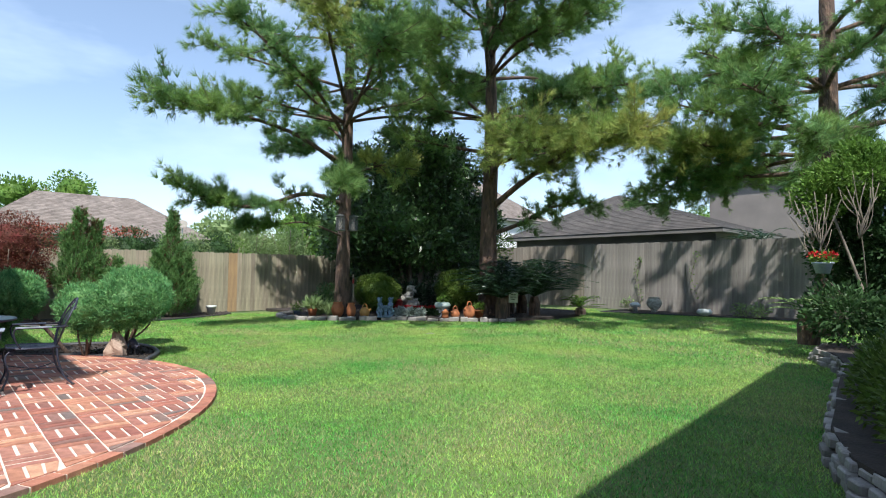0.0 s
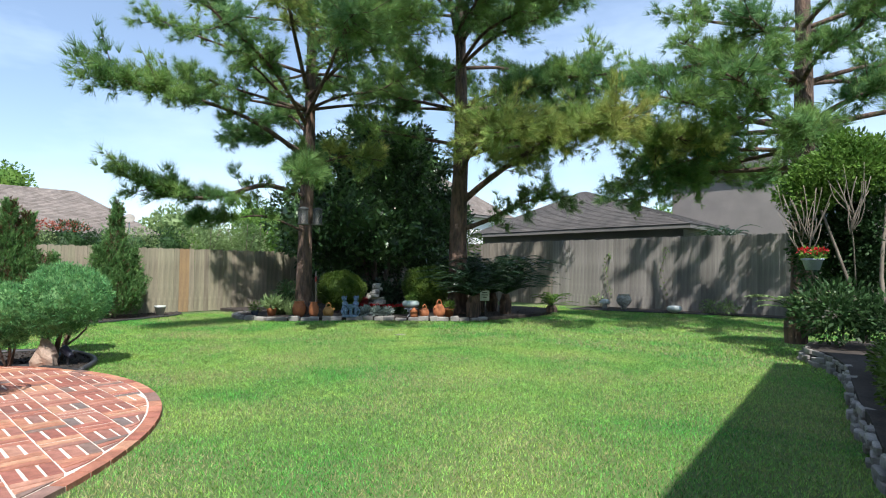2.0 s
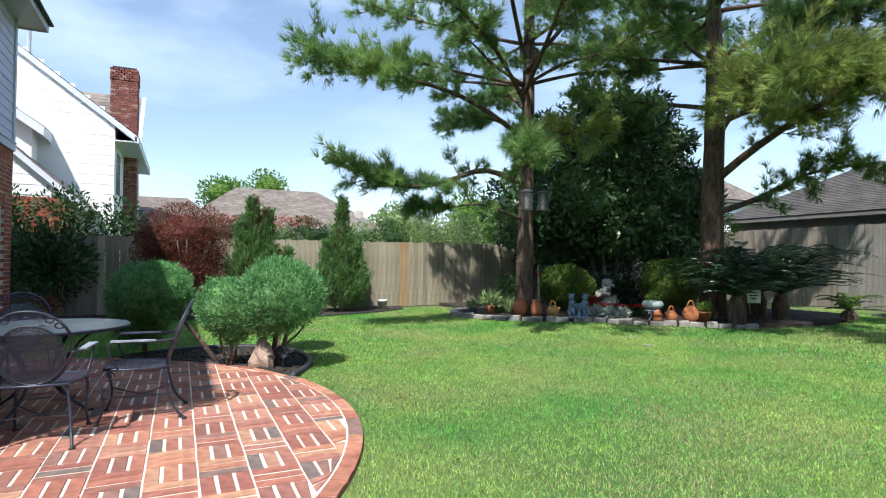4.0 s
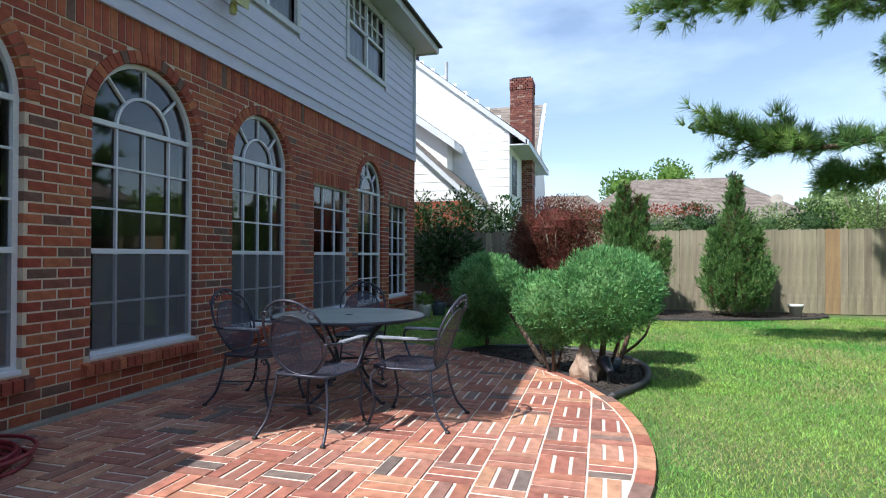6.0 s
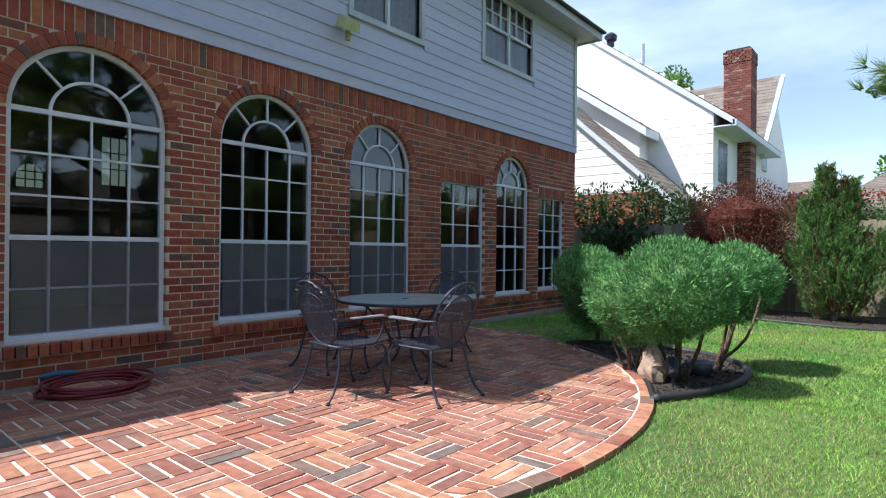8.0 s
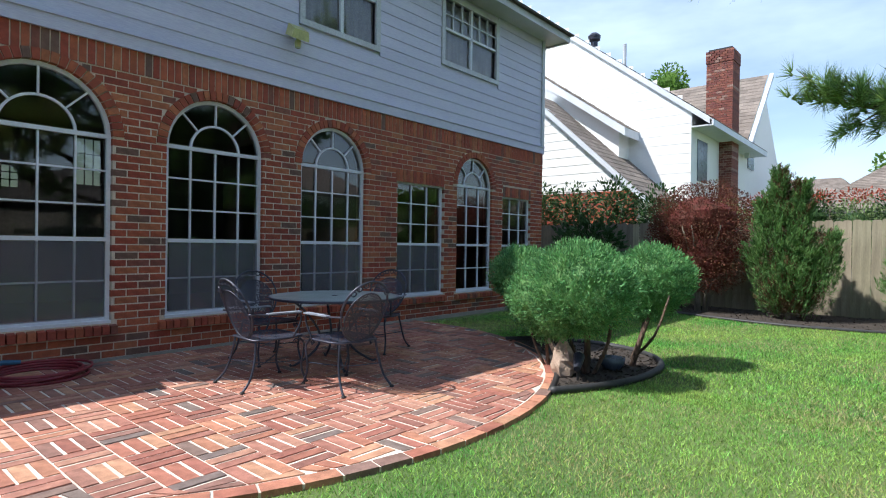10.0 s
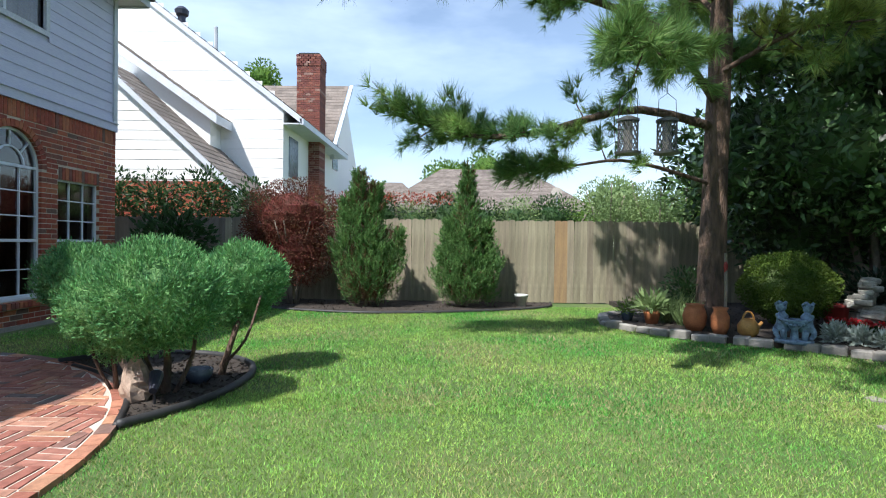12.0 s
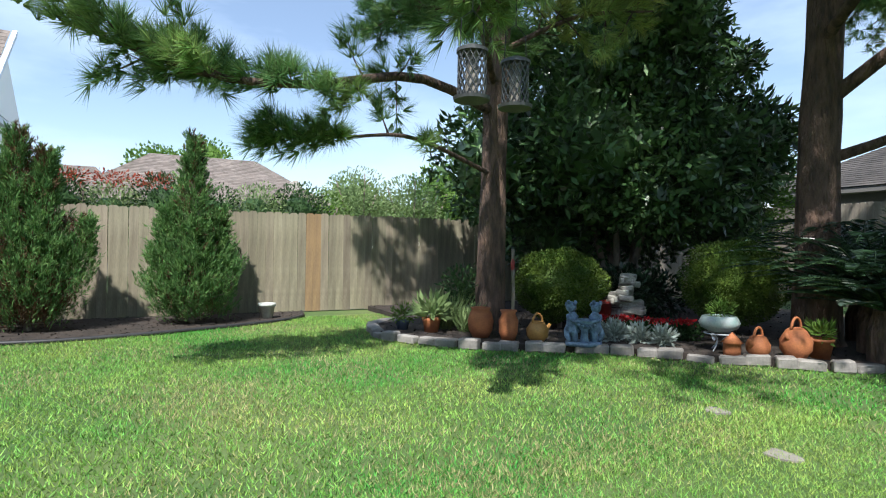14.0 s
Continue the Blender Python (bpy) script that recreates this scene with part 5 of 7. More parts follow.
# ---------- patio furniture ----------
TABLE = (-7.9, 0.22)
table = thing("patio_table", "round wrought iron patio table, glass top coloured pale for reflected sky", "table", (*TABLE, 0.035), 20)
part("tabletop", Mesh().lathe([(0.0, 0.695), (0.645, 0.695), (0.655, 0.70), (0.645, 0.707), (0.0, 0.707)], 48), M["table_glass"], table)
part("rim", Mesh().tube([(0.65 * math.cos(a), 0.65 * math.sin(a), 0.695) for a in np.linspace(0, 2 * math.pi, 48, endpoint=False)], 0.014, 6, True), M["iron"], table, smooth=True)
for k in range(4):
    a = math.pi / 2 * k + math.pi / 4
    c, s = math.cos(a), math.sin(a)
    pts = smooth_line([(0.46 * c, 0.46 * s, 0.69), (0.30 * c, 0.30 * s, 0.55), (0.15 * c, 0.15 * s, 0.32), (0.2 * c, 0.2 * s, 0.15), (0.4 * c, 0.4 * s, 0.012), (0.45 * c, 0.45 * s, 0.02)], 18)
    part("leg", Mesh().tube(pts, 0.013, 6), M["iron"], table, smooth=True)
part("leg_ring", Mesh().tube([(0.17 * math.cos(a), 0.17 * math.sin(a), 0.3) for a in np.linspace(0, 2 * math.pi, 24, endpoint=False)], 0.009, 6, True), M["iron"], table, smooth=True)
part("umbrella_sleeve", Mesh().lathe([(0.03, 0.62), (0.03, 0.712)], 12), M["iron"], table)


def chair():
    """Wrought iron armchair that faces -x, with its back at +x."""
    t = thing("patio_chair", "dark wrought iron patio armchair with mesh seat and oval back", "chair", (0, 0, 0), group="chairs round the patio table")
    R = 0.010
    seat = [(-0.24, -0.22), (-0.25, 0.0), (-0.24, 0.22), (-0.1, 0.25), (0.1, 0.235), (0.2, 0.19), (0.2, -0.19), (0.1, -0.235), (-0.1, -0.25)]
    sl = [(x, y, 0.415 + 0.02 * (-x)) for x, y in seat]
    part("seat_frame", Mesh().tube(sl, R, 6, True), M["iron"], t, smooth=True)
    part("seat", Mesh().add([(x * 0.99, y * 0.99, z + 0.004) for x, y, z in sl] + [(0, 0, 0.398)], [(i, (i + 1) % 9, 9) for i in range(9)]), M["wire"], t)
    lean = lambda z: 0.19 + 0.36 * (z - 0.41)
    oval = [(lean(0.665 + 0.265 * math.sin(a)) + 0.03 * math.cos(a) ** 2 * -1, 0.235 * math.cos(a) * (1 + 0.12 * math.sin(a)), 0.665 + 0.265 * math.sin(a)) for a in np.linspace(0, 2 * math.pi, 32, endpoint=False)]
    part("back_frame", Mesh().tube(oval, R, 6, True), M["iron"], t, smooth=True)
    inner = [(lean(0.63 + 0.2 * math.sin(a)) - 0.02 * math.cos(a) ** 2, 0.195 * math.cos(a), 0.625 + 0.205 * math.sin(a)) for a in np.linspace(0, 2 * math.pi, 28, endpoint=False)]
    part("inner_ring", Mesh().tube(inner, 0.006, 5, True), M["iron"], t, smooth=True)
    part("backrest", Mesh().add(inner + [(lean(0.625) + 0.01, 0, 0.625)], [(i, (i + 1) % 28, 28) for i in range(28)]), M["wire"], t)
    orn = Mesh()
    for k in range(-3, 4):
        a = math.pi / 2 + k * 0.27
        z = 0.665 + 0.24 * math.sin(a)
        c = (lean(z), 0.222 * math.cos(a) * 1.1, z)
        orn.tube([(c[0] + 0.3 * 0.02 * math.sin(q), c[1] + 0.025 * math.cos(q), c[2] + 0.02 * math.sin(q)) for q in np.linspace(0, 6.28, 8, endpoint=False)], 0.006, 5, True)
    part("leaf_ornament", orn, M["iron"], t)
    for s in (-1, 1):
        part("arm", Mesh().tube(smooth_line([(lean(0.64), 0.24 * s, 0.64), (0.08, 0.275 * s, 0.63), (-0.14, 0.28 * s, 0.635), (-0.2, 0.275 * s, 0.61), (-0.19, 0.262 * s, 0.52), (-0.14, 0.245 * s, 0.42)], 18), 0.009, 6), M["iron"], t, smooth=True)
        part("armrest", Mesh().hexa([(-0.19, (0.275 - 0.03) * s, 0.636), (0.12, (0.27 - 0.022) * s, 0.634), (0.12, (0.27 + 0.022) * s, 0.634), (-0.19, (0.275 + 0.03) * s, 0.636), (-0.19, (0.275 - 0.03) * s, 0.648), (0.12, (0.27 - 0.022) * s, 0.646), (0.12, (0.27 + 0.022) * s, 0.646), (-0.19, (0.275 + 0.03) * s, 0.648)]), M["worn"], t, "leaf-pattern armrest worn pale")
        lg = part("leg", Mesh().tube(smooth_line([(-0.22, 0.21 * s, 0.40), (-0.265, 0.225 * s, 0.33), (-0.235, 0.225 * s, 0.15), (-0.28, 0.235 * s, 0.01)], 12), 0.0105, 6), M["iron"], t, smooth=True)
        part("foot", Mesh().lathe([(0.018, -0.004), (0.02, 0.006), (0.012, 0.016)], 10, -0.28, 0.235 * s, 0.004), M["black"], lg)
        lg = part("leg", Mesh().tube(smooth_line([(0.18, 0.19 * s, 0.41), (0.2, 0.215 * s, 0.25), (0.25, 0.235 * s, 0.1), (0.33, 0.26 * s, 0.008)], 12), 0.0105, 6), M["iron"], t, smooth=True)
        part("foot", Mesh().lathe([(0.018, -0.004), (0.02, 0.006), (0.012, 0.016)], 10, 0.33, 0.26 * s, 0.004), M["black"], lg)
        part("scroll", Mesh().tube([(-0.2 + 0.028 * math.cos(q) * (1 - q / 9), 0.2 * s, 0.37 + 0.028 * math.sin(q) * (1 - q / 9)) for q in np.linspace(0, 7, 16)], 0.006, 5), M["iron"], t)
    part("stretcher", Mesh().tube(smooth_line([(-0.25, -0.225, 0.2), (0.0, 0, 0.17), (0.22, 0.225, 0.2)], 10), 0.006, 5), M["iron"], t)
    part("stretcher", Mesh().tube(smooth_line([(-0.25, 0.225, 0.2), (0.0, 0, 0.172), (0.22, -0.225, 0.2)], 10), 0.006, 5), M["iron"], t)
    return t


c0 = chair()
c0.matrix_basis = pose(-6.98, 0.40, 0.035, 0, 0, -4)
for x, y, rz in ((-7.4, 1.0, 88), (-7.52, -0.42, -94), (-8.75, -0.05, 200)):
    copy_thing(c0, pose(x, y, 0.035, 0, 0, rz))

# garden hose, floodlight
hz = thing("garden_hose", "coiled dark red garden hose with a blue nozzle", "hose", (-5.68, -1.2, 0.035), 20)
r = random.Random(4)
pts = []
for k in range(150):
    a = k * 0.25
    rad = 0.36 + 0.05 * math.sin(a * 0.37) + 0.03 * math.sin(a * 1.3)
    pts.append((rad * math.cos(a), rad * 0.95 * math.sin(a), 0.014 + 0.022 * ((k // 25) % 4)))
part("coil", Mesh().tube(pts, 0.0125, 7), M["hose"], hz, smooth=True)
part("nozzle", Mesh().tube([(-0.05, -0.32, 0.1), (0.07, -0.36, 0.11), (0.2, -0.40, 0.1)], [0.02, 0.028, 0.018], 10), mat("blue_nozzle", (0.04, 0.16, 0.28), rough=0.4, bump=0.05), hz, "blue plastic nozzle")

fl = thing("floodlight", "yellowed outdoor floodlight on the siding", "wall lamp", (-8.52, WALL + 0.02, 4.0))
part("bracket", Mesh().lathe([(0.05, 0), (0.05, 0.03), (0.02, 0.05)], 12, 0, 0.02, 0.05), M["grey_trim"], fl)
part("housing", Mesh().hexa([(-0.14, 0.06, 0.0), (0.12, 0.06, 0.0), (0.12, 0.22, -0.08), (-0.14, 0.22, -0.08), (-0.12, 0.1, 0.14), (0.1, 0.1, 0.14), (0.1, 0.24, 0.04), (-0.12, 0.24, 0.04)]), M["lamp_yellow"], fl)
part("sensor", Mesh().lathe([(0.035, -0.12), (0.045, -0.06), (0.03, 0)], 12, -0.06, 0.08, -0.02), M["lamp_yellow"], fl)
part("arm", Mesh().tube([(0, -0.02, 0.06), (0, 0.1, 0.05)], 0.02, 8), M["grey_trim"], fl)


# ---------- pots and ornaments ----------
def pot(name, at, prof, material, label, category="pot", plant=None, handle=0.0, spout=0.0, seg=24, turn=0):
    t = thing(name, label, category, at, turn)
    part("body", Mesh().lathe(prof, seg), M[material], t, smooth=True)
    top = max(z for _, z in prof)
    if handle:
        part("handle", Mesh().tube([(0, handle * math.cos(a), top - 0.02 + 1.5 * handle * math.sin(a)) for a in np.linspace(0, math.pi, 14)], 0.014, 7), M[material], t, smooth=True)
    if spout:
        part("spout", Mesh().tube([(0, spout * 0.75, top * 0.55), (0, spout * 1.15, top * 0.7), (0, spout * 1.35, top * 0.82)], [0.04, 0.026, 0.02], 8), M[material], t, smooth=True)
    if plant:
        leaf, n, size, rr = plant
        cloud("plant", ball_leaves((0, 0, top + rr * 0.5), (rr, rr, rr * 0.8), n, size, size * 0.3, 0.9, 0.6), 4, M[leaf], t)
    return t


B = 0.085
pot("terracotta_jar", (-13.0, 8.3, B), [(0.10, 0), (0.155, 0.1), (0.17, 0.22), (0.14, 0.32), (0.115, 0.36), (0.135, 0.39), (0.10, 0.39), (0.09, 0.3)], "terracotta", "large terracotta jar with a wide shoulder", "jar")
pot("terracotta_jar", (-12.68, 8.52, B), [(0.08, 0), (0.12, 0.1), (0.125, 0.25), (0.085, 0.33), (0.11, 0.38), (0.085, 0.38), (0.07, 0.3)], "terracotta", "terracotta amphora jar with a cuffed neck", "jar", handle=0.0)
pot("clay_jug", (-12.42, 8.78, B), [(0.07, 0), (0.13, 0.07), (0.14, 0.16), (0.09, 0.24), (0.06, 0.26), (0.055, 0.22)], "ochre_clay", "ochre glazed watering jug with hoop handle", "jug", handle=0.075, spout=0.14)
pot("birdhouse_jar", (-10.85, 10.28, B), [(0.085, 0), (0.095, 0.06), (0.09, 0.14), (0.12, 0.145), (0.0, 0.26)], "terracotta", "small clay birdhouse with a pointed roof", "birdhouse", seg=8)
pot("clay_jug", (-10.68, 10.48, B), [(0.07, 0), (0.12, 0.07), (0.125, 0.14), (0.08, 0.22), (0.055, 0.24), (0.05, 0.2)], "terracotta", "terracotta jug with hoop handle and spout", "jug", handle=0.07, spout=-0.12)
pot("clay_jug", (-10.45, 10.78, B), [(0.09, 0), (0.155, 0.1), (0.16, 0.2), (0.10, 0.31), (0.06, 0.34), (0.055, 0.3)], "terracotta", "big terracotta jug with hoop handle", "jug", handle=0.085, spout=-0.13)
pot("terracotta_pot", (-10.35, 11.05, B), [(0.09, 0), (0.125, 0.19), (0.135, 0.19), (0.135, 0.22), (0.11, 0.22), (0.1, 0.15)], "terracotta", "plain terracotta pot with small green plant", "pot", ("bright_leaf", 90, 0.12, 0.12))
pot("terracotta_pot", (-13.65, 7.9, B), [(0.09, 0), (0.125, 0.16), (0.135, 0.2), (0.11, 0.2), (0.1, 0.15)], "terracotta", "low terracotta pot with strap-leaved plant", "pot", ("pale_leaf", 160, 0.2, 0.2))
pot("blue_pot", (-14.0, 7.62, B), [(0.07, 0), (0.1, 0.12), (0.105, 0.14), (0.085, 0.14), (0.08, 0.1)], "blue_glaze", "small dark blue glazed pot with green herbs", "pot", ("bright_leaf", 260, 0.07, 0.16))
pot("flower_pot", (-16.35, 6.15, 0.035), [(0.09, 0), (0.13, 0.2), (0.145, 0.2), (0.145, 0.25), (0.12, 0.25), (0.11, 0.18)], "pale_ceramic", "pale grey flower pot by the fence", "pot")
pot("blue_pot", (-9.75, 2.42, 0.03), [(0.09, 0), (0.12, 0.06), (0.13, 0.12), (0.105, 0.12), (0.09, 0.08)], "blue_glaze", "dark blue glazed bowl in the juniper bed", "pot")
pot("flower_pot", (-14.4, -1.15, 0.0), [(0.10, 0), (0.13, 0.22), (0.14, 0.26), (0.115, 0.26), (0.1, 0.2)], "pale_ceramic", "pale pot with a leafy plant by the brick wall", "pot", ("bright_leaf", 200, 0.1, 0.16))
pot("blue_pot", (-14.75, -0.95, 0.0), [(0.12, 0), (0.16, 0.25), (0.17, 0.3), (0.14, 0.3), (0.13, 0.2)], "blue_glaze", "dark pot with purple-leaved plant by the wall", "pot", ("red_leaf", 220, 0.1, 0.24))
st = thing("stone_planter", "weathered grey stone slab box against the brick wall", "planter", (-14.65, -1.35, 0))
part("body", Mesh().box(-0.12, -0.1, 0, 0.12, 0.1, 0.5), M["grey_stone"], st)
pot("garden_urn", (-8.9, 17.9, 0.05), [(0.1, 0), (0.07, 0.05), (0.2, 0.18), (0.25, 0.3), (0.2, 0.42), (0.16, 0.46), (0.19, 0.49), (0.14, 0.49), (0.12, 0.4)], "grey_stone", "round grey urn before the grey fence", "urn")
pot("white_bowl", (-7.2, 17.75, 0.05), [(0.09, 0), (0.2, 0.06), (0.23, 0.12), (0.17, 0.19), (0.12, 0.2), (0.1, 0.17)], "pale_ceramic", "squat white ceramic vessel in the side bed", "pot")
pot("mushroom_ornament", (-9.5, 17.75, 0.05), [(0.08, 0), (0.07, 0.15), (0.17, 0.16), (0.19, 0.22), (0.1, 0.3), (0.0, 0.32)], "pale_ceramic", "small white mushroom garden ornament", "ornament")

# statue of two figures holding a dish, plain shapes
sm = Mesh()
for s in (-1, 1):
    for d in (-0.05, 0.06):
        sm.tube([(d + 0.02, 0.11 * s + 0.02 * d, 0.04), (d * 0.9 + 0.03, 0.12 * s, 0.12), (d * 0.6, 0.125 * s, 0.2)], [0.03, 0.038, 0.05], 9)
    sm.lathe([(0.085, 0.15), (0.095, 0.19), (0.07, 0.26), (0.066, 0.31), (0.074, 0.35), (0.035, 0.395), (0.03, 0.41)], 14, 0, 0.135 * s, 0.0)
    sm.blob((0.0, 0.15 * s, 0.455), (0.058, 0.06, 0.066), 0.2, 14, 10, s + 2)
    for k in range(9):
        a = 0.7 * k
        sm.blob((-0.012 + 0.05 * math.cos(a), 0.15 * s + 0.052 * math.sin(a), 0.478 + 0.018 * (k % 3)), (0.026, 0.026, 0.024), 0.2, 7, 5, k)
    sm.tube(smooth_line([(0.02, 0.19 * s, 0.36), (0.09, 0.17 * s, 0.31), (0.12, 0.09 * s, 0.29)], 6), [0.026, 0.025, 0.024, 0.022, 0.02, 0.02], 7)
    sm.tube(smooth_line([(0.0, 0.2 * s, 0.2), (0.06, 0.21 * s, 0.13), (0.05, 0.17 * s, 0.06)], 6), [0.03, 0.034, 0.036, 0.034, 0.03, 0.024], 7)
sm.lathe([(0.07, 0.0), (0.05, 0.05), (0.04, 0.18), (0.09, 0.25), (0.135, 0.3), (0.14, 0.315), (0.12, 0.315), (0.05, 0.285)], 18, 0.06, 0, 0.0)
for k in range(7):
    a = -1.2 + 0.4 * k
    sm.blob((0.06 + 0.125 * math.cos(a), 0.125 * math.sin(a), 0.262 - 0.018 * math.cos(2 * a)), (0.02, 0.024, 0.02), 0.1, 7, 5, k)
sm.slab([(0.02 + 0.15 * math.cos(a), 0.22 * math.sin(a)) for a in np.linspace(0, 6.28, 20, endpoint=False)], 0.0, 0.05)
tagged(part("garden_statue", sm, M["statue_blue"], None, smooth=True), "blue-grey garden statue of two figures holding a dish", "statue").matrix_basis = pose(-12.0, 9.15, 0.09, 0, 0, -28)

ft = thing("stone_fountain", "stacked pale stone fountain among red flowers", "fountain", (-12.95, 10.75, B))
rr = random.Random(8)
ROCKS = [stone_mesh(40 + i, 0.27, 0.17, 0.12, "grey_stone") for i in range(5)]
for k in range(22):
    a, z = rr.uniform(0, 6.28), 0.03 + 0.033 * k
    q = 0.19 * (1 - k / 40)
    ob = link("stone", rr.choice(ROCKS), ft)
    ob.matrix_basis = pose(q * 0.75 * math.cos(a), q * 0.75 * math.sin(a), z, rr.uniform(-8, 8), rr.uniform(-8, 8), math.degrees(a)) @ Matrix.Diagonal((1.5 - k / 34, 1.9 - k / 26, 0.75, 1))
bk = pot("plastic_bucket", (-13.15, 10.45, B), [(0.14, 0), (0.165, 0.36), (0.18, 0.36), (0.18, 0.4), (0.15, 0.4), (0.13, 0.1)], "red_plastic", "dull red plastic tub behind the flowers", "bucket")
# round planter on a white scroll stand
sd = thing("plant_stand", "white scrolled iron plant stand", "stand", (-11.12, 10.42, B), 40)
for k in range(3):
    a = 2.1 * k
    c, s = math.cos(a), math.sin(a)
    part("leg", Mesh().tube(smooth_line([(0.14 * c, 0.14 * s, 0), (0.04 * c, 0.04 * s, 0.1), (0.08 * c, 0.08 * s, 0.17), (0.17 * c, 0.17 * s, 0.2)], 12), 0.008, 6), M["white_trim"], sd, smooth=True)
    part("scroll", Mesh().tube([((0.12 + 0.035 * math.cos(q) * (1 - q / 12)) * c, (0.12 + 0.035 * math.cos(q) * (1 - q / 12)) * s, 0.15 + 0.035 * math.sin(q) * (1 - q / 12)) for q in np.linspace(0, 9, 18)], 0.006, 5), M["white_trim"], sd)
part("ring", Mesh().tube([(0.16 * math.cos(a), 0.16 * math.sin(a), 0.205) for a in np.linspace(0, 6.283, 24, endpoint=False)], 0.008, 6, True), M["white_trim"], sd, smooth=True)
pot("planter_bowl", (-11.12, 10.42, B + 0.212), [(0.08, 0), (0.2, 0.06), (0.225, 0.12), (0.19, 0.19), (0.15, 0.2), (0.13, 0.15)], "aqua_glaze", "round mottled aqua glazed planter on the white stand", "planter", ("bright_leaf", 240, 0.06, 0.15))

# bedding plants
rr = random.Random(12)
for k in range(9):
    x, y = -12.55 + 0.11 * k + rr.uniform(-0.1, 0.1), 10.0 + 0.09 * k + rr.uniform(-0.12, 0.12)
    t = thing("red_begonia", "small bedding plant with bright red flowers", "flower", (x, y, B), group="red flowers round the fountain")
    cloud("leaves", ball_leaves((0, 0, 0.11), (0.13, 0.13, 0.1), 160, 0.06, 0.04, 0.9, 0.3), 4, M["oleander"], t)
    for _ in range(3):
        cloud("flower", ball_leaves((rr.uniform(-0.09, 0.09), rr.uniform(-0.09, 0.09), 0.23), (0.045, 0.045, 0.03), 24, 0.04, 0.03, 0.9), 4, M["red_flower"], t)
for x, y in ((-12.05, 9.72), (-11.85, 9.9), (-11.6, 10.05), (-12.25, 9.85)):
    t = thing("dusty_miller", "silver-grey leafy bedding plant", "plant", (x, y, B), group="silver bedding plants")
    cloud("leaves", ball_leaves((0, 0, 0.1), (0.13, 0.13, 0.12), 260, 0.09, 0.035, 0.9, 0.6), 4, M["silver_leaf"], t)
for x, y, h in ((-13.75, 8.15, 0.55), (-13.5, 8.35, 0.5), (-13.95, 8.4, 0.75)):
    t = thing("day_lily", "clump of arching light green strap leaves", "plant", (x, y, B))
    n = 150
    a = rng.uniform(0, 6.28, n)
    d = np.c_[np.cos(a) * 0.55, np.sin(a) * 0.55, np.ones(n)]
    d /= np.linalg.norm(d, axis=1, keepdims=True)
    base = np.c_[rng.uniform(-0.1, 0.1, (n, 2)), np.zeros(n)]
    cloud("leaves", leaf_quads(base, d, h * rng.uniform(0.6, 1, n), 0.022), 4, M["pale_leaf"], t)
shrub("rose_bush", (-13.95, 8.6, B), [((0, 0, 0.55), (0.35, 0.4, 0.35))], "oleander", 900, 0.08, "small leafy bush at the pine's foot", shell=0.95, stems=[([(0, 0, 0), (0.05, 0.02, 0.3), (0.1, 0.1, 0.7)], 0.012)])
wp = thing("garden_stake", "thin wooden stake with a red ornament beside the jar", "stake", (-12.75, 8.62, B))
part("pole", Mesh().tube([(0, 0, 0), (0.02, 0, 0.6), (-0.02, 0.01, 1.15)], 0.022, 7), M["bark_grey"], wp)
part("ornament", Mesh().blob((0.0, 0, 0.95), (0.03, 0.03, 0.08), 0.1, 8, 6), M["red_plastic"], wp)

sg = thing("garden_sign", "pale square garden sign on a thin stake", "sign", (-9.75, 11.75, B), 45)
part("stake", Mesh().tube([(0, 0, 0), (0, 0, 0.45)], 0.008, 6), M["black"], sg)
part("board", Mesh().hexa([(-0.12, -0.012, 0.42), (0.12, -0.012, 0.42), (0.12, 0.012, 0.42), (-0.12, 0.012, 0.42), (-0.12, -0.012, 0.70), (0.12, -0.012, 0.68), (0.12, 0.012, 0.68), (-0.12, 0.012, 0.70)]), M["pale_ceramic"], sg)
for k, wdt in enumerate((0.13, 0.16, 0.1)):
    part("lettering", Mesh().box(-wdt / 2, 0.012, 0.62 - 0.06 * k, wdt / 2, 0.015, 0.64 - 0.06 * k), M["black"], sg)
    part("lettering", Mesh().box(-wdt / 2, -0.015, 0.62 - 0.06 * k, wdt / 2, -0.012, 0.64 - 0.06 * k), M["black"], sg)

# juniper bed: upright stone, spot light
up = Mesh().blob((0, 0, 0.16), (0.16, 0.13, 0.19), 0.4, 16, 12, 5)
up.v = [(x * (1.2 - 1.9 * z), y * (1.2 - 1.9 * z), z) for x, y, z in up.v]
us = tagged(part("upright_stone", up, mat("pink_stone", (0.42, 0.31, 0.24), (0.30, 0.22, 0.17), rough=0.9, scale=9, fine=50, bump=0.8)), "rough pinkish upright stone in the juniper bed", "stone")
us.matrix_basis = pose(-9.16, 2.2, 0.02, 4, -5, 30)
lt = thing("spot_light", "small black garden spotlight on a stake", "garden light", (-9.03, 2.4, 0.03), 200)
part("stake", Mesh().tube([(0, 0, 0), (0, 0, 0.12)], 0.012, 6), M["black"], lt)
part("head", Mesh().tube([(-0.07, 0, 0.12), (0.0, 0, 0.16), (0.09, 0, 0.21)], [0.03, 0.045, 0.055], 12), M["iron"], lt)
part("lens", Mesh().tube([(0.09, 0, 0.21), (0.098, 0, 0.214)], [0.05, 0.05], 12), M["pale_ceramic"], lt)
# darker core paints the shade inside this bright shrub
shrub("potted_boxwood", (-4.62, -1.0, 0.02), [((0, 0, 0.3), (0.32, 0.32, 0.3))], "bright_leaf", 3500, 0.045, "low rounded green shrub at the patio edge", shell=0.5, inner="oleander")


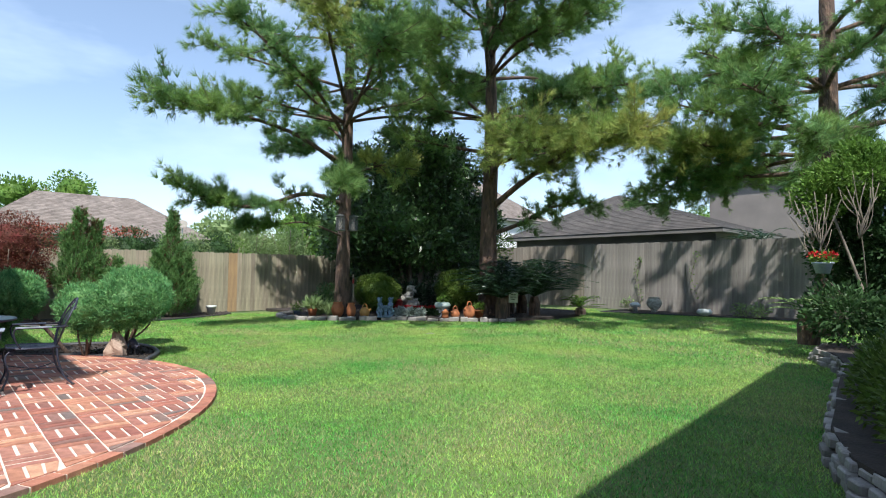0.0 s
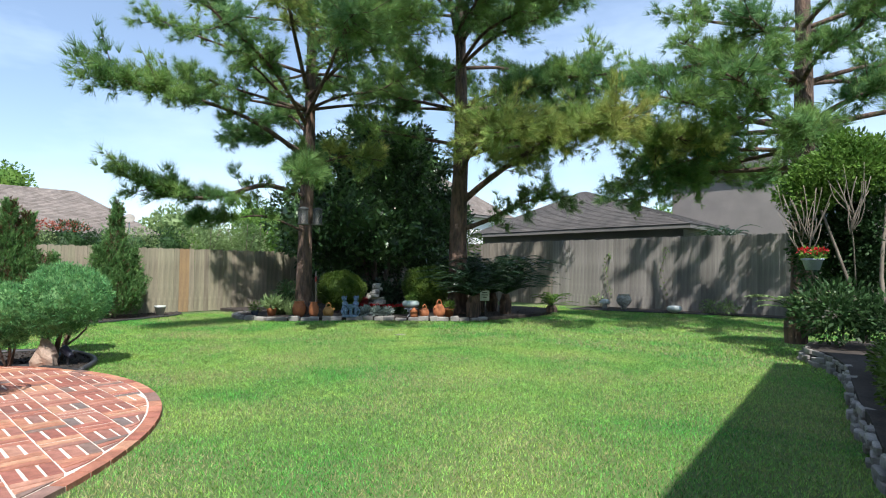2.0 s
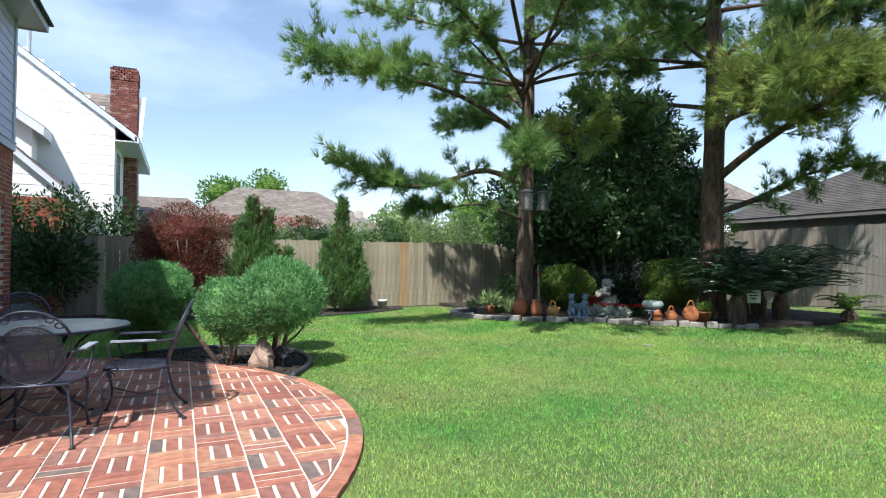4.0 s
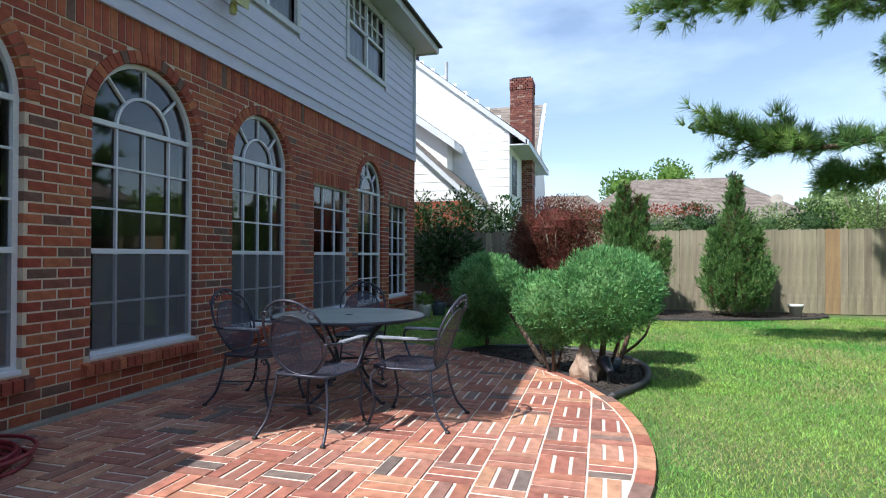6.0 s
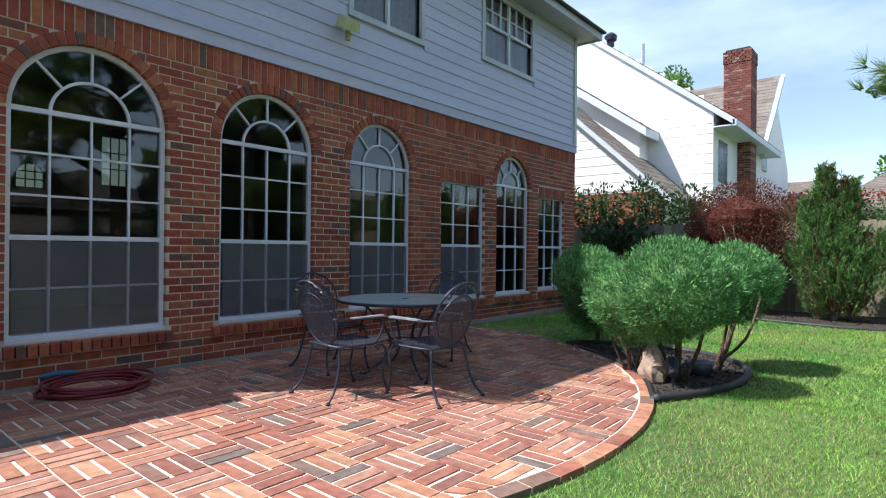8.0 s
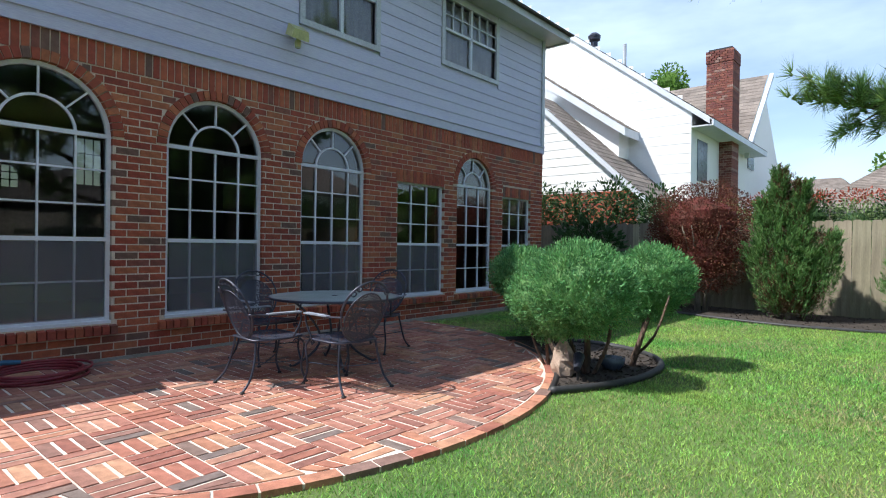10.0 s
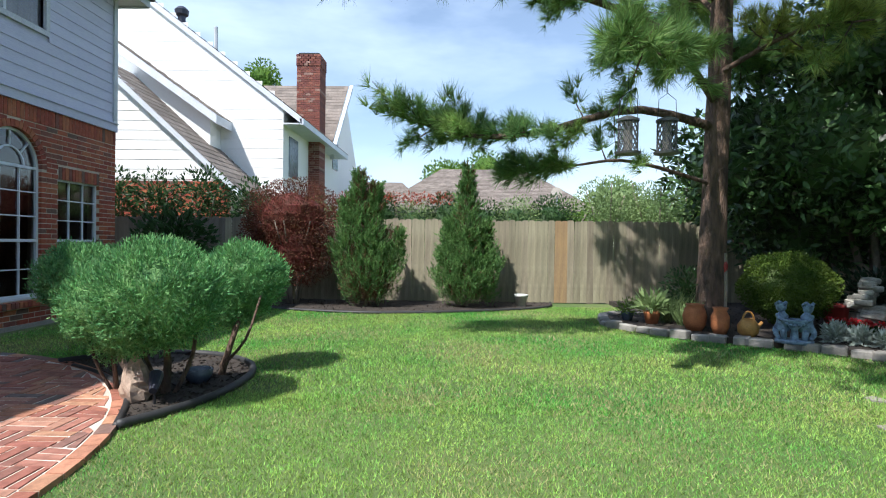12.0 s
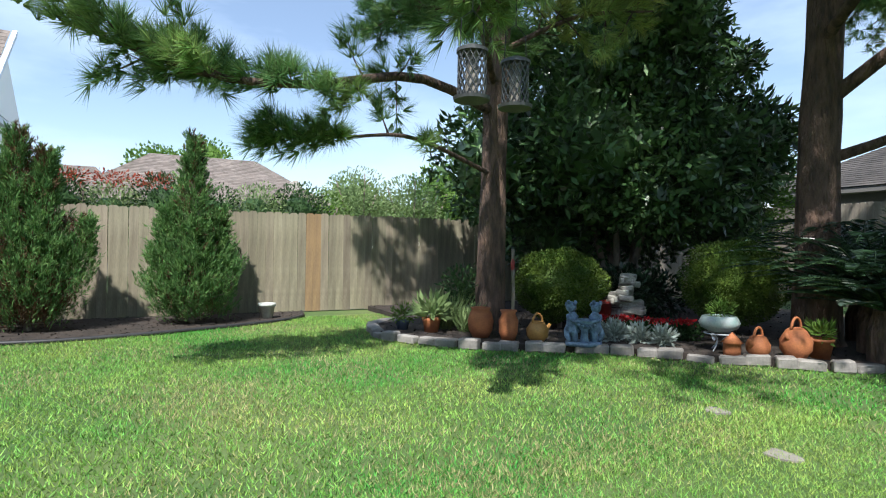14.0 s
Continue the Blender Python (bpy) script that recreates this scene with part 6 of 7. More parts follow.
# ---------- hanging things ----------
def feeder(at, top, label):
    t = thing("bird_feeder", label, "bird feeder", at)
    h, r_ = 0.27, 0.085
    part("base", Mesh().lathe([(0.0, -0.02), (r_ + 0.025, -0.02), (r_ + 0.03, 0.0), (0.0, 0.0)], 20), M["galvanised"], t)
    part("lid", Mesh().lathe([(r_ + 0.012, h), (r_ + 0.012, h + 0.02), (0.03, h + 0.05), (0.0, h + 0.05)], 20), M["galvanised"], t)
    cage = Mesh()
    for k in range(14):
        for sgn in (-1, 1):
            cage.tube([(r_ * math.cos(2 * math.pi * k / 14 + sgn * s * 1.6), r_ * math.sin(2 * math.pi * k / 14 + sgn * s * 1.6), h * s) for s in np.linspace(0, 1, 9)], 0.0045, 4)
    part("cage", cage, M["galvanised"], t)
    part("tube", Mesh().lathe([(0.04, 0), (0.04, h)], 14), M["concrete"], t)
    wire = Mesh()
    for s in (-1, 1):
        wire.tube([(0, r_ * s, h + 0.02), (0, r_ * 0.9 * s, h + 0.2), (0, 0, h + 0.26)], 0.003, 4)
    wire.tube([(0, 0, h + 0.26), (0, 0, top)], 0.003, 4)
    part("hanger", wire, M["black"], t)


feeder((-9.68, 6.27, 2.15), 0.75, "dark wire-cage bird feeder hung from the pine limb")
feeder((-9.78, 6.65, 2.17), 0.75, "second dark wire-cage bird feeder on the pine limb")
hb = thing("hanging_basket", "pale blue hanging pot with red geraniums", "hanging basket", (-2.24, 10.13, 1.33))
part("pot", Mesh().lathe([(0.09, 0), (0.13, 0.14), (0.15, 0.15), (0.15, 0.17), (0.12, 0.17), (0.1, 0.12)], 20), mat("pale_blue", (0.38, 0.43, 0.55), (0.32, 0.37, 0.48), rough=0.4, bump=0.05), hb, smooth=True)
hang = Mesh()
for k in range(3):
    hang.tube([(0.13 * math.cos(2.1 * k), 0.13 * math.sin(2.1 * k), 0.17), (0, 0, 0.5)], 0.004, 4)
hang.tube([(0, 0, 0.5), (0.02, 0.1, 0.62)], 0.005, 4)
part("hanger", hang, M["black"], hb)
cloud("leaves", ball_leaves((0, 0, 0.23), (0.19, 0.19, 0.09), 260, 0.06, 0.04, 0.9), 4, M["bright_leaf"], hb)
cloud("flowers", np.concatenate([ball_leaves((0.14 * math.cos(a), 0.14 * math.sin(a), 0.28), (0.045, 0.045, 0.03), 26, 0.04, 0.03, 0.9) for a in np.linspace(0, 6, 9)]), 4, M["red_flower"], hb)
for x, n in ((-9.9, 60), (-7.9, 40)):
    t = thing("climbing_vine", "thin climber with small leaves on the grey fence", "vine", (x, 18.72, 0.05))
    pts = [(0.1 * math.sin(z * 4), -0.02, z) for z in np.linspace(0, 1.9, 14)]
    part("stem", Mesh().tube(pts, 0.008, 5), M["bark_grey"], t)
    p = np.array(pts)[rng.integers(3, 14, n)] + rng.normal(size=(n, 3)) * (0.05, 0.02, 0.06)
    cloud("leaves", leaf_quads(p, unit(n), 0.09, 0.05), 4, M["bright_leaf"], t)
for x in (-6.3, -5.8, -10.0):
    shrub("bedding_shrub", (x, 18.2, 0.05), [((0, 0, 0.2), (0.3, 0.2, 0.2))], "pale_leaf", 260, 0.09, "sparse yellow-green plant before the grey fence", "plant", shell=0.95)

# ---------- neighbouring houses ----------


def prism(m, poly, x0, x1):
    """A wall of outline poly in the y-z plane, from x0 to x1."""
    n = len(poly)
    m.add([(x0, y, z) for y, z in poly] + [(x1, y, z) for y, z in poly], [tuple(range(n)), tuple(range(2 * n - 1, n - 1, -1))] + [(i, n + i, n + (i + 1) % n, (i + 1) % n) for i in range(n)])


def shingles(m, a, b, c, d, rows, cols):
    """Rows of overlapping shingles over the roof plane a, b (eave) to d, c (ridge)."""
    a, b, c, d = (Vector(p) for p in (a, b, c, d))
    nrm = (b - a).cross(d - a).normalized()
    if nrm.z < 0:
        nrm = -nrm
    for i in range(rows):
        for j in range(cols):
            sh = 0.5 * (i % 2)
            u0, u1 = max(0, (j - sh)) / cols, min(cols, (j + 1 - sh)) / cols
            v0, v1 = i / rows, min(1.0, (i + 1.15) / rows)
            if u1 <= u0:
                continue
            q = []
            for u, v, hgt in ((u0, v0, 0.02), (u1, v0, 0.02), (u1, v1, 0.008), (u0, v1, 0.008)):
                q.append(a.lerp(b, u).lerp(d.lerp(c, u), v) + nrm * hgt)
            m.add(q + [q[0] - nrm * 0.018, q[1] - nrm * 0.018], [(0, 1, 2, 3), (4, 5, 1, 0)])


nb = thing("neighbour_house", "white-sided neighbour house with brick chimney and brown shingle roofs", "house", (0, 0, 0))
w = Mesh()
prism(w, [(-0.6, 0), (-0.6, 5.5), (-8.0, 11.2), (-15.4, 5.5), (-15.4, 0)], -29.0, -22.0)
part("wall", w, M["white_siding"], nb)
for k in range(1, 38):
    z = 0.3 * k
    y0 = -0.6 if z < 5.45 else -0.6 - (z - 5.5) / 0.77
    if y0 > -8.6:
        part("siding_board", Mesh().hexa([(-22.0, -9, z), (-22.0, y0 - 0.02, z), (-21.988, y0 - 0.02, z), (-21.988, -9, z), (-22.0, -9, z + 0.29), (-22.0, y0 - 0.02, z + 0.29), (-21.992, y0 - 0.25, z + 0.29), (-21.992, -9, z + 0.29)]), M["white_siding"], nb)
part("rake_board", Mesh().hexa([(-22.15, 0.0, 4.95), (-21.9, 0.0, 4.95), (-21.9, 0.0, 5.15), (-22.15, 0.0, 5.15), (-22.15, -8.0, 11.1), (-21.9, -8.0, 11.1), (-21.9, -8.0, 11.3), (-22.15, -8.0, 11.3)]), M["white_trim"], nb)
part("fascia", Mesh().box(-29.2, -0.05, 4.93, -21.9, 0.05, 5.12), M["white_trim"], nb)
part("soffit", Mesh().box(-29.2, -0.6, 4.95, -21.95, -0.05, 4.99), M["white_trim"], nb)
rfm = Mesh()
shingles(rfm, (-21.9, 0.05, 5.12), (-29.2, 0.05, 5.12), (-29.2, -8.0, 11.3), (-21.9, -8.0, 11.3), 26, 18)
tagged(part("roof", rfm, M["shingle"], nb), kind="stuff")
# brick chimney with bricks in courses
ch = Mesh()
for k in range(98):
    z = 0.083 * k
    o = 0.02 if k > 92 else 0.0
    for j in range(5):
        sh = 0.08 * (k % 2)
        y0, y1 = -1.05 + 0.17 * j - sh, -1.05 + 0.17 * (j + 1) - sh - 0.012
        y0, y1 = max(y0, -1.05), min(y1 + (0.1 if j == 4 else 0), -0.2)
        ch.box(-25.9 - o, y0 - o, z, -25.0 + o, y1 + o, z + 0.072)
tagged(part("chimney", ch, M["chimney_brick"], nb, "tall red brick chimney"), kind="stuff")
part("chimney_core", Mesh().box(-25.88, -1.03, 0, -25.02, -0.22, 8.1), M["mortar"], nb)
part("chimney_cap", Mesh().box(-25.85, -1.0, 8.12, -25.05, -0.25, 8.2), M["black"], nb)
part("side_window", Mesh().box(-23.6, -0.62, 3.4, -22.6, -0.58, 4.7), M["blue_glaze"], nb)
# lower gabled room with brick base, and the shed roof above it
low_w = Mesh()
prism(low_w, [(-1.25, 2.9), (-4.9, 6.15), (-9, 6.15), (-9, 2.9)], -22.0, -19.5)
part("lower_gable", low_w, M["white_siding"], nb)
for k in range(12):
    z = 2.95 + 0.26 * k
    y0 = -1.3 - (z + 0.26 - 2.9) / 0.89
    part("siding_board", Mesh().hexa([(-19.5, -9, z), (-19.5, y0, z), (-19.484, y0, z), (-19.484, -9, z), (-19.5, -9, z + 0.25), (-19.5, y0, z + 0.25), (-19.492, y0, z + 0.25), (-19.492, -9, z + 0.25)]), M["white_siding"], nb)
lb = Mesh()
rb = random.Random(3)
for k in range(35):
    y = -9.0 + 0.11 * (k % 2)
    while y < -1.3:
        lb.box(-19.6, y, 0.083 * k, -19.48, min(y + 0.2, -1.25), 0.083 * k + 0.072)
        y += 0.212
tagged(part("brick_base", lb, M["brick_rest"], nb, "pale red brick base wall"), kind="stuff")
part("base_core", Mesh().box(-22, -9, 0, -19.52, -1.27, 2.9), M["mortar"], nb)
part("lower_rake", Mesh().hexa([(-19.6, -0.95, 2.5), (-19.3, -0.95, 2.5), (-19.3, -0.95, 2.68), (-19.6, -0.95, 2.68), (-19.6, -4.9, 6.1), (-19.3, -4.9, 6.1), (-19.3, -4.9, 6.28), (-19.6, -4.9, 6.28)]), M["white_trim"], nb)
lr = Mesh()
shingles(lr, (-19.3, -0.95, 2.68), (-24.0, -0.95, 2.68), (-24.0, -4.9, 6.26), (-19.3, -4.9, 6.26), 20, 14)
tagged(part("lower_roof", lr, M["shingle"], nb), kind="stuff")
sh_ = Mesh()
prism(sh_, [(-2.55, 3.6), (-2.55, 5.0), (-5.6, 7.15), (-9, 7.15), (-9, 3.6)], -22.0, -21.25)
part("dormer", sh_, M["white_siding"], nb)
part("dormer_fascia", Mesh().hexa([(-22, -2.2, 4.72), (-20.85, -2.2, 4.72), (-20.85, -2.2, 4.98), (-22, -2.2, 4.98), (-22, -5.8, 7.26), (-20.85, -5.8, 7.26), (-20.85, -5.8, 7.52), (-22, -5.8, 7.52)]), M["white_trim"], nb)
dr = Mesh()
shingles(dr, (-20.85, -2.2, 4.98), (-22.0, -2.2, 4.98), (-22.0, -5.8, 7.52), (-20.85, -5.8, 7.52), 14, 4)
tagged(part("dormer_roof", dr, M["shingle"], nb), kind="stuff")
vent = Mesh().lathe([(0.12, 0), (0.12, 0.3), (0.2, 0.36), (0.22, 0.5), (0.12, 0.6), (0, 0.62)], 14, -22.6, -4.1, 8.2)
part("roof_vent", vent, M["iron"], nb)
for y in (-3.4, -2.9):
    part("vent_pipe", Mesh().tube([(-22.4, y, 7.2), (-22.4, y, 8.1 + 0.7 * (y + 2.9))], 0.06, 8), M["grey_trim"], nb)
# rear wing
part("rear_wall", Mesh().box(-36.0, -8.0, 0, -28.2, -0.75, 5.2), M["white_siding"], nb)
g2 = Mesh()
g2.add([(-36, -0.75, 5.2), (-28.2, -0.75, 5.2), (-32.1, -0.75, 8.9), (-36, -0.8, 5.2), (-28.2, -0.8, 5.2), (-32.1, -0.8, 8.9)], [(0, 1, 2), (5, 4, 3)])
part("rear_gable", g2, M["white_siding"], nb)
rr2 = Mesh()
shingles(rr2, (-27.9, -0.5, 4.95), (-27.9, -8, 4.95), (-32.1, -8, 8.95), (-32.1, -0.5, 8.95), 22, 18)
tagged(part("rear_roof", rr2, M["shingle"], nb), kind="stuff")
part("rear_window", Mesh().box(-30.6, -0.76, 4.6, -29.6, -0.7, 6.0), M["blue_glaze"], nb)
part("rear_rake", Mesh().hexa([(-27.85, -0.45, 4.75), (-27.85, -0.3, 4.75), (-27.85, -0.3, 4.95), (-27.85, -0.45, 4.95), (-32.1, -0.45, 8.8), (-32.1, -0.3, 8.8), (-32.1, -0.3, 9.0), (-32.1, -0.45, 9.0)]), M["white_trim"], nb)


def hip_house(x0, x1, y0, y1, eave, ridge, along, wallm, roofm, label, inset, rows=30, cols=34, inset_far=None):
    t = thing("neighbour_house", label, "house", (0, 0, 0))
    part("wall", Mesh().box(x0 + 0.4, y0 + 0.4, 0, x1 - 0.4, y1 - 0.4, eave), M[wallm], t)
    part("fascia", Mesh().box(x0 + 0.02, y0 + 0.02, eave - 0.14, x1 - 0.02, y1 - 0.02, eave + 0.0), M["stucco"], t)
    xm, ym = (x0 + x1) / 2, (y0 + y1) / 2
    a, b, c, d = (x0, y0, eave), (x1, y0, eave), (x1, y1, eave), (x0, y1, eave)
    if along == "y":
        r0, r1 = (xm, y0 + inset, ridge), (xm, y1 - inset, ridge)
        planes = [(b, c, r1, r0), (d, a, r0, r1), (a, b, r0, r0), (c, d, r1, r1)]
    else:
        r0, r1 = (x0 + inset, ym, ridge), (x1 - (inset_far or inset), ym, ridge)
        planes = [(a, b, r1, r0), (c, d, r0, r1), (b, c, r1, r1), (d, a, r0, r0)]
    for p in planes:
        m = Mesh()
        shingles(m, *p, rows, cols)
        tagged(part("roof", m, M[roofm], t), kind="stuff")
    part("attic", Mesh().add([a, b, c, d, r0, r1], [(0, 1, 2, 3), (1, 2, 5, 4) if along == "y" else (0, 1, 5, 4), (3, 0, 4, 5) if along == "y" else (2, 3, 4, 5)]), M[roofm], t)
    return t


hip_house(-39.5, -31.0, 0.9, 11.6, 2.9, 5.35, "y", "stucco", "shingle", "brown-roofed house far behind the fence", 3.1)
hip_house(-42, -34.0, -5.5, 3.6, 2.9, 4.9, "y", "stucco", "shingle", "second brown roof far behind the fence", 2.0)
hip_house(-17.6, -7.6, 20.3, 27.0, 2.95, 4.95, "x", "stucco", "shingle_dark", "low building with dark hip roof behind the side fence", 3.9, inset_far=5.9)
bh = thing("neighbour_house", "tall grey stucco house beyond the pines", "house", (0, 0, 0))
part("wall", Mesh().box(-12.0, 30.0, 0, 6.0, 38.0, 6.2), M["stucco_tan"], bh)
part("window", Mesh().box(-6.0, 29.95, 3.4, -4.6, 30.01, 4.6), M["blue_glaze"], bh)
bhr = Mesh()
shingles(bhr, (-12.5, 29.6, 6.2), (6.5, 29.6, 6.2), (4, 34, 7.6), (-10, 34, 7.6), 14, 24)
tagged(part("roof", bhr, M["shingle_dark"], bh), kind="stuff")
hip_house(-32, -22, 22, 30, 4.6, 7.2, "x", "white_siding", "shingle", "pale house seen between the pine trunks", 3.0)


def far_tree(at, h, r, leaf, n, label, seed):
    t = thing("tree", label, "tree", (*at, 0))
    q = random.Random(seed)
    part("trunk", Mesh().tube([(0, 0, 0), (0.1, 0, h * 0.5), (0, 0.1, h * 0.8)], [0.3, 0.2, 0.06], 8), M["bark_grey"], t)
    balls = [((q.uniform(-0.6, 0.6) * r, q.uniform(-0.6, 0.6) * r, h - r * q.uniform(0.6, 1.5)), (r * q.uniform(0.45, 0.65),) * 2 + (r * q.uniform(0.35, 0.5),)) for _ in range(9)]
    for i, (c, rad) in enumerate(balls):
        core(t, c, rad, M[leaf], 0.6, i + seed)
    cloud("crown", np.concatenate([ball_leaves(c, rad, n // 9, 0.22, 0.14, 0.5) for c, rad in balls]), 4, M[leaf], t)


far_tree((-46, 5.6), 8.6, 3.0, "bright_leaf", 9000, "round green tree behind the far roof", 1)
far_tree((-44.5, -10.0), 14.2, 2.6, "bright_leaf", 7000, "tall tree top above the neighbour's roof", 2)
far_tree((-18.5, 39.5), 7.2, 3.2, "bright_leaf", 8000, "bright green tree behind the dark hip roof", 3)
far_tree((-36, 14.5), 6.0, 2.6, "pale_leaf", 7000, "pale green tree beyond the back fence", 4)
far_tree((-33, 19.0), 6.5, 2.8, "bright_leaf", 7000, "green tree beyond the fence corner", 5)
far_tree((-24, 17.0), 5.0, 2.2, "oleander", 7000, "dark leafy tree beyond the fence corner", 6)
frond_plant("fan_palm", (-6.6, 21.0, 0), 34, 1.3, 0.9, "sago", "dark palm rising behind the grey fence", 0.2, 20, 2.2)
dish = thing("satellite_dish", "pale satellite dish on a pole behind the fence", "satellite dish", (-28.2, 9.0, 0))
part("pole", Mesh().tube([(0, 0, 0), (0, 0, 3.4)], 0.03, 8), M["grey_trim"], dish)
part("reflector", Mesh().tube([(0.05, 0, 3.5), (0.09, -0.02, 3.51), (0.12, -0.03, 3.53)], [0.05, 0.17, 0.23], 18), M["concrete"], dish)

for i, (x, y, q) in enumerate(((-9.63, 8.44, 0.09), (-8.82, 7.97, 0.10))):
    o = [(x + q * (1 + 0.25 * math.sin(3 * a + i)) * math.cos(a), y + q * (1 + 0.2 * math.cos(2 * a)) * math.sin(a)) for a in np.linspace(0, 6.28, 24, endpoint=False)]
    tagged(part("bare_patch", Mesh().slab(o, 0.0, 0.012), M["concrete"]), "bare pale dirt spot in the lawn", "bare patch", kind="structure")

glow = bpy.data.materials.new("warm_bulb")
glow.use_nodes = True
glow.node_tree.nodes["Principled BSDF"].inputs["Emission Color"].default_value = (1.0, 0.72, 0.36, 1)
glow.node_tree.nodes["Principled BSDF"].inputs["Emission Strength"].default_value = 4.0
for x, y in ((-6.3, -2.74), (-8.22, -2.72), (-8.35, -5.5)):
    t = thing("recessed_light", "lit recessed ceiling light inside the room", "ceiling light", (x, y, 3.2))
    part("trim_ring", Mesh().lathe([(0.07, -0.012), (0.10, -0.012), (0.10, -0.001), (0.07, -0.001)], 18), M["white_trim"], t)
    part("bulb", Mesh().lathe([(0.0, -0.008), (0.068, -0.008), (0.068, -0.002), (0.0, -0.002)], 18), glow, t)

# ---------- face bricks of the house ----------
BL, BH, BJ = 0.235, 0.079, 0.013


def brick_data(l, d, h, material, bev=0.004):
    m = bmesh.new()
    bmesh.ops.create_cube(m, size=1)
    for v in m.verts:
        v.co = ((v.co.x + 0.5) * l, (v.co.y - 0.5) * d, (v.co.z + 0.5) * h)
    if bev:
        top = [e for e in m.edges if all(v.co.y > -d * 0.4 for v in e.verts)]
        bmesh.ops.bevel(m, geom=top, offset=bev, segments=1, affect="EDGES")
    me = bpy.data.meshes.new("brick")
    m.to_mesh(me)
    m.free()
    me.materials.append(material)
    return me


rb = random.Random(15)
rest, cache, singles = Mesh(), {}, 0
course = 0
SILL = 0.17
while 0.06 + (course + 1) * BH <= BTOP - 0.235 + 0.04:
    z = 0.06 + course * BH
    zm = z + BH / 2
    gaps = []
    for w in WINS:
        if zm < w[2] - 0.01:
            if zm > w[2] - 0.13:
                gaps.append((w[0] - 0.06, w[1] + 0.06))
            continue
        ring = 0.115 if w[4] else 0.0
        c, r_ = (w[0] + w[1]) / 2, (w[1] - w[0]) / 2
        if zm < w[3]:
            gaps.append((w[0] - (0.0 if w[4] else 0.0), w[1]))
        elif w[4] and zm < w[3] + r_ + ring:
            hw = math.sqrt((r_ + ring) ** 2 - (zm - w[3]) ** 2)
            gaps.append((c - hw, c + hw))
        elif not w[4] and zm < w[3] + 0.21:
            gaps.append((w[0], w[1]))
    gaps.sort()
    spans, a = [], X0
    for g0, g1 in gaps:
        if g0 > a:
            spans.append((a, g0))
        a = max(a, g1)
    spans.append((a, X1))
    for s0, s1 in spans:
        x = X0 - (BL / 2 if course % 2 else 0)
        while x < s1:
            b0, b1 = max(x, s0), min(x + BL, s1)
            x += BL
            l = round(b1 - b0 - (0 if b1 == s1 else BJ), 3)
            if l < 0.025:
                continue
            if -9.0 < b0 and 0.4 < z < 2.6 and singles < 300:
                key = l
                if key not in cache:
                    cache[key] = brick_data(l, 0.105, BH - BJ, M["brick_piece"])
                ob = link("brick", cache[key], house)
                ob.matrix_basis = pose(b0, WALL + rb.uniform(-0.002, 0.002), z)
                singles += 1
            else:
                y = WALL + rb.uniform(-0.002, 0.002)
                rest.box(b0, y - 0.105, z, b0 + l, y, z + BH - BJ)
    course += 1
# soldier course under the frieze
x = X0
while x < X1 - 0.05:
    rest.box(x, WALL - 0.05, BTOP - 0.256, x + BH - BJ, WALL + 0.003, BTOP - 0.012)
    x += BH
for w in WINS:
    c, r_ = (w[0] + w[1]) / 2, (w[1] - w[0]) / 2
    if w[4]:
        n = int(math.pi * (r_ + 0.055) / 0.075)
        for k in range(n):
            a0, a1 = math.pi * (k + 0.07) / n, math.pi * (k + 0.93) / n
            p = [(c + q * math.cos(a), w[3] + q * math.sin(a)) for q, a in ((r_ + 0.002, a0), (r_ + 0.002, a1), (r_ + 0.108, a1), (r_ + 0.108, a0))]
            rest.hexa([(p[0][0], WALL - 0.1, p[0][1]), (p[1][0], WALL - 0.1, p[1][1]), (p[2][0], WALL - 0.1, p[2][1]), (p[3][0], WALL - 0.1, p[3][1]), (p[0][0], WALL + 0.012, p[0][1]), (p[1][0], WALL + 0.012, p[1][1]), (p[2][0], WALL + 0.012, p[2][1]), (p[3][0], WALL + 0.012, p[3][1])])
    else:
        x = w[0]
        while x < w[1] - 0.03:
            rest.box(x, WALL - 0.1, w[3] + 0.003, x + 0.068, WALL + 0.004, w[3] + 0.2)
            x += 0.079
    # sloping rowlock sill
    x = w[0] - 0.05
    while x < w[1] + 0.02:
        rest.hexa([(x, WALL - 0.06, w[2] - 0.125), (x + 0.066, WALL - 0.06, w[2] - 0.125), (x + 0.066, WALL + 0.06, w[2] - 0.125), (x, WALL + 0.06, w[2] - 0.125), (x, WALL - 0.06, w[2] - 0.016), (x + 0.066, WALL - 0.06, w[2] - 0.016), (x + 0.066, WALL + 0.06, w[2] - 0.04), (x, WALL + 0.06, w[2] - 0.04)])
        x += 0.079
tagged(part("far_bricks", rest, M["brick_rest"], house, "red face bricks with darker burnt ones"), kind="stuff")

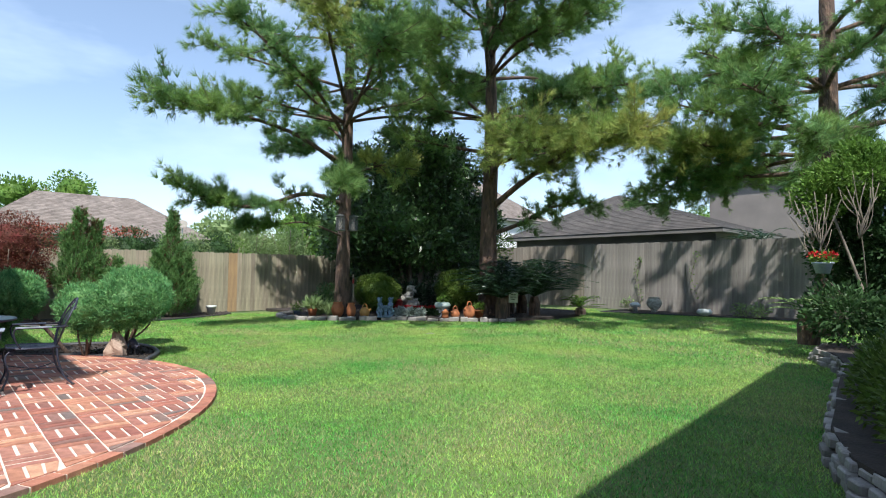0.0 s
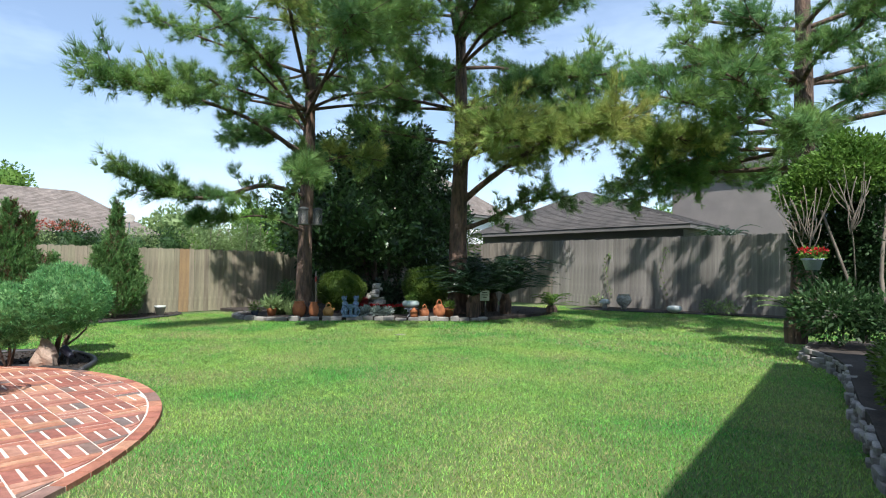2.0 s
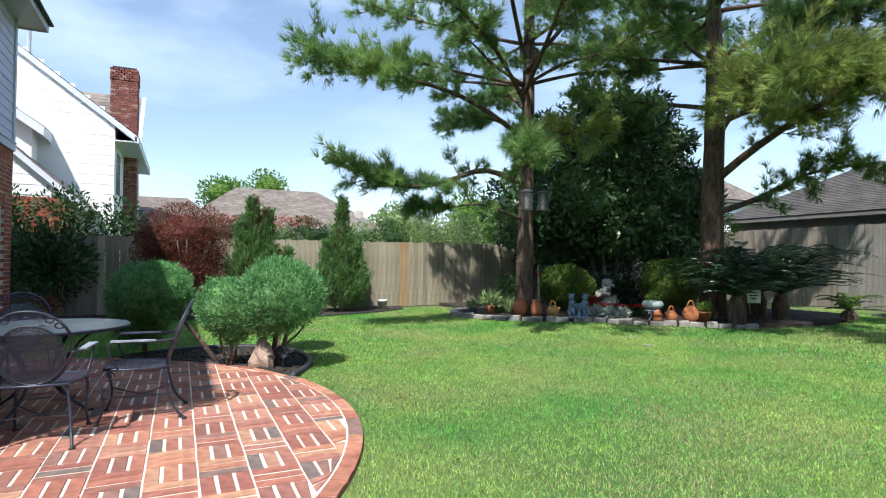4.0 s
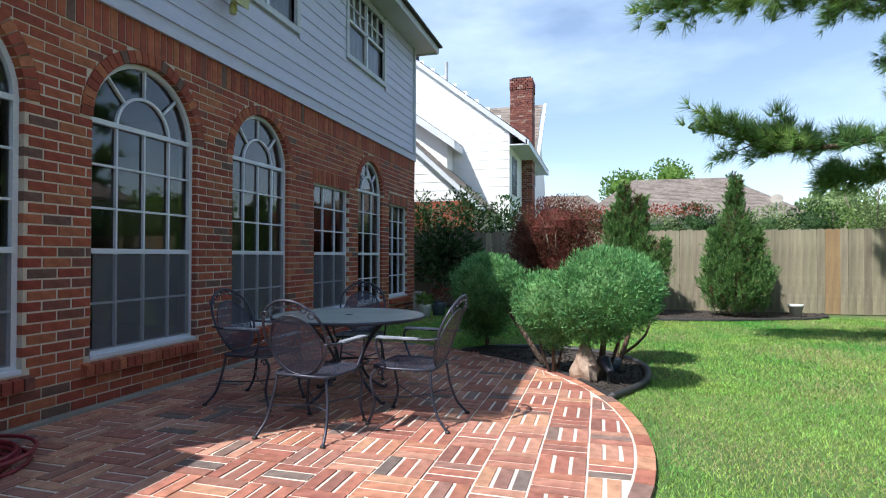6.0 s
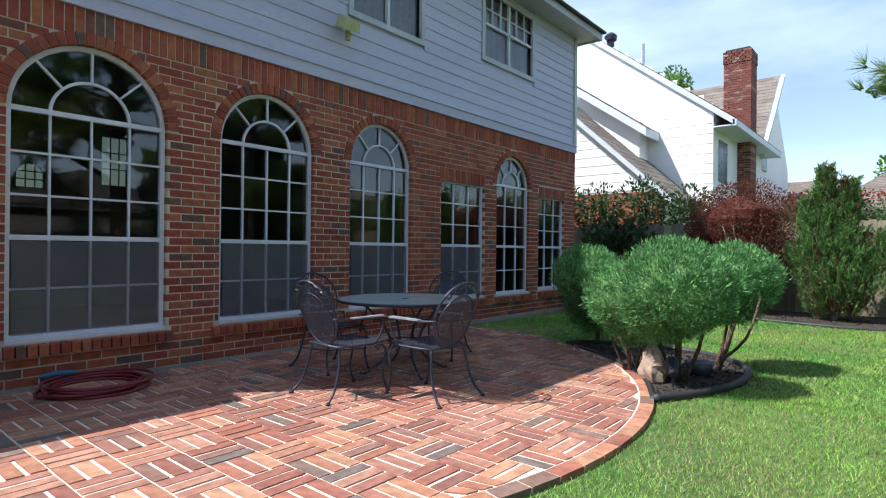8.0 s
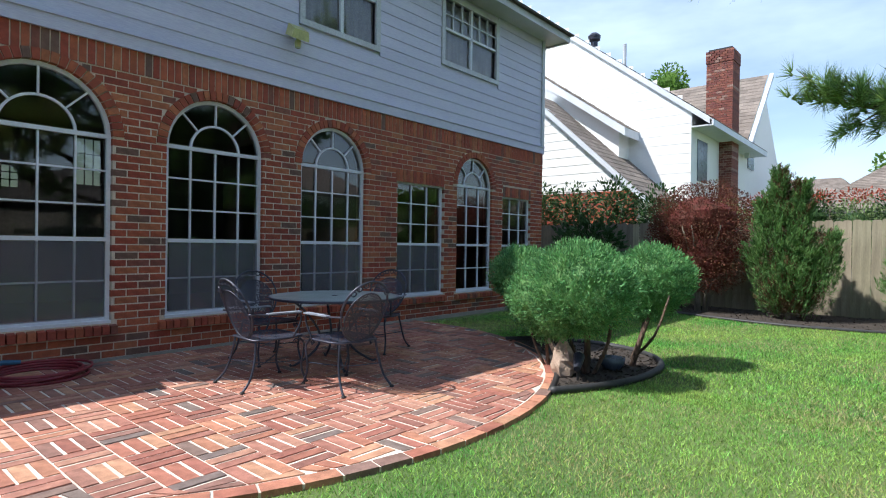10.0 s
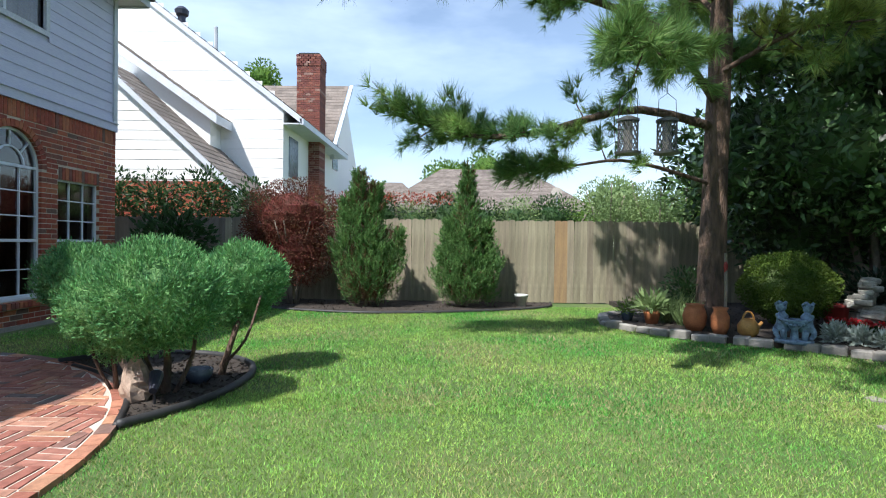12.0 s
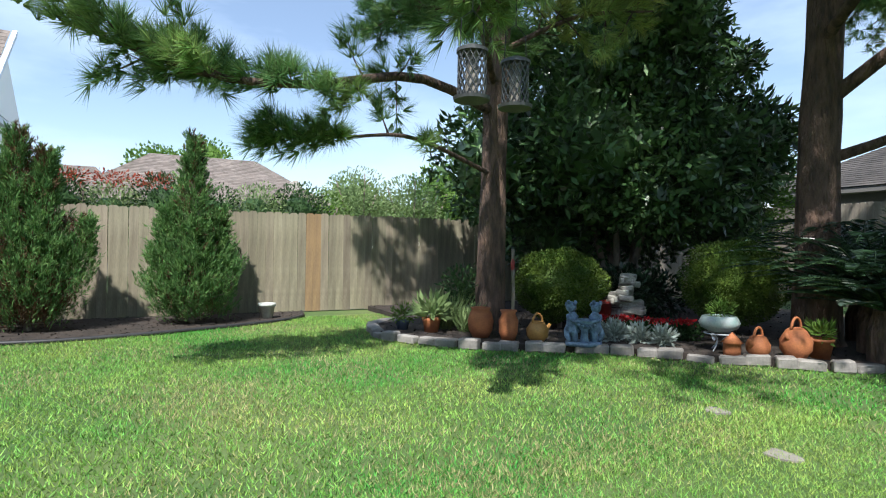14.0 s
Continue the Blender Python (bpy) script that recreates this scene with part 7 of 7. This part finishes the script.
# ---------- patio pavers in basket weave ----------
BK, GAP, THIN = 0.29, 0.016, 0.007
BW = (BK - THIN - 2 * GAP) / 3
LP = BK - THIN
flat, e = Mesh(), 0.004
flat.add([(0, 0, 0), (LP, 0, 0), (LP, BW, 0), (0, BW, 0), (e, e, 0.034), (LP - e, e, 0.034), (LP - e, BW - e, 0.034), (e, BW - e, 0.034)], [(4, 5, 6, 7), (0, 1, 5, 4), (1, 2, 6, 5), (2, 3, 7, 6), (3, 0, 4, 7)])
pavers = [flat.data("paver", M[f"paver_tone_{k}"]) for k in range(4)]
prest, count, rp, RIN = [Mesh() for _ in range(4)], 0, random.Random(6), PR - 0.118
for i in range(-14, 15):
    for j in range(-1, 16):
        bx, by = PC.x + i * BK, WALL + 0.07 + j * BK
        tone = rp.choice((0, 0, 0, 0, 1, 1, 1, 2, 2, 3))
        for k in range(3):
            if rp.random() < 0.2:
                tone = rp.choice((0, 0, 1, 2, 3))
            o = k * (BW + GAP)
            lay = pose(bx, by + o, 0) if (i + j) % 2 else pose(bx + o + BW, by, 0, 0, 0, 90)
            m = pose(0, 0, 0.002 + rp.uniform(-0.0025, 0.0025)) @ lay @ pose(0, 0, 0, 0, 0, rp.uniform(-0.7, 0.7))
            v = [m @ Vector(p) for p in flat.v]
            far = [math.hypot(p.x - PC.x, p.y - PC.y) for p in v]
            if min(far) > RIN - 0.05 or max(p.y for p in v) < WALL + 0.1:
                continue
            if max(far) < RIN and count < 300 and by > 0.5 and bx > -8.6:
                link("paver", pavers[tone], patio).matrix_basis = m
                count += 1
            else:
                for p, d in zip(v, far):
                    if d > RIN:
                        p.x, p.y = PC.x + (p.x - PC.x) * RIN / d, PC.y + (p.y - PC.y) * RIN / d
                prest[tone].add(v, flat.f)
for k, m in enumerate(prest):
    tagged(part("far_paving", m, M[f"paver_far_{k}"], patio, ("pink-red paving bricks", "orange paving bricks", "deep red paving bricks", "burnt grey-brown paving bricks")[k]), kind="stuff")
edge = Mesh()
n = int(2 * math.pi * PR / 0.22)
for k in range(n):
    a0, a1 = 2 * math.pi * (k + 0.035) / n, 2 * math.pi * (k + 0.965) / n
    if PC.y + PR * math.sin(a0) < WALL + 0.1:
        continue
    p = [(PC.x + q * math.cos(a), PC.y + q * math.sin(a)) for q, a in ((PR - 0.10, a0), (PR + 0.005, a0), (PR + 0.005, a1), (PR - 0.10, a1))]
    me = Mesh().slab(p, 0.0, 0.036)
    part("edge_brick", me, M["paver_piece"], patio)
